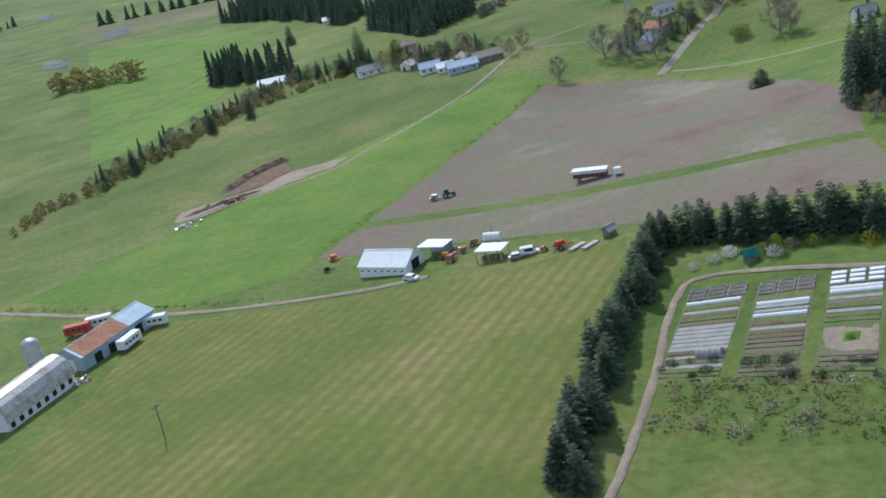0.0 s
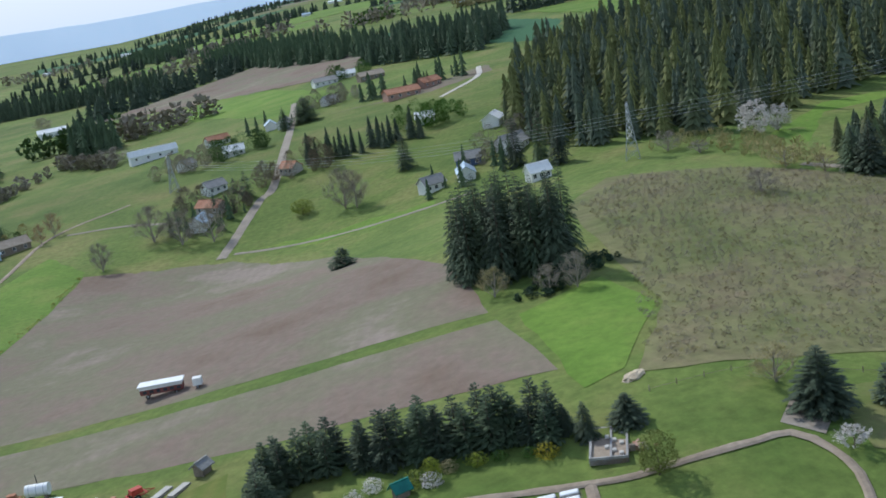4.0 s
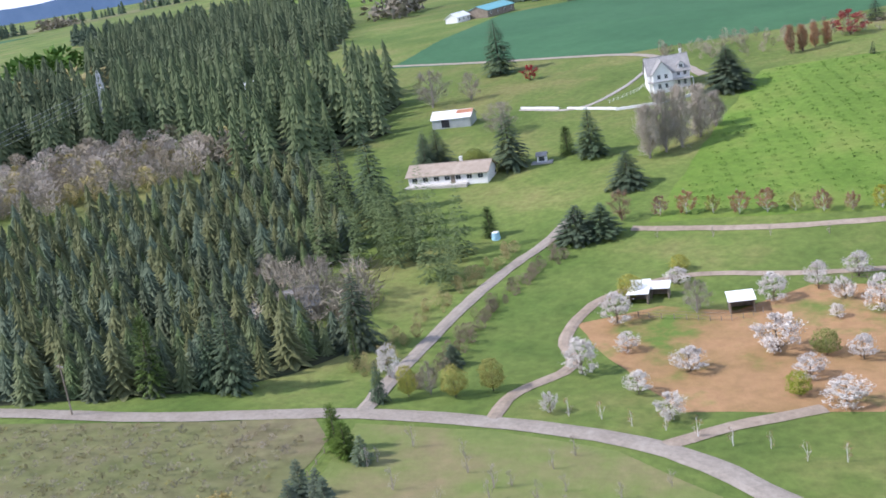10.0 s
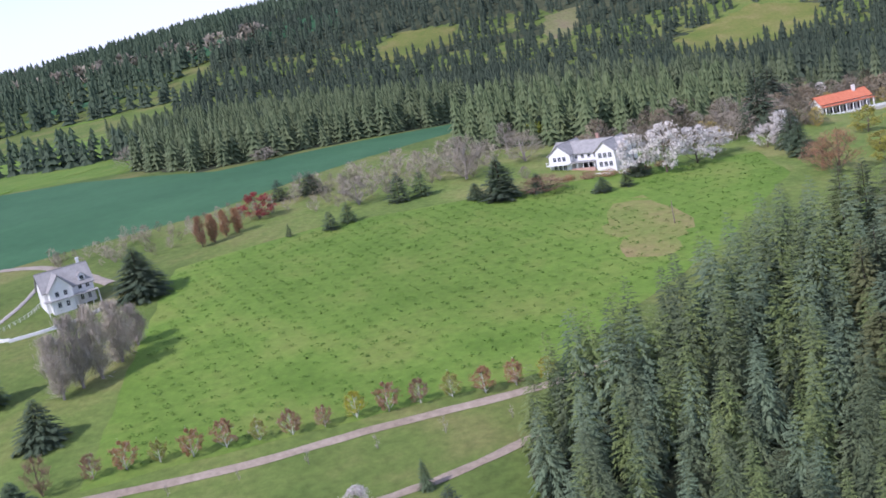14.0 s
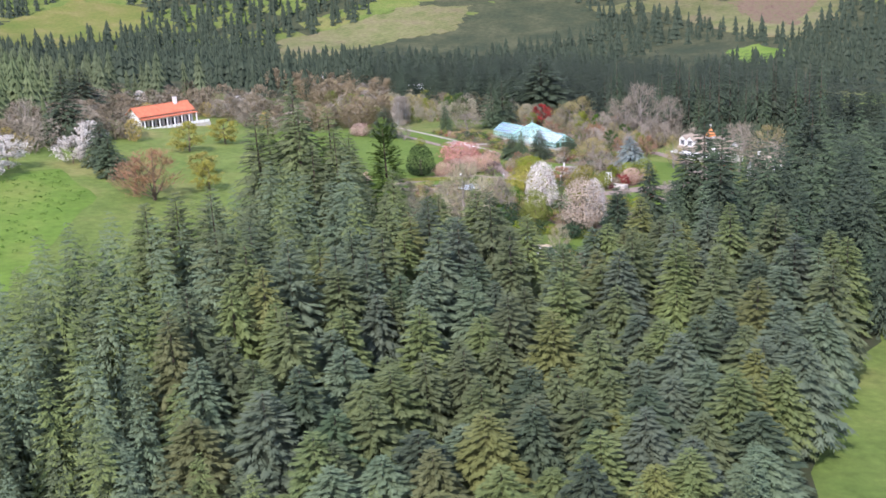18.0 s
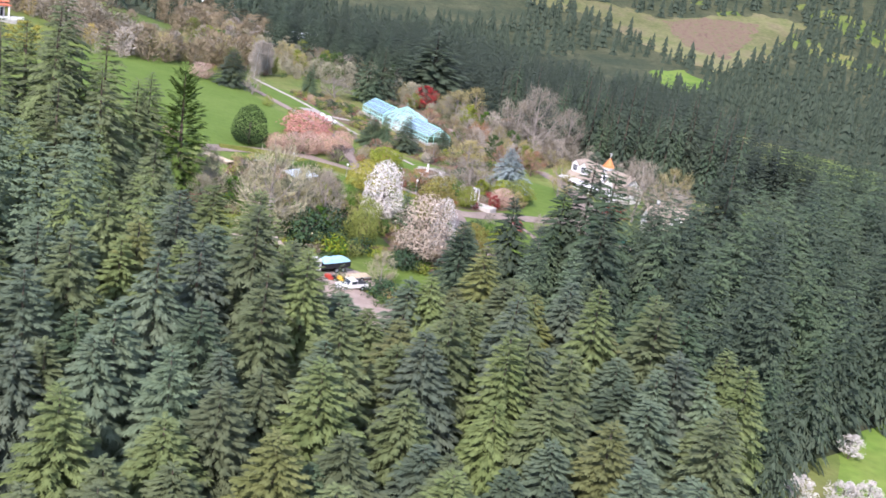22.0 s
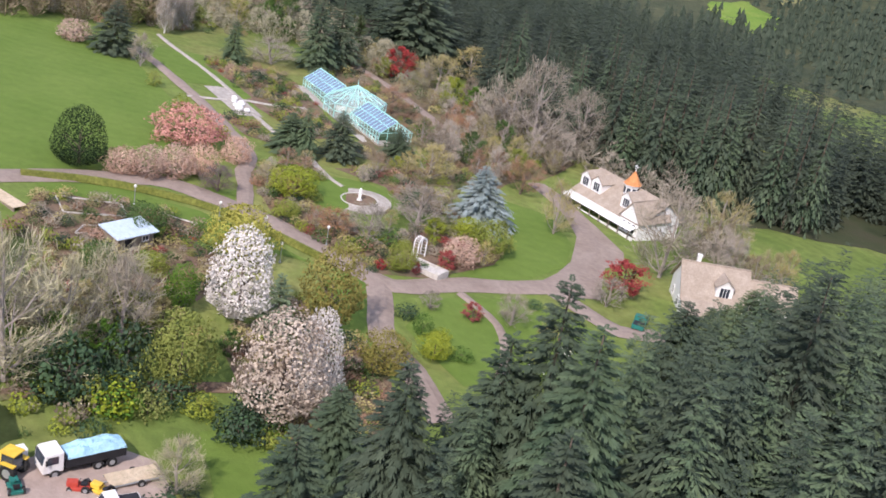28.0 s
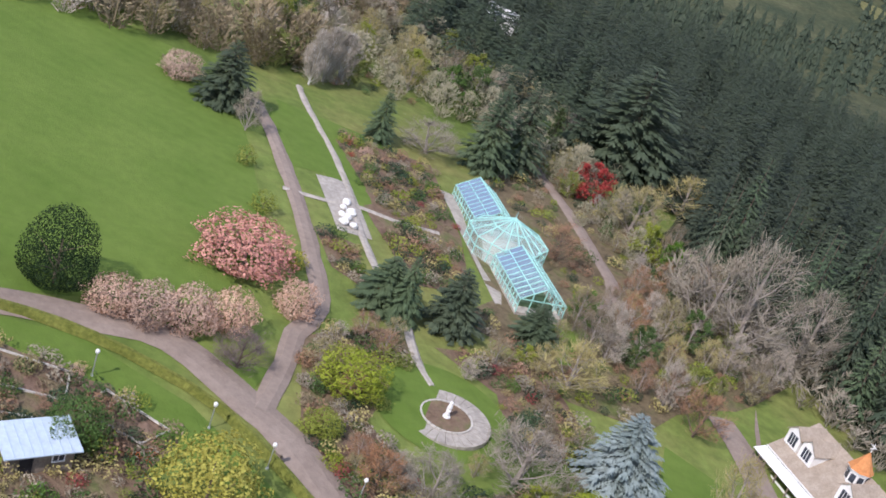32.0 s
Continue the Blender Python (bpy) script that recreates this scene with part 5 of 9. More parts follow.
def door(house, x, y, z, w, h, turn=0.0, material=None, name="door"):
    o = part(name, boxes((-w / 2, w / 2, -0.05, 0.02, 0, h), (-w / 2 - 0.1, -w / 2, -0.08, 0.02, 0, h + 0.1), (w / 2, w / 2 + 0.1, -0.08, 0.02, 0, h + 0.1), (-w / 2, w / 2, -0.08, 0.02, h, h + 0.1)), material or DARK, house)
    o.matrix_basis = pose(x, y, z, 0, 0, turn)
    return o


def dormer(house, x, y, z, w, h, deep, roof_mat, panes=1, turn=0.0):
    """A gabled dormer facing -y: white cheeks, two small slopes and a window."""
    bm = bmesh.new()
    a = w / 2
    vs = [bm.verts.new(p) for p in ((-a, 0, 0), (a, 0, 0), (a, 0, h), (0, 0, h + a * 0.85), (-a, 0, h), (-a, deep, 0), (a, deep, 0), (a, deep, h), (0, deep, h + a * 0.85), (-a, deep, h))]
    for q in ((0, 1, 2, 3, 4), (9, 8, 7, 6, 5), (0, 4, 9, 5), (2, 1, 6, 7), (1, 0, 5, 6)):
        bm.faces.new([vs[i] for i in q])
    d = part("dormer", bm, WHITE, house, "white gabled dormer")
    d.matrix_basis = pose(x, y, z, 0, 0, turn)
    for s in (1, -1):
        b2 = bmesh.new()
        pts = [(0, -0.25, h + a * 0.85 + 0.12), (0, deep, h + a * 0.85 + 0.12), (s * (a + 0.25), deep, h - 0.09), (s * (a + 0.25), -0.25, h - 0.09)]
        slab(b2, pts if s < 0 else pts[::-1], 0.12)
        part("roof", b2, roof_mat, d)
    part("pane", boxes((-a * 0.55, a * 0.55, -0.04, 0.01, h * 0.15, h * 0.9)), WINDOW, d, "dark reflecting glass")
    for k in range(panes):
        c = -a * 0.55 + a * 1.1 * (k + 1) / (panes + 1)
        part("glazing_bar", boxes((c - 0.03, c + 0.03, -0.07, 0.0, h * 0.15, h * 0.9)), WHITE, d)
    return d


def chimney(house, x, y, z0, z1, w=0.7, material=None):
    c = part("chimney", boxes((x - w / 2, x + w / 2, y - w / 2, y + w / 2, z0, z1), (x - w / 2 - 0.08, x + w / 2 + 0.08, y - w / 2 - 0.08, y + w / 2 + 0.08, z1, z1 + 0.15)), material or WHITE, house)
    return c


def at(x, y, heading, lift=0.0):
    """A pose on the ground whose x axis points along a heading, clockwise from +y; its -y side faces to the left of that heading's back."""
    return pose(x, y, gz(x, y) + lift, 0, 0, 90 - heading)


def simple_house(name, label, x, y, heading, length, depth, eave, ridge, wall_mat, roof_mat, wins=3, category="house", lift=0.0):
    h = thing(name, label, category, at(x, y, heading, lift))
    gabled(h, length, depth, eave, ridge, wall_mat, roof_mat)
    for s in (1, -1):
        for k in range(wins):
            wx = (k + 0.5) / wins * length - length / 2
            window(h, wx, -s * (depth / 2), eave * 0.55, 1.1, 1.2, 0 if s > 0 else 180)
    return h


def wheel(car, x, y, r, w=0.24):
    bm = bmesh.new()
    rod(bm, (x, y - w / 2, r), (x, y + w / 2, r), r, 14)
    o = part("wheel", bm, RUBBER, car, "black rubber tyre")
    bm = bmesh.new()
    rod(bm, (x, y - w / 2 - 0.02, r), (x, y + w / 2 + 0.02, r), r * 0.55, 10)
    part("rim", bm, STEEL, o, "pale metal rim")
    return o


def prism(profile, half):
    """A side profile (x, z) swept to both sides in y, with softened edges."""
    bm = bmesh.new()
    a = [bm.verts.new((x, -half, z)) for x, z in profile]
    b = [bm.verts.new((x, half, z)) for x, z in profile]
    bm.faces.new(a)
    bm.faces.new(b[::-1])
    n = len(profile)
    for i in range(n):
        bm.faces.new([a[(i + 1) % n], a[i], b[i], b[(i + 1) % n]])
    bmesh.ops.recalc_face_normals(bm, faces=bm.faces)
    bmesh.ops.bevel(bm, geom=list(bm.edges), offset=0.06, segments=2, affect="EDGES")
    return bm


def small_car(name, label, x, y, heading, paint, length=4.2, van=False):
    c = thing(name, label, "car", at(x, y, heading))
    l = length / 2
    roof = 1.9 if van else 1.45
    nose = [(-l, 0.35), (l, 0.35), (l, 0.8), (l * 0.55, 0.95), (l * 0.3, roof), (-l * (0.95 if van else 0.6), roof), (-l * (0.99 if van else 0.85), 0.95), (-l, 0.85)]
    part("body", prism(nose, 0.85), paint, c)
    part("windscreen", prism([(l * 0.56, 0.98), (l * 0.33, roof - 0.06), (l * 0.29, roof - 0.06), (l * 0.5, 0.98)], 0.72), WINDOW, c, "dark glass")
    for s in (1, -1):
        part("side_window", boxes((-l * 0.55, l * 0.3, s * 0.84 - 0.02, s * 0.84 + 0.02, 1.0, roof - 0.15)), WINDOW, c, "dark glass")
        for wx in (-l * 0.62, l * 0.62):
            wheel(c, wx, s * 0.8, 0.33)
        part("headlight", boxes((l - 0.05, l + 0.02, s * 0.6 - 0.14, s * 0.6 + 0.14, 0.6, 0.75)), STEEL, c)
    return c


def post_fence(name, label, pts, gap=2.2, tall=1.2, rails=2, material=None):
    line = smooth_line(pts, gap)
    f = thing(name, label, "fence", kind="")
    prev = None
    for p in line:
        z = gz(p.x, p.y)
        part("post", boxes((p.x - 0.055, p.x + 0.055, p.y - 0.055, p.y + 0.055, z - 0.3, z + tall)), material or TIMBER, f)
        if prev is not None:
            for k in range(rails):
                h = tall * (0.4 + 0.5 * k)
                part("rail", rods([((prev.x, prev.y, gz(prev.x, prev.y) + h), (p.x, p.y, z + h))], 0.028, 4), material or TIMBER, f)
        prev = p
    return f


# ---- single trees and shrubs: x, y, height, crown width ----
for x, y, h, w in ((372.2, -89.2, 9, 7.9),):
    plant("yew", YEWS, x, y, h, YEWDARK, "dense dark green conical yew on the lawn", "tree", bark=BARK, width=w)
for x, y, h, w in ((408.9, -119.8, 3.2, 3.1), (395.9, -118.6, 3.4, 3.6),):
    plant("clipped_shrub", SHRUB, x, y, h, LIME, "rounded pale lime shrub on the lawn", "shrub", bark=BARK, width=w)
for x, y, h, w in ((381.3, -112, 6.5, 12.2),):
    plant("cherry_tree", MOUND, x, y, h, PINK, "spreading pink flowering cherry by the lawn", "tree", bark=BARK, width=w)
for x, y, h, w in ((368.9, -94.3, 4.1, 5.5), (367.7, -97.8, 4.8, 6.3), (367.4, -102.1, 5.3, 6.4), (368.1, -106.7, 4.9, 6.2), (372.7, -115.9, 4.6, 5.4), (371.2, -68.8, 3.4, 4.4), (334.1, -132, 4.7, 5.9), (435.2, -116.1, 4.5, 6.9),):
    plant("cherry_tree", MOUND, x, y, h, PALEPINK, "low pale pink flowering cherry", "tree", bark=BARK, width=w)
for x, y, h, w in ((383.1, -119.5, 2.4, 2.8),):
    plant("yellow_shrub", SHRUB, x, y, h, YELLOW, "small bright yellow shrub", "shrub", bark=BARK, width=w)
for x, y, h, w in ((361.8, -106.4, 4.4, 6.3),):
    plant("bare_tree", BARE, x, y, h, TWIGDARK, "low dark purple-grey bare tree on a grass island", "tree", bark=BARK, width=w)
for x, y, h, w in ((348.8, -88.2, 4.6, 5.8), (340.6, -77.6, 3.8, 4.9), (329.5, -82.8, 6.4, 4.2),):
    plant("green_tree", FULL, x, y, h, GREENLEAF, "rounded fresh green tree", "tree", bark=BARK, width=w)
for x, y, h, w in ((340.8, -97.7, 7.9, 10),):
    plant("yellow_tree", FULL, x, y, h, YELLOW, "bright yellow spring tree", "tree", bark=BARK, width=w)
for x, y, h, w in ((325.6, -88.4, 12.7, 8.5), (307.7, -87.5, 12, 5.5),):
    plant("magnolia", MAGNOLIA, x, y, h, BLOSSOM, "tall white flowering magnolia", "tree", bark=BARK, width=w)
for x, y, h, w in ((321.7, -98.9, 11.4, 8.2), (311.2, -99.7, 5.6, 6.7),):
    plant("maple_tree", FULL, x, y, h, OLIVELEAF, "broad olive-yellow leafing maple", "tree", bark=BARK, width=w)
for x, y, h, w in ((306.4, -81.9, 13.3, 10),):
    plant("magnolia", MAGNOLIA, x, y, h, CREAM, "large cream-pink flowering magnolia", "tree", bark=BARK, width=w)
for x, y, h, w in ((322, -91.6, 8, 4.7),):
    plant("spruce", SMALLFIRS, x, y, h, SPRUCE, "small green spruce between flowering trees", "tree", bark=BARK, width=w)
for x, y, h, w in ((383.6, -187.3, 15.1, 13.4), (378.4, -191.2, 20.7, 15.3), (375.4, -201.7, 15.9, 11.5), (323.8, -167.5, 16.1, 12.3), (430.4, -159.2, 6.2, 11), (323.3, -117.1, 2.9, 3.1), (316.6, -126, 5.1, 4.9), (322.9, -72.1, 11.6, 7.5),):
    plant("bare_tree", BARE, x, y, h, TWIG, "bare grey branching old tree", "tree", bark=PALEBARK, width=w)
for x, y, h, w in ((316.4, -63.6, 6.7, 8.8), (318.4, -70.8, 6.2, 7), (294.6, -62.9, 3.4, 6.6),):
    plant("rhododendron", SHRUB, x, y, h, RHODO, "dark green rhododendron mass", "shrub", bark=BARK, width=w)
for x, y, h, w in ((314.7, -74.9, 9.6, 7.7), (336.1, -139.8, 6.1, 7.2), (340.6, -138.7, 4.5, 5.9), (333.5, -119.9, 5.2, 4.6), (352.5, -112.7, 2.7, 4.2), (359.4, -118.3, 5.2, 8.1), (312, -108.3, 4, 4.4), (337.5, -83.2, 3.8, 4.4),):
    plant("lime_tree", FULL, x, y, h, LIME, "lime-green spring leafing tree", "tree", bark=BARK, width=w)
for x, y, h, w in ((337.4, -50.7, 24.2, 9.2), (447.1, -195.3, 10.4, 3.6),):
    plant("cedar", CEDARS, x, y, h, CEDAR, "narrow yellowish-green cedar tree", "tree", bark=BARK, width=w)
for x, y, h, w in ((331.4, -51.6, 3.9, 4.8), (334.7, -117, 1.7, 1.8), (332.5, -121.8, 2.1, 1.7), (332.4, -127.5, 3.5, 3), (320.1, -153.8, 5.8, 7.1), (426.5, -192.3, 7.8, 7.7), (319, -121, 2.9, 3),):
    plant("crimson_maple", LEAFY, x, y, h, CRIMSON, "small crimson-leaved maple tree", "tree", bark=BARK, width=w)
for x, y, h, w in ((377.7, -129.8, 7.1, 7.5), (375, -130.9, 8.8, 4.5), (374.4, -137.9, 8.8, 6.8), (374, -150.8, 6.2, 6.2), (429, -170, 16.1, 8.8), (433, -179, 17.5, 9.1), (445.2, -212.3, 23.9, 23.7), (430.4, -149.5, 9.3, 4.8), (429, -121.3, 10.4, 8.8),):
    plant("fir_tree", FIRS, x, y, h, FIRDARK, "dark green fir standing alone", "tree", bark=BARK, width=w)
for x, y, h, w in ((364.9, -151.3, 6.9, 9.4), (341.2, -159.6, 10.4, 6.8), (328.5, -189.5, 12.3, 11.9), (416.4, -196, 9.7, 11.7), (430.2, -219.1, 9.3, 12.8),):
    plant("budding_tree", BARE, x, y, h, GOLDTWIG, "budding golden-brown spring tree", "tree", bark=PALEBARK, width=w)
for x, y, h, w in ((346.6, -147.3, 10, 9.8),):
    plant("blue_spruce", FIRS, x, y, h, BLUE, "blue-grey spruce beside the lawn", "tree", bark=BARK, width=w)
for x, y, h, w in ((357.7, -167.5, 7.2, 7), (345.1, -116, 5, 5.4), (399, -169.1, 6.5, 8.2),):
    plant("russet_tree", BARE, x, y, h, RUSSET, "russet budding spreading tree", "tree", bark=BARK, width=w)
for x, y, h, w in ((346.8, -133.4, 7.4, 10.3), (343.6, -121.3, 6.2, 6.9), (317.8, -147.4, 4.8, 5.5), (420.8, -123, 6.9, 4.8),):
    plant("bare_tree", BARE, x, y, h, TWIG, "low spreading bare brown tree in a bed", "tree", bark=PALEBARK, width=w)
for x, y, h, w in ((341.4, -118.6, 1.9, 4.1), (341.1, -123.4, 3.1, 4.1), (317.7, -111.1, 3.4, 2.9),):
    plant("green_shrub", SHRUB, x, y, h, GREENLEAF, "low green shrub in a bed", "shrub", bark=BARK, width=w)
for x, y, h, w in ((448.6, -142.7, 10.7, 4), (452.4, -146.8, 10.9, 4.1), (453.1, -149.9, 10.5, 4.1),):
    plant("birch", TALLBARE, x, y, h, TWIGPALE, "tall bare white-stemmed birch", "tree", bark=WHITEBARK, width=w)
for x, y, h, w in ((174.9, 245.6, 14.4, 4.7), (152.4, 293.2, 13.7, 5.4), (159.1, 286.8, 12.7, 5.4), (272.9, 219.9, 7.6, 3.8), (333.5, 217.1, 8.3, 4.6), (195.3, 218, 10, 1.8), (161.6, 204.8, 7.5, 3),):
    plant("cedar", CEDARS, x, y, h, CEDAR, "narrow yellowish-green cedar tree", "tree", bark=BARK, width=w)
for x, y, h, w in ((180, 233.1, 15.8, 6.2), (180.3, 237.3, 12.3, 5.3), (289.5, 256.9, 22.3, 9.8), (294.6, 268.5, 19, 7.2), (323.7, 230.5, 16.1, 9.8), (328.5, 254.2, 11.3, 8.6), (329.4, 258.7, 10.6, 6.3), (330.3, 209.3, 13.5, 8.3), (441, 272, 21.2, 11.5), (384.7, 180, 12.7, 13.5), (304.4, 193.9, 9.2, 9.6), (268.9, 198, 8.3, 9.7), (271.4, 192.9, 7.9, 8.5), (205.1, 222.2, 14.6, 7.8), (181, 207.1, 7.2, 2.9), (199.2, 201.5, 4, 3.7), (386.6, 179.3, 13.3, 12), (322.6, 255.8, 11.4, 5.3), (224.3, 125.6, 12.5, 7.4), (251, 126.4, 5.3, 2.4), (423.1, -20.8, 13, 9.1), (517.9, -58.8, 17.6, 17.8), (414, 75.1, 13.2, 8.7), (418.7, 82.1, 5.2, 5.8), (414.6, 64.1, 6, 5.9), (460.7, -28, 22, 13), (409.1, -16.7, 11.4, 8),):
    plant("fir_tree", FIRS, x, y, h, FIRDARK, "dark green fir standing alone", "tree", bark=BARK, width=w)
for x, y, h, w in ((219.8, 243.5, 12.1, 9.7), (224.4, 239.8, 12.8, 8.7), (238.2, 259.7, 8.2, 7.1), (396.2, 282.5, 13.5, 13.3), (401.3, 269.8, 10.6, 7.6), (357.3, 244.4, 10.3, 11.7), (185.8, 200.2, 6.1, 3.4), (228.7, 164.8, 6.6, 5.9), (440.9, 115.6, 9.4, 12.9), (710.1, 212.4, 12.8, 18.9), (612.4, 143, 5.9, 13.3), (452.8, 78.7, 15.2, 16.9), (469.7, 54.3, 10.9, 15.6), (509.5, -37.5, 9.4, 15), (491.7, -6, 12.7, 17.5), (466.9, -18.7, 14, 11.2), (502.5, 53.2, 11.3, 9.3),):
    plant("bare_tree", BARE, x, y, h, TWIG, "bare grey branching old tree", "tree", bark=PALEBARK, width=w)
for x, y, h, w in ((328.5, 243.3, 4.8, 9.3), (194.4, 143.9, 4.1, 4), (210.9, 141, 4.7, 4.8), (325.2, 242, 5.3, 9.4), (526.6, 38.5, 7.1, 12),):
    plant("lime_tree", FULL, x, y, h, LIME, "lime-green spring leafing tree", "tree", bark=BARK, width=w)
for x, y, h, w in ((424.3, 255.1, 5.6, 5.9),):
    plant("crimson_maple", LEAFY, x, y, h, CRIMSON, "small crimson-leaved maple tree", "tree", bark=BARK, width=w)
for x, y, h, w in ((185.9, 195.9, 5.8, 4.7), (189.5, 190.8, 5.8, 4.3), (184.4, 203.5, 5.6, 3.4), (234.9, 178.4, 5.5, 4.7), (251, 171.8, 3.5, 4.4),):
    plant("yellow_tree", FULL, x, y, h, YELLOW, "bright yellow spring tree", "tree", bark=BARK, width=w)
for x, y, h, w in ((198.9, 178.5, 6.4, 5.7), (182.3, 179.1, 3.7, 2.8), (222.8, 178.2, 6, 5.9), (209.5, 173.4, 3.7, 4.1), (243.5, 170.8, 3.6, 5.3), (183.1, 161, 4.5, 4.7), (201.9, 161.3, 4.4, 5.6), (191.9, 167.6, 4, 4.1), (211.6, 148.7, 6.9, 8), (235.2, 151.8, 5.5, 5.5), (241.1, 144.3, 5.6, 4.5), (247.2, 137.5, 5.1, 5.1), (235.9, 139.5, 4.4, 4.4), (230.5, 133.2, 6.9, 5.7), (201.5, 142.9, 4, 5), (191.8, 137.1, 4.4, 6.6), (227.2, 140.3, 2.7, 2.8), (209.4, 135.3, 4.4, 4.3), (191.4, 210.1, 6.3, 4.5), (430.2, -16.1, 7.7, 9.1), (430.6, 1.2, 8.9, 10.3), (537, -89.6, 7.5, 6.4), (503, -110.8, 7.3, 12.5), (415.4, 33.1, 13.2, 10.8), (414, 23.9, 15.5, 13.9), (420.3, 11.5, 12.1, 12.8), (427.1, -20.1, 11.9, 8.5),):
    plant("fruit_tree", BLOOM, x, y, h, BLOSSOM, "white flowering fruit tree", "tree", bark=BARK, width=w)
for x, y, h, w in ((325.7, 192.5, 15.2, 6.6), (329.7, 188.8, 17.5, 6.7), (333.1, 185, 17.6, 6.8), (340.6, 181.4, 15.2, 7), (349, 178.4, 10.4, 5.7),):
    plant("poplar", TALLBARE, x, y, h, TWIGPALE, "tall bare pale grey poplar", "tree", bark=PALEBARK, width=w)
for x, y, h, w in ((413.5, 126.9, 5.6, 5.1), (418.8, 121.3, 6.2, 5.2), (434.2, 103.6, 9.6, 7.2), (437.4, 96, 7.8, 6.3), (413.7, 75.8, 11.6, 11.9), (414.7, 139, 3.9, 2.1), (474.9, 128.5, 7.2, 9), (473.5, 139.6, 7.2, 7), (401.8, 48.2, 4.4, 5.8), (404.2, 39.9, 4.5, 4.4), (415.2, 32.4, 5.5, 6.9),):
    plant("young_fir", SMALLFIRS, x, y, h, FIRDARK, "young dark fir by the field edge", "tree", bark=BARK, width=w)
for x, y, h, w in ((424.1, 164.6, 10, 3.5), (426.8, 161, 9.2, 3.6), (432.1, 157.5, 8.6, 3.6), (433.8, 153.8, 8.2, 3.6),):
    plant("poplar", TALLBARE, x, y, h, RUSSET, "narrow russet budding poplar", "tree", bark=BARK, width=w)
for x, y, h, w in ((448.2, 147.1, 8.7, 11.3),):
    plant("crimson_maple", LEAFY, x, y, h, CRIMSON, "small crimson-leaved maple tree", "tree", bark=BARK, width=w)
for x, y, h, w in ((281.5, 190.4, 7.8, 5.6), (381.4, -14.5, 13, 14.8), (413.8, 62.8, 5.3, 17.6), (389.5, -13.6, 9.2, 12.1),):
    plant("russet_tree", BARE, x, y, h, RUSSET, "russet budding spreading tree", "tree", bark=BARK, width=w)
for x, y, h, w in ((400.8, -38.5, 6.1, 8.9), (440.4, -68.9, 7.9, 9.5), (384.1, -30.5, 7.8, 7.6), (432.5, -52.1, 9, 10.7),):
    plant("yellow_tree", LEAFY, x, y, h, YELLOW, "yellow budding tree near the villa", "tree", bark=BARK, width=w)
for x, y, h, w in ((25.4, 203, 4.4, 3.1), (27.5, 199.5, 5.6, 3.5), (34, 200.1, 4.4, 5.4), (59.1, 191.3, 9.4, 8.4), (16, 645.5, 12.4, 6.1), (27.9, 655.1, 14.1, 13.9), (79.6, 427.1, 18, 6.9), (86, 417.4, 18.5, 5.8), (89.1, 407.9, 15.2, 6.6), (50.2, 481.6, 13.8, 6.7), (-190.6, 604.1, 22.7, 10.2), (-198.5, 594, 12, 8.6), (-305.9, 810.6, 16.4, 7.9), (137.4, 305.7, 13.2, 8.1), (136.3, 311.4, 11.3, 6.9),):
    plant("fir_tree", FIRS, x, y, h, FIRDARK, "dark green fir standing alone", "tree", bark=BARK, width=w)
for x, y, h, w in ((32.6, 185.7, 6.4, 5.7), (5.5, 203.2, 3.8, 2.7), (8.1, 472.8, 6.2, 8.9), (-164.6, 585.3, 13.2, 7.1),):
    plant("lime_tree", FULL, x, y, h, LIME, "lime-green spring leafing tree", "tree", bark=BARK, width=w)
for x, y, h, w in ((57.2, 200.8, 6, 8), (32.2, 270.1, 6.6, 6.6), (124.7, 324.2, 5.8, 9.8), (129.4, 313.3, 4.9, 6.8),):
    plant("budding_tree", BARE, x, y, h, GOLDTWIG, "budding golden-brown spring tree", "tree", bark=PALEBARK, width=w)
for x, y, h, w in ((57.7, 181.1, 3.3, 4.3), (64, 177.3, 3.6, 4.2), (141.5, 375.3, 11, 11.6), (149.7, 376.2, 8.6, 8.4),):
    plant("fruit_tree", BLOOM, x, y, h, BLOSSOM, "white flowering fruit tree", "tree", bark=BARK, width=w)
for x, y, h, w in ((46.6, 260, 7.5, 6.4), (41.7, 262.8, 5.7, 5.4), (-65.4, 466.4, 10.9, 8.9), (-47.7, 490.5, 14.5, 14), (-37, 478.4, 14.1, 13.6), (-25.5, 473.3, 12.8, 11.2), (22.9, 462.5, 16, 13), (26.8, 458.2, 14.4, 10.7), (-168.9, 1113.5, 13.7, 16.1), (-78.3, 715.3, 10.5, 20.5), (-1.8, 527.6, 10.2, 7.5), (105.2, 299, 5.8, 8.7), (114.6, 378.6, 6.6, 8.1), (119.1, 365.2, 4, 6.3), (147.3, 306.9, 7.8, 8.3),):
    plant("bare_tree", BARE, x, y, h, TWIG, "bare grey branching old tree", "tree", bark=PALEBARK, width=w)
for x, y, h, w in ((11.1, 369.4, 5.8, 7.7), (-14.7, 528, 6.4, 3.7), (-10.3, 514.2, 11.3, 6.1),):
    plant("young_fir", SMALLFIRS, x, y, h, FIRDARK, "young dark fir by the field edge", "tree", bark=BARK, width=w)
for x, y, h, w in ((159.4, 202.1, 5.8, 3.4),):
    plant("cedar", CEDARS, x, y, h, CEDAR, "narrow yellowish-green cedar tree", "tree", bark=BARK, width=w)

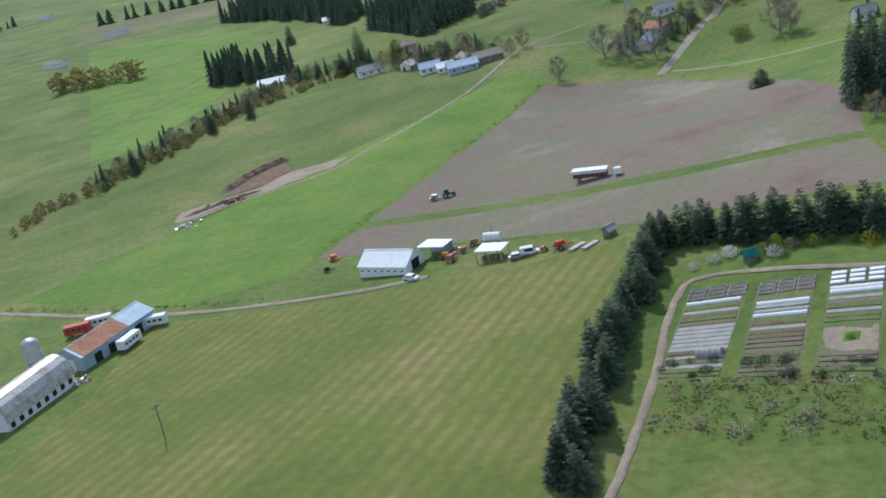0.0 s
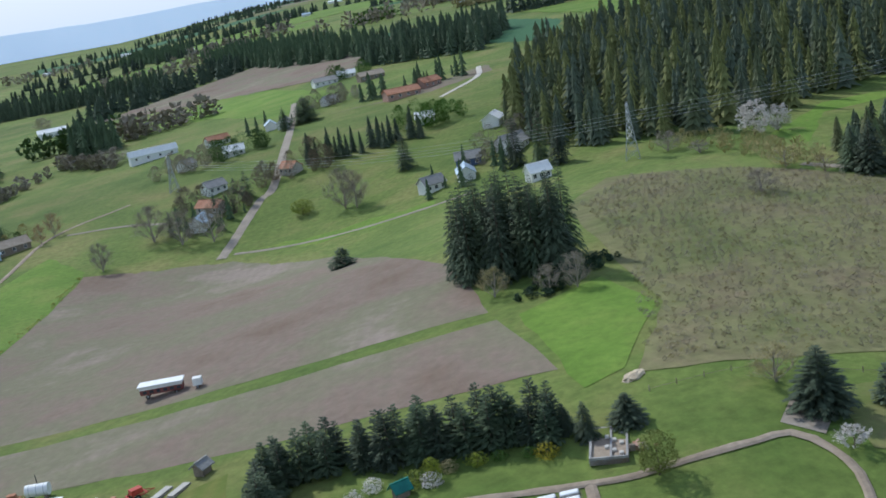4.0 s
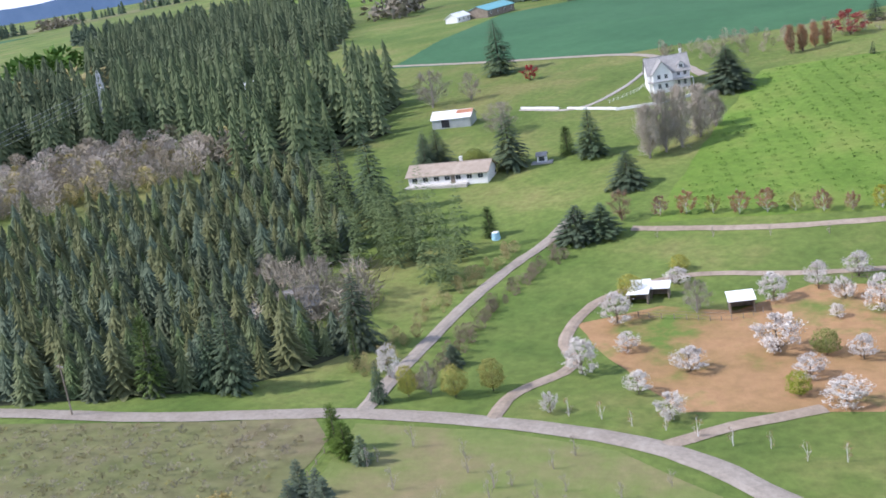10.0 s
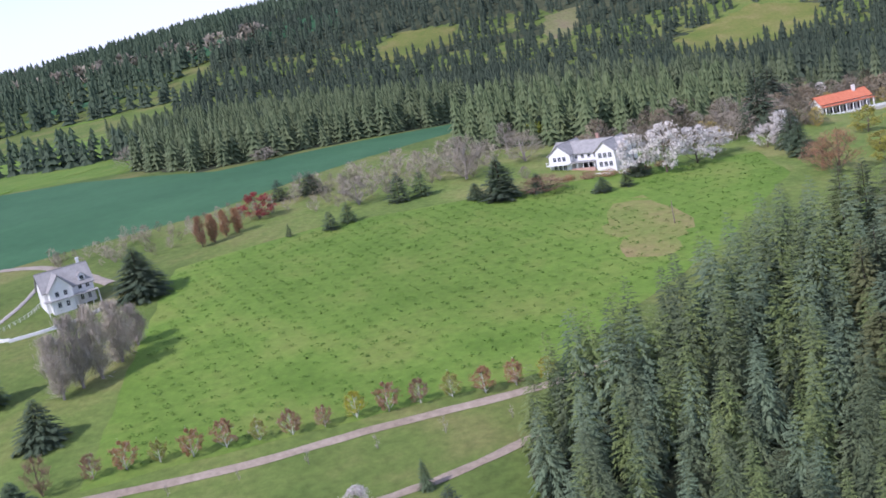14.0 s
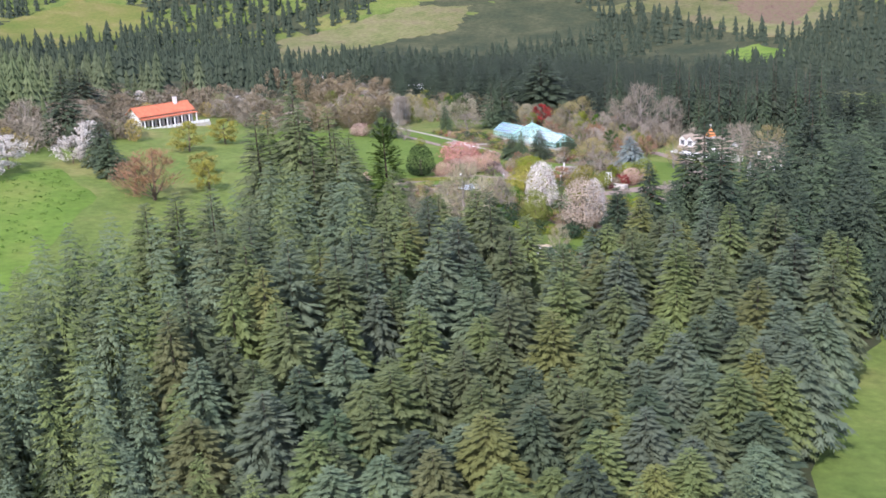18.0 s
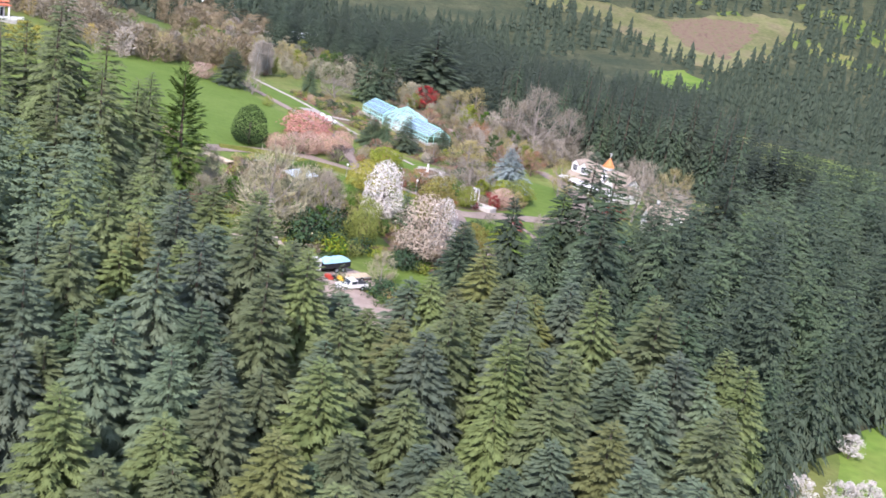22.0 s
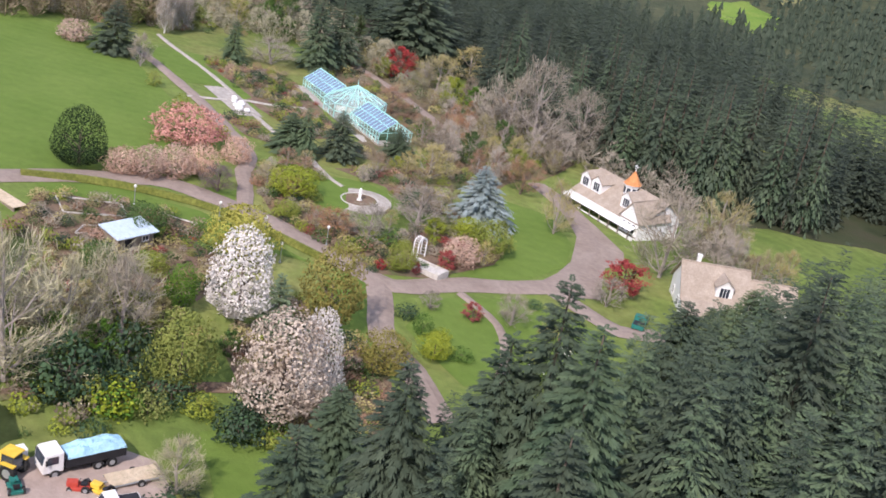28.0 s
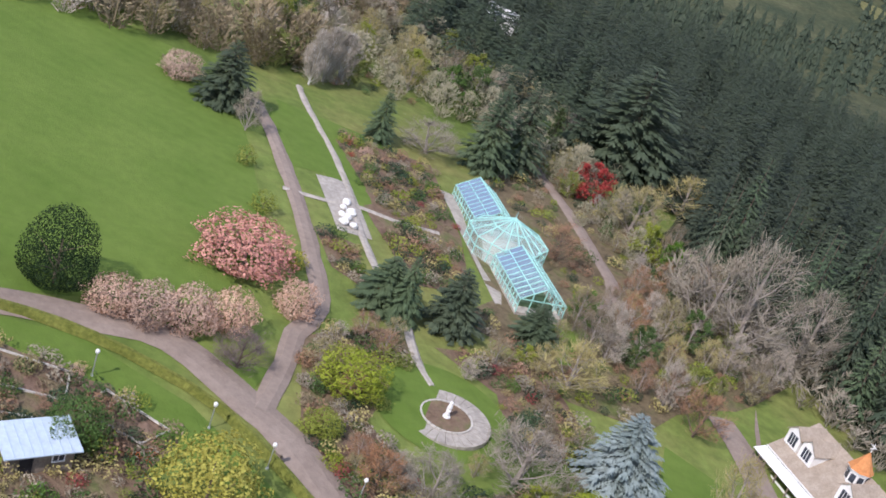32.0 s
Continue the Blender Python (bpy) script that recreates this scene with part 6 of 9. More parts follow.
for x, y, h, w in ((320.4, -58.8, 16.9, 12.1), (327.1, -73.7, 11, 9.5), (299.1, -66.4, 6.3, 5), (324, -66, 12, 9)):
    plant("budding_tree", BARE, x, y, h, BUDTWIG, "tall pale olive budding tree above the yard", "tree", bark=PALEBARK, width=w)


for x, y, h, w in ((128.2, 203.1, 7.5, 8.5), (124.5, 203.5, 6, 6)):
    plant("golden_tree", LEAFY, x, y, h, GOLDLEAF, "golden budding tree at the meadow fence", "tree", bark=BARK, width=w)

# ---- rows, thickets and small plants ----
for x, y, h in ((73, 195, 4.6), (76, 193, 5), (80, 190, 5), (84, 187, 5.2), (88, 195, 5), (94, 196, 5), (92, 189, 4.8), (97, 190, 4.6), (72, 188, 5.2), (75, 185, 5), (85, 183, 5), (92, 179, 4.8), (109, 197, 4.2), (107, 192, 4.4), (101, 186, 4.4), (104, 190, 4.5), (118, 195, 4), (140, 200, 4.2), (146, 202, 4.2), (144, 198, 4.4), (142, 196, 4.2), (103, 177, 4), (107, 179.5, 4), (111, 182, 4), (116, 186, 4), (158, 199, 3.6), (95, 184, 4.6), (93, 176, 4.2), (79, 180, 5), (68, 190, 4.8)):
    plant("young_spruce", SMALLFIRS, x, y, h * 1.25, SPRUCE, "young blue-green spruce at the meadow edge", group="young spruces", wide=1.3)
for k in range(46):
    x, y = PICK.uniform(115, 168), PICK.uniform(152, 198)
    if inside([(112, 184), (130, 197), (168, 202), (170, 170), (160, 153), (140, 153), (120, 166)], x, y):
        plant("sapling", SAPLING, x, y, PICK.uniform(2.6, 4.2), TWIGPALE, "slender pale sapling in the meadow", group="meadow saplings", bark=PALEBARK)
for k in range(15):
    y = 182 - k * 6
    foliage, text = ((RUSSET, "russet"), (RUSSET, "orange-budded"), (YELLOW, "yellow-leaved"))[(k * 7) % 3]
    plant("street_tree", BLOOM, 284 + PICK.uniform(-0.6, 0.6) - (0 if k < 12 else 1), y, PICK.uniform(4.2, 5.8), foliage, "young " + text + " tree along the orchard track", group="track-side trees", wide=0.85, bark=WHITEBARK)
    if k % 2 == 0:
        plant("sapling", SAPLING, 270, y - 2, PICK.uniform(2.6, 3.6), TWIGPALE, "slender bare sapling along the track", group="track-side saplings", bark=PALEBARK)
for k in range(9):
    plant("sapling", SAPLING, 182 + PICK.uniform(-1, 1) - k * 1.2, 176 - k * 5, PICK.uniform(2.6, 3.8), RUSSET, "slender russet sapling beside the drive", group="drive-side saplings", bark=WHITEBARK)
ORCHARD = [(44, 216), (60, 210), (100, 202), (138, 206), (163, 211), (168, 216), (155, 252), (145, 284), (131, 306), (116, 328), (90, 350), (70, 325), (61, 270)]
bushes, row = [], 0
for y in np.arange(200, 352, 3.8):
    for x in np.arange(40, 172, 1.6):
        if inside(ORCHARD, x, y) and PICK.random() < 0.88:
            bushes.append((x + PICK.uniform(-0.5, 0.5), y + PICK.uniform(-0.35, 0.35)))
joined("orchard_bushes", [p for i, p in enumerate(bushes) if i % 4], 0.8, 1.5, TWIG, "rows of small bare orchard bushes", ORCHARDBUSH, 80, 0.9, "orchard bushes")
joined("orchard_bushes", [(x + 0.6, y + 1.6) for x, y in bushes[::4]], 0.4, 0.8, ORCHARDTUFT, "rows of bleached grass about the orchard bushes", TUFT, 83, 1.2, "orchard bushes")
joined("orchard_bushes", bushes[::4], 0.6, 1.2, DRYTWIG, "dark stubs in the orchard rows", ORCHARDBUSH, 85, 1.0, "orchard bushes")
joined("orchard_weeds", scatter(ORCHARD, 3.6, 81), 0.25, 0.6, OLIVELEAF, "weedy tufts between orchard rows", TUFT, 82, 1.5, "weeds")
SLOPE = [(284, 180), (352, 175), (402, 169), (417, 126), (417, 84), (421, -8), (392, -2), (342, 40), (292, 98)]
tufts = []
for a in np.arange(-130, 130, 4.4):
    for b in np.arange(-130, 130, 4.4):
        x, y = 355 + a * math.cos(0.3) - b * math.sin(0.3), 90 + a * math.sin(0.3) + b * math.cos(0.3)
        if inside(SLOPE, x, y) and not (375 < x < 425 and abs(y - 42 - (x - 390) * 0.15) < 7):
            tufts.append((x + PICK.uniform(-0.5, 0.5), y + PICK.uniform(-0.5, 0.5)))
joined("orchard_tufts", tufts, 0.5, 0.9, TUFTGREEN, "rows of dark grassy tufts on the slope", TUFT, 84, 2.1, "grass tufts")
patch("bare_strip", [(390, 53), (392, 41), (371, 37), (349, 40), (335, 53), (339, 64), (362, 60)], FADED, "worn ochre patch on the slope", "ground", off=0.1, rough_edge=3.5)
def outline_clump(seed, leaves, size, **shape):
    """The leaves of a full crown, one metre high, for planting in masses."""
    crown = clump(seed, 1.0, 0.75, leaves, size, **shape)[1]
    co = np.empty(len(crown.vertices) * 3)
    crown.vertices.foreach_get("co", co)
    return co.reshape(-1, 3), [tuple(p.vertices) for p in crown.polygons]


def clear_of_houses(poly, gap, seed):
    return [(x, y) for x, y in scatter(poly, gap, seed) if not (455 < x < 506 and abs(y + 74) < 21) and not (412 < x < 456 and 14 < y < 62)]


joined("side_thicket", scatter([(188, 213), (230, 214), (262, 210), (264, 214), (230, 219), (190, 219)], 2.6, 90), 1.2, 3.0, GOLDTWIG, "low scrub along the side lane", AIRY, 91)
joined("side_thicket", scatter([(186, 204), (228, 207), (264, 202), (262, 197), (228, 203), (188, 201)], 2.2, 92), 1.2, 2.8, DRYTWIG, "low bare hedge along the side lane", AIRY, 93)
joined("bramble_bank", scatter([(33, 262), (42, 259), (52, 266), (60, 272), (57, 276), (48, 269), (38, 266)], 1.8, 94), 1.0, 1.8, RHODO, "bramble bank below the fir clump", FARLEAF, 95, 1.3)
joined("rough_grass", scatter([(-109, 268), (-103, 297), (-72, 466), (-74, 467), (-105, 297), (-112, 268)], 2.4, 96), 0.4, 0.9, OLIVELEAF, "rough grass bank at the field edge", TUFT, 97, 1.6)
joined("rough_grass", scatter([(-206, 271), (-160, 254), (-112, 240), (-112, 237.5), (-160, 251), (-206, 268)], 2.4, 98), 0.4, 0.8, TUFTGREEN, "rough grass along the farm track", TUFT, 99, 1.6)
joined("wheat_edge_scrub", scatter([(455, 222), (430, 205), (425, 180), (440, 160), (452, 135), (470, 150), (470, 168), (452, 205)], 6, 100), 2, 5, TWIG, "grey scrub at the wheat field's edge", FARBARE, 101)
joined("wheat_edge_scrub", scatter([(440, 130), (448, 100), (455, 70), (480, 60), (500, 60), (520, 70), (474, 140)], 7, 102), 3, 8, TWIG, "grey bare trees by the wheat", FARBARE, 103)
joined("villa_wood", clear_of_houses([(430, 70), (470, 30), (500, -20), (530, -60), (545, -110), (480, -130), (452, -110), (462, -70), (450, -20), (440, 10)], 7, 104), 4, 9, TWIG, "grey budding trees round the large houses", AIRY, 105)
joined("garden_thicket", scatter([(395, -185), (440, -210), (470, -215), (520, -190), (540, -170), (470, -150), (450, -165), (440, -190), (410, -182)], 6.5, 106), 3, 8, BUDTWIG, "pale budding thicket behind the glasshouse", AIRY, 107, 0.9)
joined("garden_thicket", scatter([(450, -90), (470, -110), (465, -150), (540, -165), (620, -200), (600, -240), (540, -215), (480, -160), (446, -140), (448, -120)], 7, 108), 5, 11, DRYTWIG, "bare brown trees beyond the lawn", AIRY, 109)
joined("garden_thicket", scatter([(362, -196), (385, -186), (400, -192), (372, -206), (350, -206), (330, -190), (326, -178), (334, -192)], 4, 110), 3, 8, TWIG, "grey thicket behind the gatehouse", FARBARE, 111)
joined("fir_wood", scatter([(340, -262), (306, -256), (286, -214), (264, -215), (262, -250), (300, -330), (350, -320)], 8, 112), 18, 25, SHADEDFIR, "dark green firs south of the gatehouse", FARFIR, 113)
kinds = ((GREENLEAF, "green"), (LIME, "lime"), (RHODO, "dark green"), (RUSSET, "russet"), (CRIMSON, "crimson"), (GOLDTWIG, "tan"), (PALEPINK, "pale pink"), (TWIG, "bare grey"))
for b, poly in enumerate(BEDS):
    for x, y in scatter(poly, 3.3 if b < 3 else 4.2, 400 + b):
        foliage, text = kinds[PICK.choice((0, 0, 1, 1, 2, 2, 3, 4, 5, 5, 6, 7, 7))]
        plant("bed_shrub", SHRUB, x, y, PICK.uniform(0.7, 2.0), foliage, text + " shrub in a garden bed", "shrub", "bed shrubs", wide=PICK.uniform(0.9, 1.3))
for x, y in scatter([(330, -60), (322, -66), (312, -78), (300, -84), (302, -78), (312, -66), (322, -58)], 3.6, 420):
    foliage, text = ((RHODO, "dark green"), (GREENLEAF, "fresh green"), (LIME, "lime-green"))[PICK.randrange(3)]
    plant("rhododendron", SHRUB, x, y, PICK.uniform(2.2, 4), foliage, text + " shrub massed above the yard", "shrub", wide=1.1)
for x, y in scatter([(336, -60), (330, -80), (318, -84), (318, -72), (328, -56)], 5.0, 421):
    foliage, text = ((LIME, "lime"), (GREENLEAF, "green"), (GOLDTWIG, "tan"))[PICK.randrange(3)]
    plant("understory_tree", LEAFY, x, y, PICK.uniform(3, 6), foliage, text + " leafing small tree in the shrubbery")
ribbon("hedge", [(368, -79), (365, -89), (360, -97), (354, -103), (346, -107), (338, -110)], 1.0, HEDGE, "low clipped olive-green hedge along the drive", "hedge", off=0.1, height=0.7)

joined("garden_thicket", scatter([(450, -90), (470, -110), (465, -150), (540, -165), (620, -200), (600, -240), (540, -215), (480, -160), (446, -140), (448, -120)], 13, 121), 4, 9, TWIGPALE, "pale budding trees beyond the lawn", AIRY, 122)
joined("garden_thicket", scatter([(450, -90), (470, -110), (465, -150), (540, -165), (620, -200), (540, -215), (480, -160), (446, -140), (448, -120)], 17, 123), 3, 8, LIME, "lime-green budding trees beyond the lawn", AIRY, 124)
joined("villa_wood", clear_of_houses([(430, 70), (470, 30), (500, -20), (530, -60), (545, -110), (480, -130), (452, -110), (462, -70), (450, -20), (440, 10)], 11, 125), 5, 12, DRYTWIG, "bare brown trees round the large houses", AIRY, 126)
joined("villa_wood", clear_of_houses([(440, 10), (500, -20), (545, -110), (480, -130), (456, -105), (462, -70), (450, -20)], 16, 127), 3, 7, GOLDLEAF, "golden-green shrubs round the villa", AIRY, 128)
patch("mulched_ground", [(378, -140), (384, -150), (398, -152), (420, -165), (440, -185), (420, -200), (396, -198), (372, -198), (366, -186), (362, -168), (358, -160), (362, -150), (372, -146)], MULCH, "brown leaf mulch under garden shrubs", "ground", off=0.06, step=5.0, rough_edge=0.8)
wild = ((BARE, DRYTWIG, "bare brown"), (BARE, GOLDTWIG, "golden budding"), (LEAFY, LIME, "lime-green"), (BARE, TWIGPALE, "pale bare"), (BARE, RUSSET, "russet budding"), (LEAFY, GREENLEAF, "green"))
for x, y in scatter([(364, -158), (374, -152), (384, -166), (394, -182), (420, -190), (432, -184), (440, -192), (418, -203), (392, -198), (370, -196), (364, -184), (361, -170)], 5.6, 430):
    shapes, foliage, text = wild[PICK.choice((0, 0, 1, 1, 2, 3, 3, 4, 5))]
    plant("shrubbery_tree", shapes, x, y, PICK.uniform(3, 8), foliage, text + " small tree in the garden shrubbery", group="shrubbery trees", bark=PALEBARK)

LOWBUSH = [outline_clump(300 + k, 150, 0.1, lumps=0.35) for k in range(4)]
WALKS = [[(440, -187), (420.7, -184.3), (406.5, -181), (392.5, -177), (384, -168)], [(375, -132), (367, -130), (362, -130)], [(446, -140), (439, -139), (415, -137), (394, -133), (386, -132)], [(404, -124), (403, -130), (403, -136), (401, -141), (400, -148)], [(380, -150.5), (415, -156.5)], [(355, -107), (363, -112), (369, -115), (375, -120), (387, -123)]]


def open_ground(x, y):
    """Away from walks, the stone ring, the arbour steps and the glasshouse."""
    if min(off_line(w, x, y) for w in WALKS) < 2.2 or math.hypot(x - 357, y + 129.4) < 9 or off_line([(337.5, -126.5), (332, -124)], x, y) < 3:
        return False
    return off_line([(380, -155), (414, -161)], x, y) > 8 and off_line([(335, -183), (355, -184)], x, y) > 9


low = [p for b, poly in enumerate(BEDS) for p in scatter(poly, 2.1, 800 + b) if open_ground(*p)]
low += [p for p in scatter([(378, -140), (384, -150), (398, -152), (420, -165), (440, -185), (420, -200), (396, -198), (372, -198), (366, -186), (362, -168), (358, -160), (362, -150), (372, -146)], 3.0, 830) if open_ground(*p)]
low += [p for p in scatter([(446, -128), (470, -112), (500, -160), (520, -178), (470, -212), (440, -200), (430, -186), (452, -178), (452, -152)], 4.6, 831)]
for k, (foliage, text) in enumerate(((TWIG, "bare grey"), (GOLDTWIG, "tan budding"), (RHODO, "dark green"), (LIME, "lime-green"), (RUSSET, "russet"), (DRYTWIG, "brown"), (GREENLEAF, "green"))):
    joined("bed_planting", low[k::7], 0.6, 1.9, foliage, text + " low planting in the garden beds", LOWBUSH, 840 + k, 1.0, "garden planting")
SHRUBBERY = [(369, -116), (374, -132), (369, -150), (352, -148), (338, -146), (333, -138), (331, -123), (335, -115), (345, -112)]
for x, y in scatter(SHRUBBERY, 6.2, 850):
    if open_ground(x, y) and math.hypot(x - 346.6, y + 147.3) > 6:
        shapes, foliage, text = wild[PICK.choice((0, 0, 1, 3, 4, 2))]
        plant("shrubbery_tree", shapes, x, y, PICK.uniform(2.4, 4.6), foliage, text + " small tree in the garden shrubbery", group="shrubbery trees", bark=PALEBARK, wide=1.25)

for x, y, h, w, foliage, text in ((322, -112, 2.2, 3.6, RHODO, "dark green"), (316, -113, 1.8, 3.0, LIME, "lime-green"), (311, -112, 2.0, 3.4, GREENLEAF, "green"), (308, -122, 1.6, 2.8, LIME, "lime-green"), (320, -134, 1.5, 2.6, RHODO, "dark green"), (313, -130, 1.8, 3.2, GOLDTWIG, "tan budding"), (308, -128, 1.4, 2.4, BLOSSOM, "white flowering")):
    plant("lawn_shrub", SHRUB, x, y, h, foliage, text + " shrub on the oval lawn", "shrub", "oval lawn shrubs", width=w)

UNDER = [(318, -44), (335, -48), (357, -57), (352, -66), (338, -68), (324, -72), (312, -66), (306, -64), (310, -58)]
low = [p for p in scatter(UNDER, 2.6, 880) if math.hypot(p[0] - 313, p[1] + 49.5) > 7]
for k, (foliage, text) in enumerate(((RHODO, "dark green"), (GREENLEAF, "fresh green"), (BUDTWIG, "pale budding"), (LIME, "lime-green"), (DRYTWIG, "brown"))):
    joined("yard_planting", low[k::5], 0.8, 2.6, foliage, text + " undergrowth above the parking yard", LOWBUSH, 890 + k, 1.0, "garden planting")
for x, y, h, w in ((338, -57, 9, 7), (346, -62, 8, 6), (330, -62, 10, 8), (332, -52, 7, 6)):
    plant("budding_tree", BARE, x, y, h, BUDTWIG, "pale olive budding tree above the yard", "tree", bark=PALEBARK, width=w)

ROUGH = [(-14, 165), (-1, 164), (19, 159), (15, 143), (-17, 150)]
joined("rough_rows", scatter(ROUGH, 2.2, 130), 0.4, 1.0, OLIVELEAF, "rough weedy rows below the plots", TUFT, 131, 1.6, "weeds")
joined("rough_rows", scatter(ROUGH, 4.4, 132), 0.7, 1.6, TWIGDARK, "dark bramble rows below the plots", TUFT, 133, 1.5, "weeds")
joined("rough_rows", scatter(ROUGH, 9, 134), 1.2, 2.4, TWIGPALE, "bleached canes below the plots", STICK, 135, 1.5, "weeds")

for x, y in scatter([(446, -128), (452, -112), (462, -108), (478, -140), (500, -160), (520, -178), (470, -212), (440, -200), (452, -178), (462, -160), (452, -152)], 7.5, 440):
    shapes, foliage, text = wild[PICK.choice((0, 0, 1, 1, 2, 3, 3, 5))]
    plant("shrubbery_tree", shapes, x, y, PICK.uniform(4, 10), foliage, text + " small tree in the garden shrubbery", group="shrubbery trees", bark=PALEBARK)
for x, y in scatter([(324, -176), (336, -190), (332, -202), (314, -194), (308, -180), (316, -176)], 5.0, 441):
    shapes, foliage, text = wild[PICK.choice((0, 1, 1, 3))]
    plant("shrubbery_tree", shapes, x, y, PICK.uniform(4, 9), foliage, text + " small tree in the garden shrubbery", group="shrubbery trees", bark=PALEBARK)
for x, y in [(215.8, -57.9), (216.2, -68.8), (219.9, -82.1)]:
    plant("fruit_tree", BLOOM, x, y, PICK.uniform(4, 5.5), BLOSSOM, "white flowering tree at the wood's edge", group="blossoming fruit trees")


# ---- farm: yard beside the ploughed field ----
h = thing("tent_barn", "long white sheeted barn with a gabled roof", "barn", at(-81.4, 246, 108))
gabled(h, 13.4, 8.6, 2.4, 4.9, SHEET, SHEET, 0.3)
door(h, 6.73, 0, 0, 3.0, 2.8, 90)
for k in range(7):
    part("vent", boxes((-6.2 + k * 1.9, -5.6 + k * 1.9, -4.36, -4.3, 1.2, 1.5)), DARK, h)
for k in range(9):
    part("roof_seam", rods([((-6.6 + k * 1.65, -4.5, 2.4), (-6.6 + k * 1.65, 0, 5.1)), ((-6.6 + k * 1.65, 0, 5.1), (-6.6 + k * 1.65, 4.5, 2.4))], 0.05, 4), WHITE, h)
a = thing("open_shed", "open-fronted shed with a pale roof beside the barn", "shed", at(-71.2, 250.5, 108))
part("roof", boxes((-3.6, 3.6, -2.6, 2.6, 2.9, 3.1)), SHEET, a)
part("back_wall", boxes((-3.4, 3.4, 2.2, 2.4, -1, 2.9)), BLUESTEEL, a)
for x in (-3.4, 0, 3.4):
    part("post", boxes((x - 0.12, x + 0.12, -2.5, -2.3, -1, 2.9)), STEEL, a)
c = thing("field_canopy", "white flat canopy roof on thin posts", "canopy", at(-55.2, 239.2, 102))
part("roof", boxes((-3.3, 3.3, -2.7, 2.7, 2.5, 2.7)), SHEET, c)
for x in (-3.1, 0, 3.1):
    for y in (-2.5, 2.5):
        part("post", boxes((x - 0.09, x + 0.09, y - 0.09, y + 0.09, -1, 2.55)), STEEL, c)
for k in range(5):
    part("crate", boxes((-2.6 + k * 1.1, -1.8 + k * 1.1, -1.0, 0.0, 0, 0.8 + 0.1 * k)), TIMBER, c)
t = thing("water_tank", "white horizontal tank on a cradle", "tank", at(-57, 250, 100))
bm = bmesh.new()
rod(bm, (-2.0, 0, 1.7), (2.0, 0, 1.7), 1.1, 18)
part("shell", bm, SHEET, t)
for x in (-1.3, 0, 1.3):
    part("band", rods([((x - 0.05, 0, 1.7), (x + 0.05, 0, 1.7))], 1.13, 18), STEEL, t)
part("cradle", boxes((-1.6, -1.2, -0.9, 0.9, -0.5, 0.9), (1.2, 1.6, -0.9, 0.9, -0.5, 0.9)), TIMBER, t)
part("flue", rods([((0, 0.4, 2.7), (0, 0.4, 4.4))], 0.08), DARK, t)
small_car("van", "white van parked in the yard", -46, 236, 80, WHITE, 4.6, True)
small_car("car", "white car parked beside the barn track", -74, 235, 110, WHITE, 3.8)
small_car("pickup", "pale old car among farm implements", -49, 235, 70, STEEL, 3.6)


def implement(name, label, x, y, heading, paint, size=1.0):
    """A tractor-drawn implement: frame, drawbar, tines and two wheels."""
    o = thing(name, label, "farm machine", at(x, y, heading) @ Matrix.Diagonal((size, size, size, 1)))
    part("frame", boxes((-1.5, 1.5, -0.9, -0.75, 0.7, 0.9), (-1.5, 1.5, 0.75, 0.9, 0.7, 0.9), (-1.5, -1.3, -0.9, 0.9, 0.7, 0.9), (1.3, 1.5, -0.9, 0.9, 0.7, 0.9)), paint, o)
    part("hopper", soft_box(-0.9, 0.9, -0.6, 0.6, 0.9, 1.8, 0.12), paint, o)
    part("drawbar", rods([((1.5, -0.6, 0.8), (3.0, 0, 0.5)), ((1.5, 0.6, 0.8), (3.0, 0, 0.5))], 0.06), paint, o)
    for s in (1, -1):
        wheel(o, -0.4, s * 1.1, 0.55)
    for k in range(5):
        part("tine", rods([((-1.4, -0.8 + k * 0.4, 0.7), (-1.7, -0.8 + k * 0.4, 0.05))], 0.04, 4), STEEL, o)
    return o


def tractor(name, label, x, y, heading, paint):
    o = thing(name, label, "tractor", at(x, y, heading))
    part("bonnet", soft_box(0.2, 2.1, -0.4, 0.4, 0.8, 1.5, 0.1), paint, o)
    part("cab", prism([(-1.2, 0.9), (0.3, 0.9), (0.2, 2.4), (-1.0, 2.4)], 0.65), WINDOW, o, "glazed cab")
    part("cab_roof", soft_box(-1.2, 0.4, -0.75, 0.75, 2.4, 2.55, 0.05), paint, o)
    part("exhaust", rods([((1.2, 0.25, 1.5), (1.2, 0.25, 2.3))], 0.06), STEEL, o)
    for s in (1, -1):
        wheel(o, -0.7, s * 0.85, 0.8, 0.45)
        wheel(o, 1.6, s * 0.75, 0.5, 0.3)
        part("fender", soft_box(-1.4, 0.0, s * 0.85 - 0.25, s * 0.85 + 0.25, 1.55, 1.65, 0.04), paint, o)
    return o


tractor("tractor", "dark green tractor standing on the field strip", -80, 306, 80, GREENPAINT)
implement("seed_drill", "dark implement hitched behind the tractor", -84, 305.5, 80, STEEL)
implement("red_baler", "red farm machine in the yard", -39, 235, 60, REDPAINT, 1.1)
for x, y, hd, p, s in ((-102, 263, 80, ORANGE, 0.9), (-66, 243, 20, RUST, 1.0), (-68, 246, 120, ORANGE, 0.9), (-64, 248, 60, RUST, 0.8), (-62, 252, 90, RUST, 0.9), (-43, 236, 200, RUST, 0.7)):
    implement("implement", "rusty orange farm implement on the grass", x, y, hd, p, s)
implement("dark_roller", "dark farm roller on the grass", -101, 254, 70, RUBBER, 0.7)
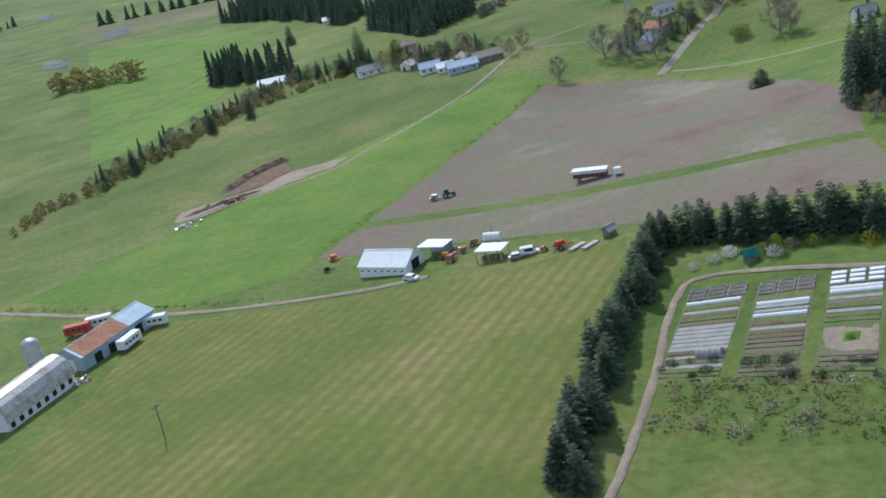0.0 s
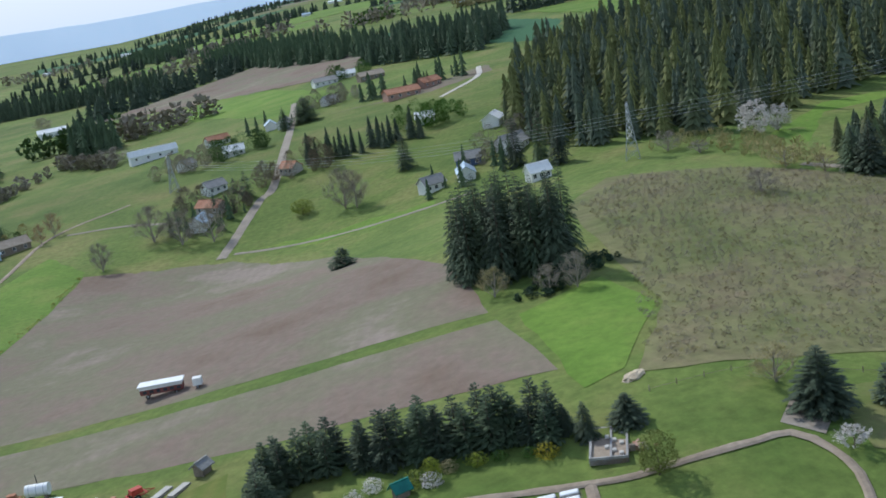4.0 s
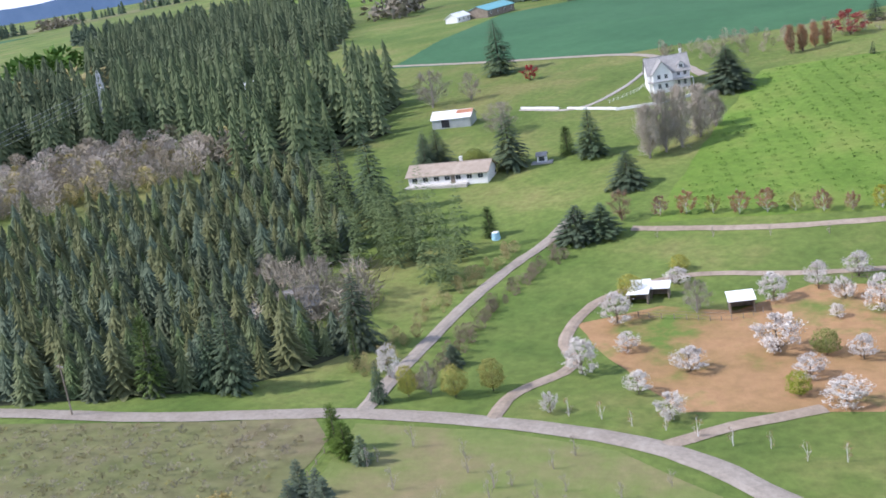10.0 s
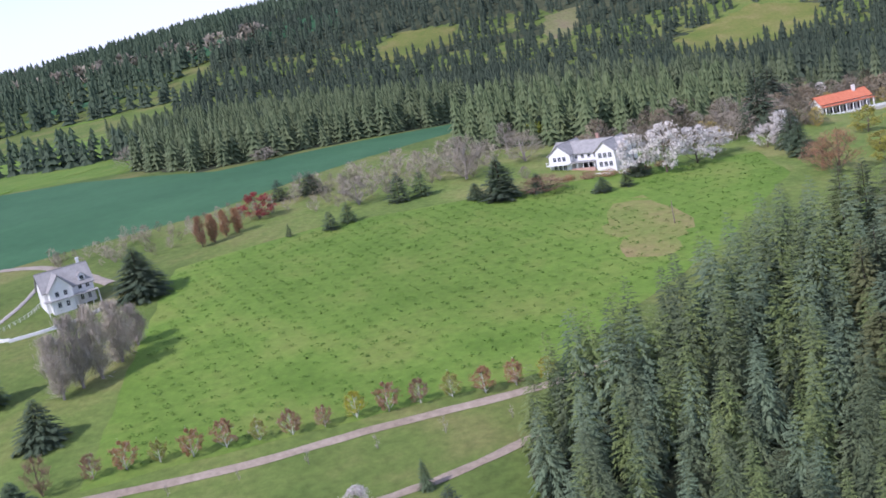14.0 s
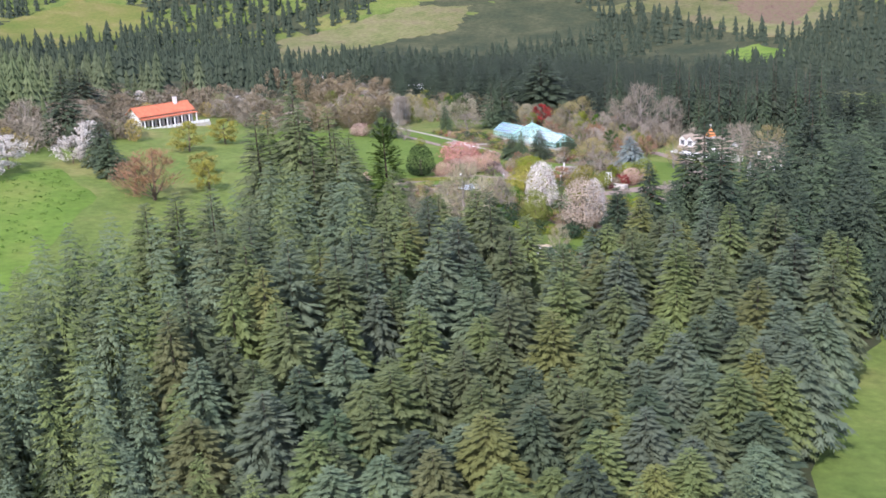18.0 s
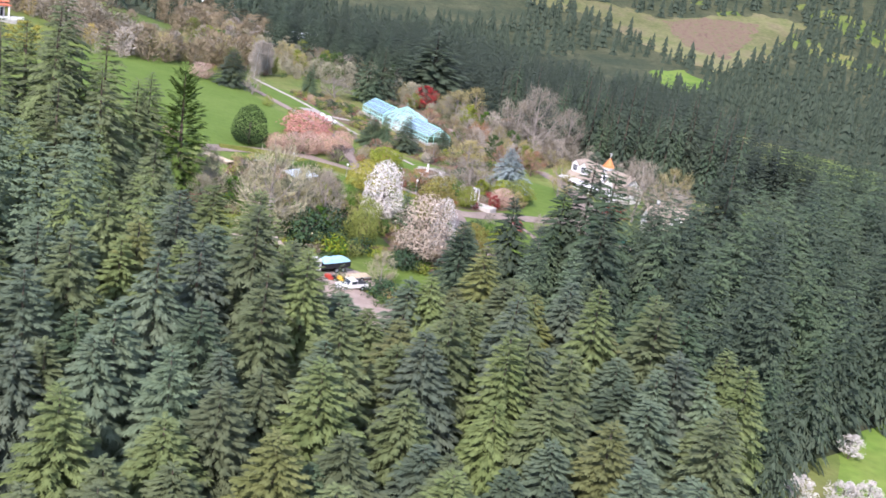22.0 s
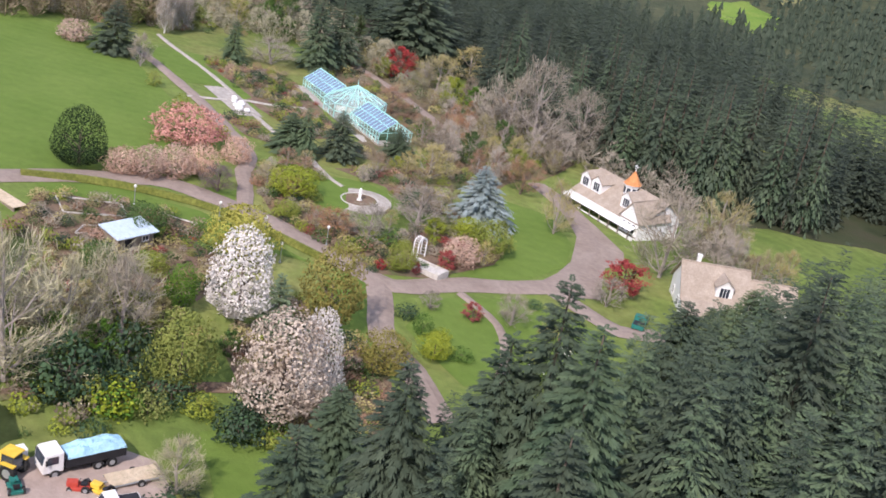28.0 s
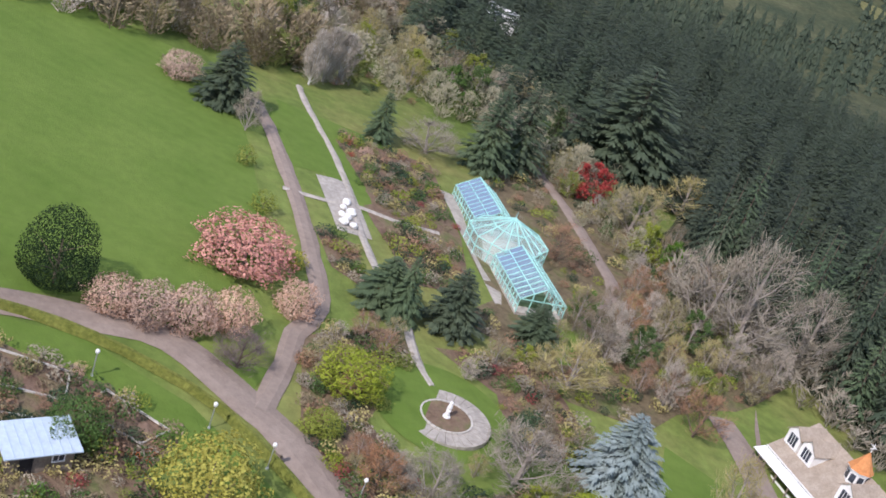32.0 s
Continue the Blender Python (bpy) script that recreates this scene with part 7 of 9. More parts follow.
for x, y in ((-35, 233), (-32, 232)):
    s = thing("panel_stack", "long stack of pale boards on the grass", "timber stack", at(x, y, 35))
    for k in range(4):
        part("board", boxes((-2.6 + 0.1 * k, 2.6 - 0.07 * k, -0.7 + 0.05 * k, 0.7, 0.12 * k + 0.05, 0.12 * k + 0.15)), STONE if k % 2 else TIMBER, s)
simple_house("garden_hut", "small grey hut with a dark doorway", -28, 236, 40, 2.2, 2.0, 1.6, 2.3, TIMBER, GREYROOF, 0, "shed")
b = thing("field_trailer", "long maroon and white trailer with a white roof", "trailer", at(-36.5, 287, 97))
part("body", soft_box(-4.4, 4.4, -1.2, 1.2, 0.9, 2.0, 0.08), MAROON, b, "dull maroon lower boards")
part("upper_panel", soft_box(-4.4, 4.4, -1.21, 1.21, 2.0, 2.75, 0.05), WHITE, b, "white upper boards")
part("roof", soft_box(-4.7, 4.7, -1.6, 1.6, 2.75, 2.95, 0.08), SHEET, b)
for k in range(6):
    part("window", boxes((-3.8 + k * 1.4, -3.0 + k * 1.4, -1.24, -1.19, 1.2, 1.8)), WINDOW, b)
for x in (-3, 3):
    for s in (1, -1):
        wheel(b, x, s * 1.0, 0.45)
b = thing("field_cart", "small white box cart beside the trailer", "trailer", at(-29, 283.5, 97))
part("body", soft_box(-0.9, 0.9, -0.8, 0.8, 0.6, 2.2, 0.06), WHITE, b)
for s in (1, -1):
    wheel(b, 0, s * 0.7, 0.35)

# ---- farm: barns at the track's end ----
h = thing("steel_barn", "long blue-grey steel barn with a rusted roof half", "barn", at(-147.5, 224, 12))
gabled(h, 26, 8.5, 3.8, 5.8, BLUESTEEL, BLUESTEEL, 0.4)
for s in (1, -1):
    roof_slope(h, -12.5, 3.5, 0, 6.12, -s * 4.7, 3.92, RUST, "rusted roof sheets", 0.06, "roof_sheet")
door(h, -13.02, 0, 0, 3.0, 3.0, -90, WHITE)
for k in range(4):
    door(h, -8 + k * 5, -4.27, 0, 2.2, 2.6, 0, DARK)


def trailer(name, label, x, y, heading, length, paint, roof=None, tall=2.9):
    o = thing(name, label, "trailer", at(x, y, heading))
    part("body", soft_box(-length / 2, length / 2, -1.15, 1.15, 0.7, tall, 0.12), paint, o)
    if roof:
        part("roof", soft_box(-length / 2, length / 2, -1.15, 1.15, tall, tall + 0.12, 0.05), roof, o)
    for k in range(max(2, int(length / 1.6))):
        part("window", boxes((-length / 2 + 0.6 + k * 1.4, -length / 2 + 1.5 + k * 1.4, -1.19, -1.14, 1.6, 2.2)), WINDOW, o)
    for x2 in (-length * 0.3, length * 0.3):
        for s in (1, -1):
            wheel(o, x2, s * 1.0, 0.42)
    return o


trailer("camper", "white camper trailer beside the steel barn", -140.5, 222, 8, 7, WHITE)
trailer("bus", "white bus parked at the barn's end", -140, 234, 80, 6.5, WHITE)
trailer("red_truck_box", "red truck box behind the barn", -163, 237, 70, 6.5, REDPAINT)
trailer("box_trailer", "white box trailer behind the barn", -159, 241, 72, 6.5, WHITE)
h = thing("dairy_barn", "old white barn with a rounded metal roof", "barn", at(-150, 193, 8))
part("wall", boxes((-11, 11, -4.2, 4.2, -2, 2.6)), WHITE, h)
for s in (1, -1):
    for k in range(4):
        a0, a1 = k / 4 * math.pi / 2, (k + 1) / 4 * math.pi / 2
        roof_slope(h, -11.3, 11.3, -s * 4.5 * math.sin(a0), 2.5 + 4.6 * math.cos(a0), -s * 4.5 * math.sin(a1), 2.5 + 4.6 * math.cos(a1), BARNROOF, thick=0.15)
bm = bmesh.new()
for x in (-11, 11):
    ring = [bm.verts.new((x, -4.3 * math.cos(q * math.pi / 8), 2.5 + 4.4 * math.sin(q * math.pi / 8))) for q in range(9)]
    bm.faces.new(ring if x > 0 else ring[::-1])
part("gable", bm, WHITE, h)
for k in range(8):
    door(h, -9.6 + k * 2.7, -4.22, 0.8, 1.0, 1.1, 0, DARK, "window")
s = thing("silo", "grey concrete silo with a domed cap", "silo", at(-156, 208, 0))
bm = bmesh.new()
rod(bm, (0, 0, -1), (0, 0, 9), 2.0, 20)
part("shaft", bm, STONE, s)
bm = bmesh.new()
bmesh.ops.create_uvsphere(bm, u_segments=20, v_segments=8, radius=2.05)
for v in bm.verts:
    v.co.z = 9 + max(0.0, v.co.z) * 0.8
part("dome", bm, STEEL, s)
for k in range(9):
    part("hoop", rods([((0, 0, k), (0, 0, k + 0.1))], 2.04, 20), STEEL, s)


def scrap_pile(name, label, x, y, spread, n, mats, seed, tall=0.8):
    r = random.Random(seed)
    o = thing(name, label, "scrap pile", at(x, y, 0))
    for k in range(n):
        px, py = r.gauss(0, spread * 0.5), r.gauss(0, spread * 0.5)
        w, d, t = r.uniform(0.4, 1.4), r.uniform(0.3, 0.9), r.uniform(0.3, tall)
        q = part("piece", soft_box(-w / 2, w / 2, -d / 2, d / 2, -0.2, t, 0.06, 1), mats[k % len(mats)], o)
        q.matrix_basis = pose(px, py, gz(x + px, y + py) - gz(x, y), r.uniform(-12, 12), r.uniform(-12, 12), r.uniform(0, 360))
    return o


scrap_pile("scrap_pile", "heap of pale and rusty farm scrap", -143, 203, 2.5, 16, (RUST, STONE, STEEL), 1)
scrap_pile("scrap_pile", "heap of dark scrap beside the silo", -160, 214, 2.5, 14, (DARK, RUST, STEEL), 2, 1.5)
scrap_pile("rubble_heap", "pale rubble heap at the quarry track", -176, 331, 4, 24, (STONE, STEEL, STONE), 3)
scrap_pile("rubble_heap", "brown spoil heap on the quarry ground", -168, 352, 5, 22, (DIRTPILE, RUST, DIRTPILE), 4, 1.2)
scrap_pile("barn_clutter", "scattered implements beside the tent barn", -66, 249, 3, 14, (RUST, STEEL, TIMBER), 6)
patch("quarry", [(-157.7, 384), (-146, 388), (-136, 394), (-132, 403), (-138.6, 376.5), (-157.7, 359.6), (-169.8, 352), (-180.5, 337), (-184, 340), (-187, 352), (-174, 361), (-163, 368)], DIRT, "bare pale brown quarry ground", "quarry", off=0.1, rough_edge=1.5)
patch("spoil", [(-176, 364), (-176, 384), (-170, 400), (-165, 404), (-158, 385), (-163, 369)], DIRTPILE, "dark brown dug ground", "quarry", off=0.25, rough_edge=1.5)


def pole(name, label, x, y, tall, arms=1, material=None):
    o = thing(name, label, "utility pole", at(x, y, 20))
    bm = bmesh.new()
    rod(bm, (0, 0, -0.5), (0, 0, tall), 0.15, 8, 0.1)
    part("shaft", bm, material or TIMBER, o)
    for k in range(arms):
        part("crossarm", boxes((-1.0, 1.0, -0.06, 0.06, tall - 0.6 - k * 0.9, tall - 0.45 - k * 0.9)), material or TIMBER, o)
        for x2 in (-0.85, -0.4, 0.4, 0.85):
            part("insulator", boxes((x2 - 0.05, x2 + 0.05, -0.05, 0.05, tall - 0.45 - k * 0.9, tall - 0.28 - k * 0.9)), STEEL, o)
    return o


pole("utility_pole", "wooden utility pole standing in the hay field", -106, 169, 7)
pole("utility_pole", "wooden utility pole beside the gravel lane", 162, 252, 9)
pole("utility_pole", "wooden pole by the barn yard", -151, 199, 8)
pole("field_pole", "slender pole on the orchard slope", 359, 43, 6, 0)


def pylon(name, label, x, y, tall, heading):
    """A lattice tower: four tapering legs, braces and three crossarms."""
    o = thing(name, label, "pylon", at(x, y, heading))
    def half(q):
        return tall * (0.11 * (1 - q) ** 1.4 + 0.018)
    for sx in (1, -1):
        for sy in (1, -1):
            part("leg", rods([((sx * half(a), sy * half(a), a * tall), (sx * half(b), sy * half(b), b * tall)) for a, b in ((0, 0.35), (0.35, 0.65), (0.65, 1.0))], 0.13, 4), STEEL, o)
    levels = [0.0, 0.18, 0.35, 0.5, 0.62, 0.72, 0.82, 0.91, 1.0]
    for a, b in zip(levels, levels[1:]):
        rows = []
        for s in (1, -1):
            rows += [((-half(a), s * half(a), a * tall), (half(b), s * half(b), b * tall)), ((half(a), s * half(a), a * tall), (-half(b), s * half(b), b * tall))]
            rows += [((s * half(a), -half(a), a * tall), (s * half(b), half(b), b * tall)), ((s * half(a), half(a), a * tall), (s * half(b), -half(b), b * tall))]
        for row in rows:
            part("brace", rods([row], 0.07, 3), STEEL, o)
    for q, w in ((0.72, 0.2), (0.85, 0.24), (0.97, 0.16)):
        for s in (1, -1):
            part("crossarm", rods([((s * half(q), 0.3, q * tall), (s * w * tall, 0, q * tall)), ((s * half(q), -0.3, q * tall), (s * w * tall, 0, q * tall)), ((s * half(q), 0, q * tall + 0.06 * tall), (s * w * tall, 0, q * tall))], 0.09, 4), STEEL, o)
            part("insulator", rods([((s * w * tall, 0, q * tall), (s * w * tall, 0, q * tall - 1.0))], 0.09, 5), STEEL, o)
    return o


PYLONS = [(104, 380, 17, 20), (370, 400, 26, 40), (-40, 560, 16, 10)]
for x, y, tall, hd in PYLONS:
    pylon("pylon", "grey lattice power pylon", x, y, tall, hd)


def cable(name, label, a, b, sag, r=0.04):
    n = 16
    v, f = [], []
    pts = [a.lerp(b, i / n) - Vector((0, 0, sag * 4 * (i / n) * (1 - i / n))) for i in range(n + 1)]
    for p, q in zip(pts, pts[1:]):
        tube(v, f, p, q, r, r, 3)
    return tagged(new(name, mesh_of(name, v, f, STEEL)), label, "cable", "power cables")


for (xa, ya, ta, ha), (xb, yb, tb, hb) in ((PYLONS[0], PYLONS[1]), (PYLONS[0], PYLONS[2])):
    for q, w in ((0.68, 0.2), (0.81, 0.24)):
        for s in (1, -1):
            A = pose(xa, ya, gz(xa, ya), 0, 0, 90 - ha) @ Vector((s * w * ta, 0, q * ta))
            B = pose(xb, yb, gz(xb, yb), 0, 0, 90 - hb) @ Vector((s * w * tb, 0, q * tb))
            cable("power_cable", "thin sagging power line cable", A, B, 5)

# ---- vegetable plots ----
def plot_pose(x, y, lift=0.0):
    rise = Vector((gz(x + 2, y) - gz(x - 2, y), gz(x, y + 2) - gz(x, y - 2))) / 4
    tilt = Vector((-rise.x, -rise.y, 1)).normalized()
    return Matrix.Translation((x, y, gz(x, y) + lift)) @ Vector((0, 0, 1)).rotation_difference(tilt).to_matrix().to_4x4() @ pose(0, 0, 0, 0, 0, -12)


COLUMNS = ((-5.2, 195.2, 10.5), (6.6, 191.8, 9.6), (18.0, 189.6, 9.0))
for cx, cy, w in COLUMNS:
    patch("plot_soil", [(cx - w / 2, cy + 0.6), (cx + w / 2, cy - 1.6), (cx + w / 2 - 6.5, cy - 33), (cx - w / 2 - 6.5, cy - 31)], PLOTSOIL, "vegetable plot ground with grassy strips", "garden plot", off=0.08, step=5, rough_edge=0.3)


def along(cx, cy, u, v):
    """A point u metres across a plot column and v metres down it."""
    return cx + u - v * 0.2, cy - v - u * 0.2


def bed_strip(name, label, cx, cy, v, w, deep, material, tall=0.16, category="garden bed", hoop=False, u=0.0):
    x, y = along(cx, cy, u, v)
    o = thing(name, label, category, plot_pose(x, y))
    if hoop:
        bm = bmesh.new()
        n, m = 8, 14
        rows = []
        for i in range(m + 1):
            s = 0.9 + 0.1 * abs(math.sin(i * 2.1))
            rows.append([bm.verts.new((-w / 2 + w * i / m, -deep / 2 * math.cos(math.pi * k / n) * s, deep * 0.55 * math.sin(math.pi * k / n) * s)) for k in range(n + 1)])
        for a, b in zip(rows, rows[1:]):
            for k in range(n):
                bm.faces.new((a[k], b[k], b[k + 1], a[k + 1]))
        bm.faces.new(rows[0])
        bm.faces.new(rows[-1][::-1])
        bmesh.ops.recalc_face_normals(bm, faces=bm.faces)
        part("cover", bm, material, o)
    else:
        part("soil", soft_box(-w / 2, w / 2, -deep / 2, deep / 2, -0.1, tall, 0.08, 1), material, o)
    return o


for c, (cx, cy, w) in enumerate(COLUMNS):
    for r in range(3):
        for k in range(3):
            x, y = along(cx, cy, -w / 3 + k * w / 3, 1.2 + r * 1.5)
            f = thing("cold_frame" if c < 2 else "covered_frame", "grey timber cold frame with dark soil" if c < 2 else "white covered cold frame", "cold frame", plot_pose(x, y), "cold frames")
            l, d = w / 3 * 0.42, 0.5
            for sgn in (1, -1):
                part("side_board", boxes((-l, l, sgn * d - 0.06, sgn * d + 0.06, -0.2, 0.35)), FABRIC, f)
                part("end_board", boxes((sgn * l - 0.06, sgn * l + 0.06, -d, d, -0.2, 0.35)), FABRIC, f)
            part("soil" if c < 2 else "cover", soft_box(-l + 0.06, l - 0.06, -d + 0.06, d - 0.06, -0.1, 0.2 if c < 2 else 0.5, 0.06, 1), GARDENSOIL if c < 2 else SHEET, f)
for c, v in ((0, 6.2), (1, 8.2), (1, 12.2), (2, 6.0), (2, 7.2)):
    cx, cy, w = COLUMNS[c]
    bed_strip("row_tunnel", "long white fleece row tunnel", cx, cy, v, w * 0.92, 0.95, SHEET, category="row cover", hoop=True)
GREEN_ROWS = random.Random(8)
for c, (cx, cy, w) in enumerate(COLUMNS):
    v = 8.0 if c < 2 else 9.0
    while v < 30:
        if c == 0 and v > 13.5 and v < 22:
            bed_strip("fabric_strip", "grey ground fabric strip over a bed", cx, cy, v, w * 0.95, 1.25, FABRIC, 0.12)
        elif not (c == 2 and v > 17 and v < 25) and all(abs(v - q) > 0.9 for q in (8.2, 12.2) if c == 1):
            m, text = ((GARDENSOIL, "brown soil"), (PLOTGREEN, "green sown"), (FABRIC, "grey covered"), (PLOUGH, "pale tilled"))[GREEN_ROWS.choice((0, 1, 1, 2, 3))]
            bed_strip("garden_bed", text + " vegetable bed strip", cx, cy, v, w * 0.93, 0.95, m, GREEN_ROWS.uniform(0.1, 0.25))
        v += 1.35
cx, cy, w = COLUMNS[0]
bed_strip("hoop_tunnel", "dark mesh hoop tunnel on the plot", cx, cy, 23.6, 4.2, 2.2, FABRIC, category="row cover", hoop=True, u=2.2)
cx, cy, w = COLUMNS[2]
x, y = along(cx, cy, 0, 21)
patch("sand_square", [along(cx, cy, -w * 0.45, 17.5), along(cx, cy, w * 0.45, 17.5), along(cx, cy, w * 0.45, 24.5), along(cx, cy, -w * 0.45, 24.5)], DIRT, "bare sandy square with a grass centre", "garden plot", off=0.14, step=5)
patch("grass_square", [along(cx, cy, -w * 0.2, 19.2), along(cx, cy, w * 0.2, 19.2), along(cx, cy, w * 0.2, 22.8), along(cx, cy, -w * 0.2, 22.8)], BRIGHT, "green grass square in the plot", "garden plot", off=0.24, step=5)
plant("plot_shrub", SHRUB, x, y, 0.8, RHODO, "dark shrub in the grass square", "shrub", wide=1.3)
for c, (cx, cy, w) in enumerate(COLUMNS):
    for k in range(9):
        x, y = along(cx, cy, PICK.uniform(-w / 2, w / 2), PICK.uniform(25, 31))
        plant("berry_bush", SHRUB, x, y, PICK.uniform(0.6, 1.3), PICK.choice((TWIGDARK, RHODO, GREENLEAF)), "straggling berry bush at the plot's end", "shrub", "berry bushes", wide=1.3)
for x, y, m, text in ((-10, 205, BLOSSOM, "white"), (-6, 206, BLOSSOM, "white"), (-3, 207, BLOSSOM, "cream"), (3, 204, LIME, "lime"), (5, 202, BLOSSOM, "pale"), (8, 204, GOLDTWIG, "tan"), (12, 203, LIME, "lime"), (15, 202, GREENLEAF, "green"), (19, 200, GREENLEAF, "green"), (21, 198, OLIVELEAF, "olive")):
    plant("border_shrub", SHRUB, x, y, PICK.uniform(1.4, 2.6), m, text + " shrub in the border behind the plots", "shrub")
simple_house("garden_shed", "small green-roofed garden shed", 0.5, 202.5, 70, 2, 1.6, 1.5, 2.2, TIMBER, GREENPAINT, 0, "shed")
f = thing("foundation", "roofless grey foundation with low walls and rubble", "foundation", at(29.5, 196, 20))
part("slab", boxes((-5, 5, -2.6, 2.6, -0.6, 0.15)), DIRT, f)
for y in (-2.6, -0.4, 2.4):
    part("low_wall", boxes((-5, 5, y, y + 0.3, -0.6, 0.55)), FABRIC, f)
for x in (-5, 4.7):
    part("low_wall", boxes((x, x + 0.3, -2.3, 2.4, -0.6, 0.5)), FABRIC, f)
for k in range(8):
    part("rubble", soft_box(-4 + k * 1.1, -3.2 + k * 1.1, -2.0 + (k % 3), -1.4 + (k % 3), 0.1, 0.5, 0.08, 1), STONE, f)
scrap_pile("wood_heap", "heap of red and brown timber beside the foundation", 33, 193, 1.6, 12, (RUST, TIMBER, BRICKRED), 9)
bm = bmesh.new()
bmesh.ops.create_icosphere(bm, subdivisions=3, radius=1.0)
for v in bm.verts:
    k = 1 + 0.3 * noise.noise(v.co * 2.3)
    v.co = Vector((v.co.x * 2.3 * k, v.co.y * 1.2 * k, max(-0.3, v.co.z * 0.7 * k)))
ob = new("sand_heap")
tagged(ob, "pale sand heap at the orchard corner", "sand heap")
ob.matrix_basis = at(40, 213, 60)
part("mound", bm, SAND, ob)
post_fence("field_fence", "weathered post and rail field fence", [(40, 207), (57, 206), (70, 199), (84, 196), (102, 197), (123, 201), (140, 202), (160, 206)], 4.0, 0.9, 1)


# ---- spoil heaps beside the grass strip ----
def spoil_bank(label, pts, tall, wide, seed):
    """A long uneven bank of dug earth along a line."""
    line = smooth_line(pts, 1.5)
    v, f, n = [], [], 7
    for i, p in enumerate(line):
        d = (line[min(i + 1, len(line) - 1)] - line[max(i - 1, 0)]).normalized()
        ends = min(1.0, i / 3, (len(line) - 1 - i) / 3)
        for k in range(n):
            u = 2 * k / (n - 1) - 1
            q = p + Vector((d.y, -d.x)) * (u * wide / 2)
            lump = 0.75 + 0.6 * noise.noise(Vector((q.x * 0.5, q.y * 0.5, seed)))
            v.append((q.x, q.y, gz(q.x, q.y) - 0.05 + tall * (1 - u * u) * ends * lump))
    for i in range(len(line) - 1):
        for k in range(n - 1):
            f.append((i * n + k, i * n + k + 1, (i + 1) * n + k + 1, (i + 1) * n + k))
    tagged(new("spoil_bank", mesh_of("spoil_bank", v, f, DIRTPILE)), label, "earth bank")


spoil_bank("long dark bank of freshly dug earth", [(-178, 368), (-175.5, 386), (-171, 398), (-165.5, 407)], 2.6, 6.0, 1)
spoil_bank("low brown bank of dug earth and stones", [(-160, 364.0), (-172.0, 355), (-183, 343)], 1.2, 3.5, 2)
for k, (x, y) in enumerate([(-34.7, 608.8), (-11.8, 610.6), (-24.8, 509.1), (9.9, 666.2), (46.3, 702.5), (72.2, 829.2), (9.6, 531.6), (64.1, 438.5), (86.2, 457.1), (71.3, 543.9), (112.6, 497.8), (-29.5, 493.3)]):
    roof, wall = ((GREYROOF, WHITE), (SHEET, WHITE), (RUST, STONE), (BLUESTEEL, WHITE))[k % 4]
    simple_house("farm_house", ("small white house with a grey roof", "low shed with a white metal roof", "pale cottage with a rusty roof", "white barn with a blue-grey roof")[k % 4], x, y, 40 + 47 * k, 8 + k % 3 * 2, 6, 2.8, 5.0, wall, roof)
    grove = [(x - 16, y - 10), (x + 14, y - 14), (x + 20, y + 9), (x - 10, y + 16)]
    spots = [p for p in scatter(grove, 7.5, 700 + k) if math.hypot(p[0] - x, p[1] - y) > 8]
    if spots:
        joined("farm_grove", spots, 4, 11, (TWIG, GREENLEAF, DRYTWIG, FIRDARK)[k % 4], "mixed trees round a valley house", FARTINY if k % 4 == 3 else AIRY, 720 + k)


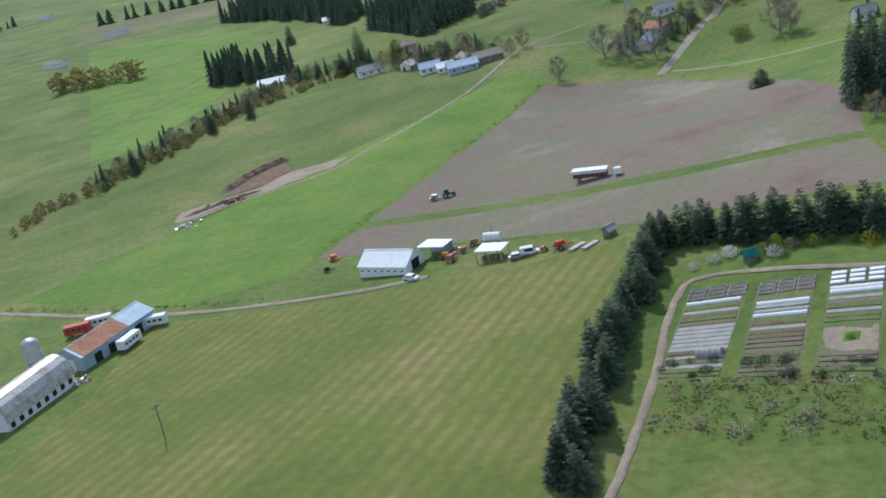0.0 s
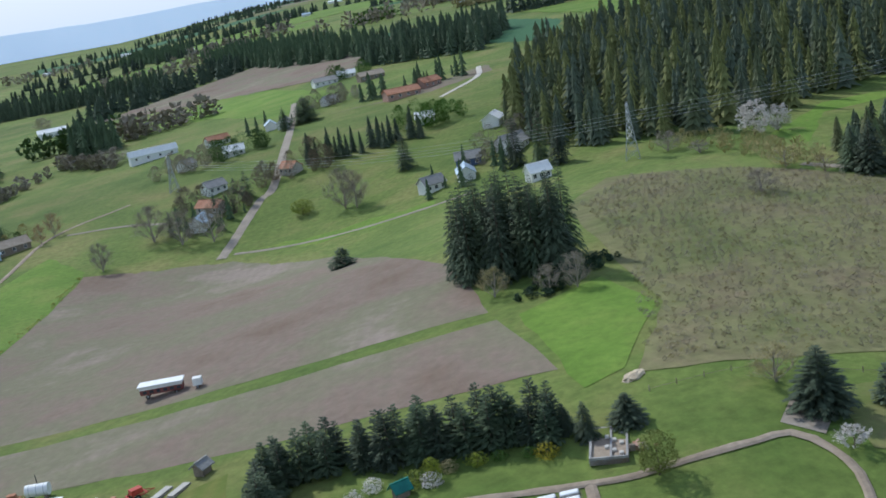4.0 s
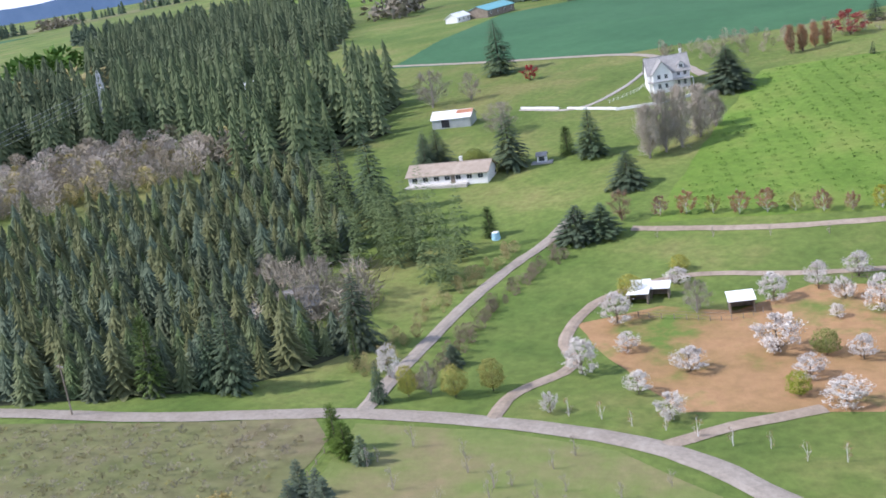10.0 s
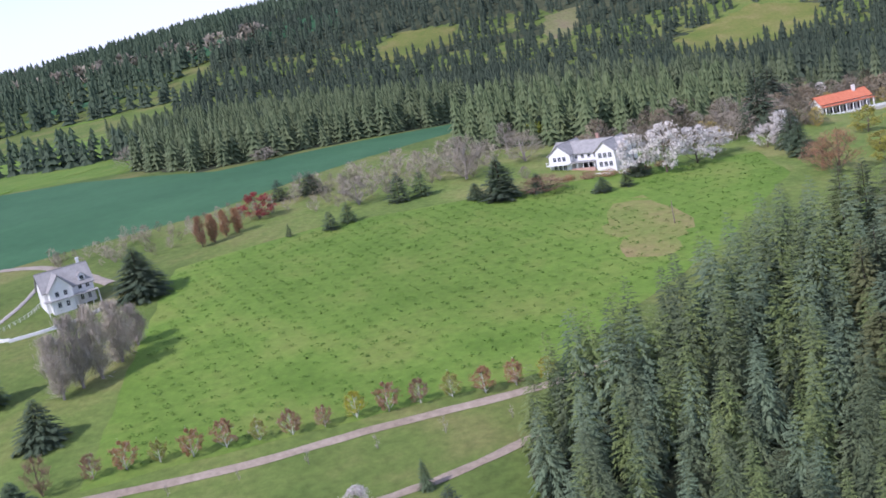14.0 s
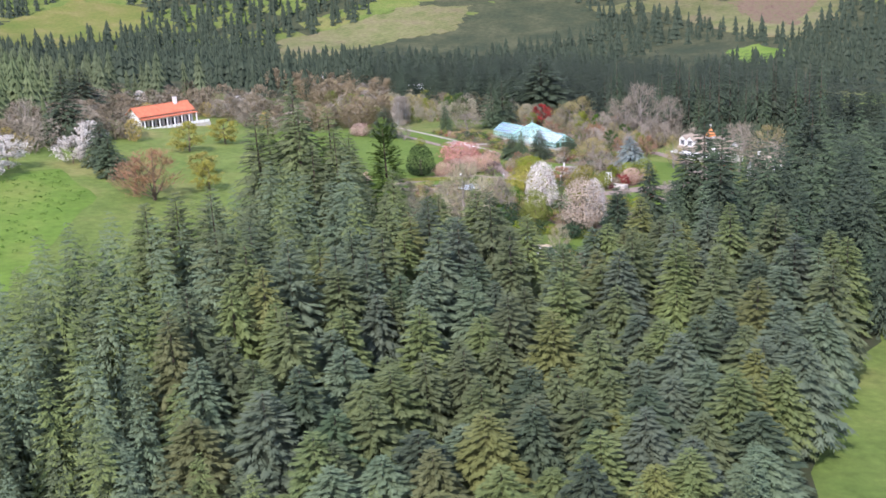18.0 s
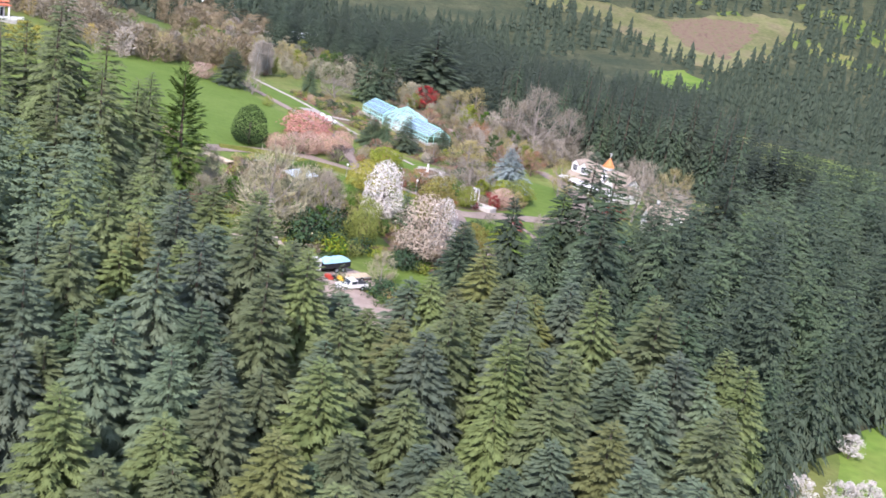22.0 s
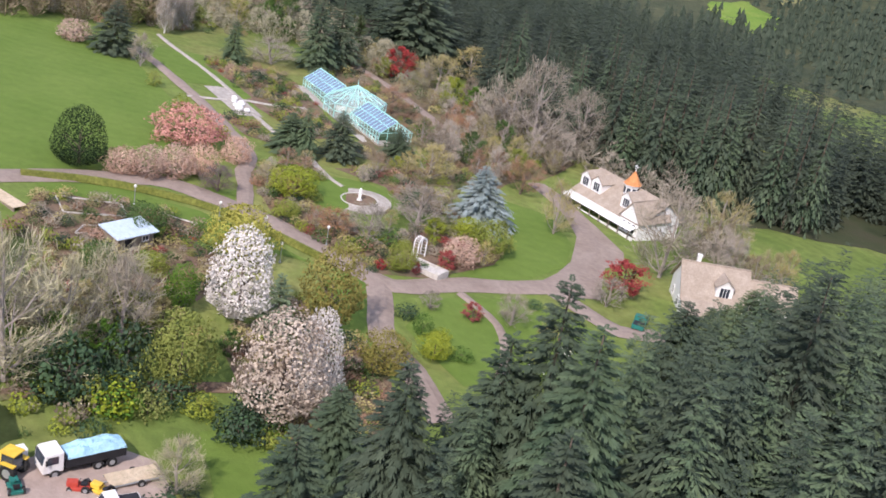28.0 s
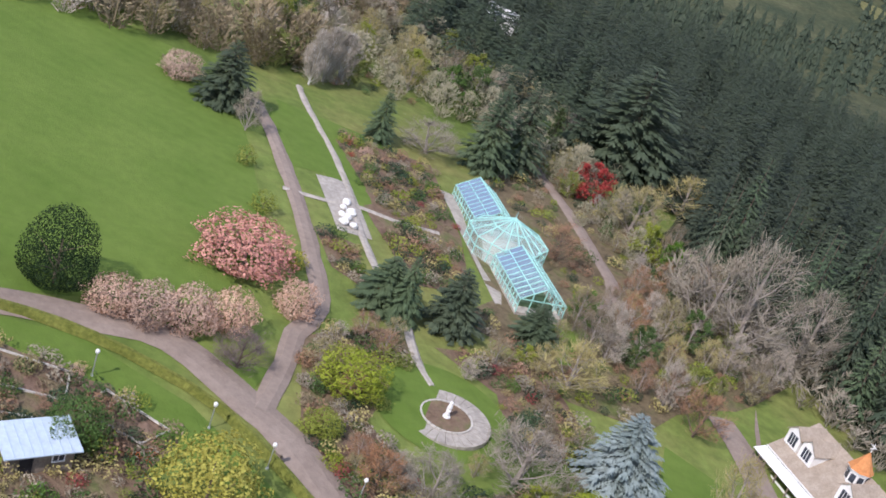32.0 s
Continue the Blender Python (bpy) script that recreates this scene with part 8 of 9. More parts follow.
# ---- farmhouses across the valley ----
for x, y, hd, l, d, w, r, text in (
        (-23, 538, 60, 9, 7, WHITE, GREYROOF, "white house with a grey roof"), (69, 455, 100, 9, 6, BLUEHOUSE, GREYROOF, "dark blue house with a pale porch"), (52, 441, 70, 8, 6, WHITE, GREYROOF, "low white house with a white roof"),
        (78, 395, 80, 7, 5, WHITE, SHEET, "small white shed-roofed house"), (86, 452, 40, 10, 7, WHITE, GREYROOF, "white house among firs"), (91, 500, 30, 9, 7, WHITE, SHEET, "white house near the wood"),
        (-248, 613, 80, 16, 9, SHEET, SHEET, "long white metal building"), (-176, 568, 60, 12, 8, WHITE, GREYROOF, "white house with a grey gable roof"), (-135, 532, 70, 10, 7, WHITE, BLUESTEEL, "house with a blue-grey roof"),
        (-116, 518, 70, 14, 8, BLUESTEEL, BLUESTEEL, "blue steel workshop"), (-106, 528, 60, 14, 8, TIMBER, SHINGLE, "brown-roofed farm building"), (-19, 669, 70, 12, 7, WHITE, RUST, "farmhouse with a red-brown roof"),
        (56, 820, 80, 16, 9, WHITE, GREYROOF, "far white farm building"), (81, 775, 80, 16, 9, TIMBER, SHINGLE, "far farm building"), (78, 642, 80, 18, 9, BRICKRED, RUST, "red farm barn"), (95, 655, 60, 12, 8, BRICKRED, RUST, "small red farm barn"),
        (-151, 1038, 80, 24, 10, SHEET, SHEET, "long far white shed"), (-54, 688, 75, 26, 5, SHEET, SHEET, "long low white shed"), (17, 658, 20, 8, 6, WHITE, GREYROOF, "small white house by the lane"),
        (-300, 900, 70, 16, 9, SHEET, SHEET, "far white shed"), (438, 388, 160, 20, 10, WHITE, SHEET, "long white house on a terrace"), (668, 354, 100, 32, 14, TIMBER, TEALROOF, "long barn with a teal roof"), (645, 366, 100, 14, 8, WHITE, SHEET, "white shed beside the teal barn"),
        (1042, 378, 80, 40, 14, SHEET, BLUESTEEL, "far pale barn on the hill field"), (559, -244, 60, 10, 6, SHEET, SHEET, "white glasshouse beyond the garden"), (630, -231, 20, 12, 7, WHITE, SHEET, "white-roofed house above the garden"), (640, -256, 20, 10, 6, WHITE, SHEET, "white-roofed shed above the garden")):
    simple_house("farmhouse", text + " in the distance", x, y, hd, l, d, 3.0 if l < 20 else 4.0, 5.2 if l < 20 else 6.5, w, r, 3 if l < 15 else 4)
rv = random.Random(31)
for k in range(26):
    hd, dist = radians(rv.uniform(-38, 30)), rv.uniform(1100, 3200)
    simple_house("farmhouse", "tiny pale farm building far across the valley", dist * math.sin(hd), dist * math.cos(hd), rv.uniform(50, 110), rv.uniform(14, 34), 10, 4, 6.5, WHITE, (SHEET, GREYROOF, BLUESTEEL)[k % 3], 0)
for x, y in ((-176, 560), (-160, 552), (-128, 524), (-100, 520), (-96, 532), (-120, 526), (-205, 590), (-150, 545)):
    plant("village_tree", BARE, x + 6, y + 8, PICK.uniform(6, 11), PICK.choice((TWIG, GOLDTWIG, RUSSET)), "bare tree beside the valley houses", bark=PALEBARK)
for x, y in ((-184, 575), (-142, 548), (-215, 600), (-128, 545), (-230, 560), (-226, 520), (-238, 500), (-250, 440), (-300, 700), (-330, 730), (-310, 690)):
    plant("valley_fir", FIRS, x, y, PICK.uniform(9, 15), FIRDARK, "dark fir beside the valley houses", wide=1.1)

BELT = [(-249, 396), (-256, 437), (-249, 470), (-244, 510), (-236, 541), (-227, 596), (-217, 607), (-181, 580), (-133, 531), (-101, 533), (-99, 543), (-147, 598), (-173, 600), (-207, 617), (-244, 636), (-252, 575), (-258, 522), (-265, 491), (-267, 452), (-261, 417)]
HOMES = ((-248, 613), (-176, 568), (-135, 532), (-116, 518), (-106, 528), (-178, 578))
belt = [p for p in scatter(BELT, 6.0, 860) if all(math.hypot(p[0] - q[0], p[1] - q[1]) > 9 for q in HOMES)]
random.Random(9).shuffle(belt)
for k, (foliage, shapes, low, high, text) in enumerate(((TWIG, AIRY, 4, 9, "bare grey trees"), (GREENLEAF, AIRY, 3, 6, "green shrubs"), (DRYTWIG, AIRY, 4, 8, "brown scrub"), (FIRDARK, FARSOME, 6, 12, "dark firs"), (GOLDTWIG, AIRY, 3, 7, "budding trees"))):
    joined("village_trees", belt[k::5], low, high, foliage, text + " among the valley farms", shapes, 870 + k)
for x, y, hd, l in ((-172, 629, 60, 12), (-118, 538, 150, 12), (-126, 526, 70, 8), (-150, 556, 30, 9)):
    simple_house("farm_building", "low pale roofed farm building among trees", x, y, hd, l, 7, 2.6, 4.4, WHITE if l < 10 else TIMBER, SHEET if l < 12 else SHINGLE)

# ---- houses on the slope ----
simple_house("lane_house", "grey-roofed house hidden among bare trees", 221, 246, 150, 13, 9, 2.8, 5.2, TIMBER, GREYROOF, 3)
h = thing("ranch_house", "long low white house with a tan roof", "house", at(316, 245.5, 178))
gabled(h, 23, 8, 2.8, 4.9, WHITE, SHINGLE, 0.7)
for k in range(7):
    window(h, -9.6 + k * 3.2, -4.0, 1.6, 1.5, 1.2, 0)
    window(h, -9.6 + k * 3.2, 4.0, 1.6, 1.3, 1.1, 180)
door(h, 1.6, -4.02, 0, 1.0, 2.1, 0, TIMBER)
chimney(h, 3, 0.6, 4, 6.2)
part("porch_slab", boxes((-12, 6, -6.5, -4, -2, 0.15)), STONE, h)
h = thing("slope_barn", "low barn with a white and rusty roof", "barn", at(371, 265, 176))
gabled(h, 13, 7, 2.8, 4.6, STEEL, SHEET, 0.4)
roof_slope(h, 1.5, 7.0, 0, 4.9, -3.9, 2.68, RUST, "rusty roof sheets", 0.06, "roof_sheet")
door(h, -2, -3.52, 0, 2.4, 2.4)
g = thing("gazebo", "small white garden pavilion on a grey pad", "gazebo", at(328, 223, 170))
part("pad", boxes((-3, 3, -2.5, 2.5, -0.6, 0.1)), FABRIC, g)
part("body", boxes((-1.3, 1.3, -1.2, 1.2, 0.1, 1.9)), WHITE, g)
roof_slope(g, -1.6, 1.6, 0, 2.8, -1.6, 1.9, GREYROOF)
roof_slope(g, -1.6, 1.6, 0, 2.8, 1.6, 1.9, GREYROOF)
part("opening", boxes((-0.8, 0.8, -1.25, -1.19, 0.4, 1.7)), WINDOW, g)
t = thing("blue_tank", "small bright blue covered tank", "tank", at(271, 218, 0))
bm = bmesh.new()
rod(bm, (0, 0, -0.3), (0, 0, 1.6), 1.1, 14, 0.9)
part("cover", bm, BLUETARP, t)
part("lid", soft_box(-0.7, 0.7, -0.7, 0.7, 1.5, 1.8, 0.15), WHITE, t)
for pts in ([(383, 246), (381, 238), (379, 232)], [(378, 229), (376, 222), (373, 212)], [(372, 212), (374, 203), (378, 194), (384, 188)]):
    w = thing("terrace_wall", "long white stone terrace wall", "garden wall")
    line = smooth_line(pts, 1.5)
    for a, b in zip(line, line[1:]):
        d = (b - a)
        blk = part("block", boxes((-d.length / 2 + 0.01, d.length / 2 - 0.01, -0.25, 0.25, -0.8, 0.75 + PICK.uniform(-0.06, 0.06))), WHITE, w)
        m = (a + b) / 2
        blk.matrix_basis = pose(m.x, m.y, gz(m.x, m.y), 0, 0, math.degrees(math.atan2(d.y, d.x)))
post_fence("white_fence", "white picket fence up to the house", [(381, 216), (390, 210), (398, 208)], 1.6, 1.1, 2, WHITE)
h = thing("slope_house", "white house with steep grey roofs and a porch", "house", at(395, 200, 160))
gabled(h, 13, 9, 5.2, 9.6, WHITE, GREYROOF, 0.5)
gabled(h, 9, 6, 5.4, 9.0, WHITE, GREYROOF, 0.4, -2.5, -3.0, -2, 90)
part("porch_roof", boxes((-7, 7, -8.0, -5.0, 2.7, 2.9)), GREYROOF, h)
for k in range(8):
    part("porch_post", boxes((-6.8 + k * 1.93, -6.6 + k * 1.93, -7.8, -7.6, -2, 2.7)), WHITE, h)
for x in (-3.6, -1.4, 3, 5):
    window(h, x, -4.5 if x > 0 else -7.5, 4.3, 0.9, 1.3, 0)
    window(h, x, -4.5 if x > 0 else -7.5, 1.4, 0.9, 1.4, 0)
    window(h, x, 4.5, 3.4, 0.9, 1.3, 180)
for y in (-2, 2):
    window(h, 6.5, y, 3.6, 0.9, 1.3, 90)
    window(h, -6.5, y, 3.6, 0.9, 1.3, -90)
dormer(h, 4, -4.3, 5.8, 1.8, 1.3, 2.5, GREYROOF)
chimney(h, 5, 1, 8, 11)
small_car("car", "small white car beside the slope house", 412, 205, 120, WHITE, 4)

# ---- large white house above the orchard ----
h = thing("large_house", "large white two-storey house with grey roofs and terraces", "house", at(441, 38, 227))
gabled(h, 26, 10, 5.6, 8.6, WHITE, GREYROOF, 0.6)
gabled(h, 12, 8, 5.8, 8.8, WHITE, GREYROOF, 0.5, -8.5, -1.5, -3, 90)
gabled(h, 12, 7, 5.8, 8.6, WHITE, GREYROOF, 0.5, 8.5, -1.5, -3, 90)
for x in (-8.5, 8.5):
    for dx in (-1.8, 0, 1.8):
        for z in (1.6, 4.4):
            window(h, x + dx, -7.5, z, 1.2, 1.5, 0)
for k in range(4):
    window(h, -3.6 + k * 2.4, -5.0, 4.4, 1.1, 1.3, 0)
door(h, 0, -5.02, 0, 3.6, 2.3)
part("porch_wall", boxes((-4.4, 4.4, -7.6, -7.2, -1, 1.0)), BRICKRED, h)
for k in range(5):
    part("porch_post", boxes((-4.3 + k * 2.1, -4.1 + k * 2.1, -7.5, -7.3, -1, 2.7)), WHITE, h)
part("porch_roof", boxes((-4.6, 4.6, -7.8, -5.0, 2.7, 2.95)), GREYROOF, h)
part("balcony", boxes((-12.6, -4.6, -9.6, -7.5, 2.7, 2.9)), WHITE, h)
for k in range(9):
    part("baluster", boxes((-12.5 + k * 0.97, -12.4 + k * 0.97, -9.55, -9.45, 2.9, 3.9)), WHITE, h)
part("balcony_rail", boxes((-12.6, -4.6, -9.6, -9.4, 3.9, 4.0)), WHITE, h)
chimney(h, 2, 1, 7, 10.2, 1.0, BRICKRED)
for k, (y, z) in enumerate(((-12, -1.2), (-16, -3.2))):
    part("terrace", boxes((-14 + k, 13, y, y + 4.4, z - 3, z)), STONE, h)
    part("terrace_rail", boxes((-14 + k, 13, y - 0.15, y + 0.1, z, z + 0.9)), WHITE, h)
for x, y, hh in ((424, 52, 2.0), (422, 46, 2.4), (421, 40, 2.6), (420, 34, 2.2), (422, 28, 2.0), (425, 22, 1.8)):
    plant("terrace_shrub", SHRUB, x, y, hh, RUSSET, "low russet shrub below the house terrace", "shrub", wide=1.5)

# ---- villa with red roof ----
h = thing("villa", "white villa with a red tiled roof and arcade", "house", at(491, -74, 182))
gabled(h, 19, 9, 4.4, 6.6, WHITE, REDROOF, 0.9)
part("arcade_roof", boxes((-10, 10, -8.2, -4.6, 3.3, 3.55)), REDROOF, h)
for k in range(8):
    part("column", rods([((-9.5 + k * 2.7, -7.8, -2), (-9.5 + k * 2.7, -7.8, 3.3))], 0.25, 8), WHITE, h)
for k in range(7):
    door(h, -8.1 + k * 2.7, -4.52, 0, 1.5, 2.3)
part("terrace", boxes((-11, 13, -10.5, -4.5, -3, 0.0)), STONE, h)
for k in range(12):
    part("balustrade", boxes((-11 + k * 2, -9.3 + k * 2, -10.5, -10.3, 0, 0.9)), WHITE, h)
chimney(h, 5.5, -0.6, 5.5, 8.4, 1.1)

# ---- paddock sheds ----
def lean_shed(name, label, x, y, heading, l, d, tall, wall, roof, openfront=True):
    o = thing(name, label, "shed", at(x, y, heading))
    bm = bmesh.new()
    slab(bm, [(-l / 2 - 0.3, -d / 2 - 0.3, tall + 0.15), (l / 2 + 0.3, -d / 2 - 0.3, tall + 0.15), (l / 2 + 0.3, d / 2 + 0.3, tall + 0.65), (-l / 2 - 0.3, d / 2 + 0.3, tall + 0.65)], 0.12)
    part("roof", bm, roof, o)
    part("back_wall", boxes((-l / 2, l / 2, d / 2 - 0.1, d / 2, -0.6, tall + 0.45)), wall, o)
    for s in (1, -1):
        part("side_wall", boxes((s * l / 2 - 0.05, s * l / 2 + 0.05, -d / 2, d / 2 - 0.1, -0.6, tall + 0.05)), wall, o)
        part("post", boxes((s * (l / 2 - 0.15) - 0.08, s * (l / 2 - 0.15) + 0.08, -d / 2, -d / 2 + 0.16, -0.6, tall)), TIMBER, o)
    if not openfront:
        part("front_wall", boxes((-l / 2 + 0.2, l / 2 - 0.2, -d / 2 + 0.02, -d / 2 + 0.1, -0.6, tall)), wall, o)
        door(o, -l / 4, -d / 2 + 0.02, -0.4, 0.9, 1.9)
        window(o, l / 4, -d / 2 + 0.02, 1.3, 0.8, 0.7)
    return o


lean_shed("animal_shed", "small shed with a white metal roof", 237.5, 177, 175, 3.4, 3.0, 2.0, TIMBER, SHEET)
lean_shed("animal_shed", "small shed with a white metal roof", 234, 176.5, 175, 3.6, 3.0, 2.0, TIMBER, SHEET)
lean_shed("animal_shed", "small shed with a white metal roof", 237, 173, 175, 3.4, 2.6, 2.0, TIMBER, SHEET)
lean_shed("hay_shelter", "open hay shelter with a white roof", 230.5, 157, 165, 4.4, 4.0, 2.4, TIMBER, SHEET)
h = thing("teal_shed", "blue shed with a teal metal roof", "shed", at(215.5, 124.5, 185))
gabled(h, 6, 4.4, 2.4, 3.6, TEALPAINT, TEALROOF, 0.35)
for x in (-1.4, 1.4):
    window(h, x, -2.2, 1.4, 0.8, 0.8, 0)
door(h, 0, -2.22, 0, 0.9, 2.0, 0, TIMBER)
post_fence("paddock_fence", "weathered rail fence round the small sheds", [(240, 180), (229, 181), (226, 175), (225, 166), (225, 158), (229, 153)], 2.0, 1.2, 3)
post_fence("paddock_fence", "weathered rail fence along the paddock", [(245, 147), (246, 136), (244, 126), (230, 122), (219, 121)], 2.4, 1.1, 2)

# ---- garden: glasshouse ----
G = thing("glasshouse", "mint-framed glasshouse with two wings and a raised centre", "glasshouse", at(397.3, -157.9, 280))
part("plinth", boxes((-17.5, -5.2, -3.56, 3.56, -1.2, 0.4)), PAVING, G)
part("plinth", boxes((5.2, 17.5, -3.56, 3.56, -1.2, 0.4)), PAVING, G)
for x in (-14.5, -11.5, -8.5, 8.5, 11.5, 14.5):
    part("staging", boxes((x - 1.2, x + 1.2, -2.6, 2.6, 0.4, 1.1)), RHODO, G, "dark green plants on staging")
EAVE, RIDGEZ = 2.5, 4.6
for s in (-1, 1):
    x0 = 5.2 * s
    for side in (1, -1):
        bars = []
        for k in range(11):
            x = x0 + s * k * 1.23
            bars += [((x, side * 3.5, 0.4), (x, side * 3.5, EAVE)), ((x, side * 3.5, EAVE), (x, 0, RIDGEZ))]
        for y, z in ((3.5, EAVE), (1.75, (EAVE + RIDGEZ) / 2), (3.5, 1.4)):
            bars.append(((x0, side * y, z), (x0 + s * 12.3, side * y, z)))
        part("frame", rods(bars, 0.07, 4), MINT, G, "mint-green glazing bars")
        for k in range(10):
            xa, xb = sorted((x0 + s * (k * 1.23 + 0.05), x0 + s * ((k + 1) * 1.23 - 0.05)))
            bm = bmesh.new()
            slab(bm, [(xa, 0, RIDGEZ), (xb, 0, RIDGEZ), (xb, -side * 3.5, EAVE), (xa, -side * 3.5, EAVE)][::side], 0.02)
            p = part("pane", bm, GLASS, G)
            p.visible_shadow = False
            p = part("pane", boxes((xa, xb, side * 3.5 - 0.01, side * 3.5 + 0.01, 0.4, EAVE)), GLASS, G)
            p.visible_shadow = False
    xe = x0 + s * 12.3
    part("end_frame", rods([((xe, -3.5, EAVE), (xe, 0, RIDGEZ)), ((xe, 3.5, EAVE), (xe, 0, RIDGEZ)), ((xe, 0, 0.4), (xe, 0, RIDGEZ)), ((xe, -3.5, EAVE), (xe, 3.5, EAVE)), ((xe, -1.75, 0.4), (xe, -1.75, 3.5)), ((xe, 1.75, 0.4), (xe, 1.75, 3.5))], 0.08, 4), MINT, G)
    part("ridge", rods([((x0, 0, RIDGEZ + 0.05), (xe, 0, RIDGEZ + 0.05))], 0.12, 5), MINT, G)
n, R = 8, 6.2
corner = [(R * math.cos(math.pi / 8 + k * math.pi / 4), R * math.sin(math.pi / 8 + k * math.pi / 4)) for k in range(n)]
bm = bmesh.new()
slab(bm, [(x, y, 0.4) for x, y in corner], 1.6)
part("centre_plinth", bm, PAVING, G)
for k in range(n):
    (xa, ya), (xb, yb) = corner[k], corner[(k + 1) % n]
    mx, my = (xa + xb) / 2, (ya + yb) / 2
    part("centre_frame", rods([((xa, ya, 0.4), (xa, ya, 3.4)), ((xa, ya, 3.4), (xb, yb, 3.4)), ((xa, ya, 3.4), (0, 0, 6.4)), ((mx, my, 3.4), (0, 0, 6.4)), ((mx, my, 0.4), (mx, my, 3.4)), ((xa * 0.5, ya * 0.5, 4.9), (xb * 0.5, yb * 0.5, 4.9)), ((xa, ya, 1.9), (xb, yb, 1.9))], 0.08, 4), MINT, G)
    bm = bmesh.new()
    slab(bm, [(xa * 0.98, ya * 0.98, 3.4), (xb * 0.98, yb * 0.98, 3.4), (0, 0, 6.35)], 0.02)
    p = part("pane", bm, GLASS, G)
    p.visible_shadow = False
    bm = bmesh.new()
    vs = [bm.verts.new(q) for q in ((xa, ya, 0.4), (xb, yb, 0.4), (xb, yb, 3.4), (xa, ya, 3.4), (xa * 0.995, ya * 0.995, 0.4), (xb * 0.995, yb * 0.995, 0.4), (xb * 0.995, yb * 0.995, 3.4), (xa * 0.995, ya * 0.995, 3.4))]
    for q in ((0, 1, 2, 3), (7, 6, 5, 4), (0, 4, 5, 1), (3, 2, 6, 7)):
        bm.faces.new([vs[i] for i in q])
    p = part("pane", bm, GLASS, G)
    p.visible_shadow = False
bm = bmesh.new()
rod(bm, (0, 0, 6.3), (0, 0, 7.4), 0.12, 6, 0.02)
part("finial", bm, MINT, G)
patch("glasshouse_path", [(416, -155.5), (381, -149), (378, -153.5), (395, -152.5), (415, -158)], PAVING, "grey paving along the glasshouse", "paving", off=0.12, step=5, rough_edge=0.2)

# ---- garden: round bed ----
def disc(name, label, x, y, radius, material, off, category):
    n = 40
    pts = [(x + radius * math.cos(k * 2 * math.pi / n), y + radius * math.sin(k * 2 * math.pi / n)) for k in range(n)]
    return patch(name, pts, material, label, category, off=off, step=5.0, rough_edge=0.05)


disc("round_lawn", "round green lawn about the stone ring", 358, -129.5, 8.6, LAWN, 0.2, "lawn")
ring = thing("stone_ring", "pale round paved ring about a planted bed", "paving", pose(356.5, -129.3, gz(356.5, -129.3) + 0.3))
for k in range(28):
    a0, a1 = k * 2 * math.pi / 28 + 0.006, (k + 1) * 2 * math.pi / 28 - 0.006
    bm = bmesh.new()
    slab(bm, [(3.0 * math.cos(a0), 3.0 * math.sin(a0), 0.12), (5.2 * math.cos(a0), 5.2 * math.sin(a0), 0.12), (5.2 * math.cos(a1), 5.2 * math.sin(a1), 0.12), (3.0 * math.cos(a1), 3.0 * math.sin(a1), 0.12)], 0.6)
    part("paving_stone", bm, PAVING, ring)
bm = bmesh.new()
slab(bm, [(2.9 * math.cos(k * 0.2618), 2.9 * math.sin(k * 0.2618), 0.16) for k in range(24)], 0.6)
part("bed", bm, GARDENSOIL, ring, "bare brown soil")
for k in range(30):
    a0, a1 = k * 2 * math.pi / 30, (k + 0.85) * 2 * math.pi / 30
    bm = bmesh.new()
    slab(bm, [(2.85 * math.cos(a0), 2.85 * math.sin(a0), 0.28), (3.05 * math.cos(a0), 3.05 * math.sin(a0), 0.28), (3.05 * math.cos(a1), 3.05 * math.sin(a1), 0.28), (2.85 * math.cos(a1), 2.85 * math.sin(a1), 0.28)], 0.4)
    part("kerb_stone", bm, STONE, ring)
def lathe(profile, sides=12):
    bm = bmesh.new()
    rows = [[bm.verts.new((r * math.cos(2 * math.pi * k / sides), r * math.sin(2 * math.pi * k / sides), z)) for k in range(sides)] for r, z in profile]
    for a, b in zip(rows, rows[1:]):
        for k in range(sides):
            bm.faces.new((a[k], a[(k + 1) % sides], b[(k + 1) % sides], b[k]))
    bm.faces.new(rows[0][::-1])
    bm.faces.new(rows[-1])
    return bm


st = part("statue", lathe([(0.45, 0), (0.45, 0.15), (0.28, 0.2), (0.24, 0.8), (0.32, 0.9), (0.22, 1.0), (0.3, 1.3), (0.2, 1.7), (0.24, 1.9), (0.05, 2.1)]), WHITE)
st.matrix_basis = pose(356.5, -129.3, gz(356.5, -129.3) + 0.42)
tagged(st, "plain white garden statue on a plinth", "statue")
for k, (x, y, s) in enumerate(((397, -131, 1.0), (398.5, -132.2, 0.8), (400, -133.2, 1.1), (401.2, -132.4, 0.7), (403, -133.6, 0.9), (399, -131.4, 0.7), (396.2, -132.2, 0.8))):
    bm = bmesh.new()
    bmesh.ops.create_icosphere(bm, subdivisions=2, radius=0.7 * s)
    for v in bm.verts:
        v.co *= 1 + 0.35 * noise.noise(v.co * 2 + Vector((k, 0, 0)))
        v.co.z = max(-0.1, v.co.z * 0.8 + 0.3)
    ob = part("white_boulder", bm, WHITE)
    ob.matrix_basis = pose(x, y, gz(x, y) + 0.25)
    tagged(ob, "rough white marble boulder on the terrace", "boulder", "white boulders")

# ---- garden: arbour, steps, lamps, shed ----
o = thing("arbour", "white arched garden arbour", "arbour", at(337.5, -126.5, 350))
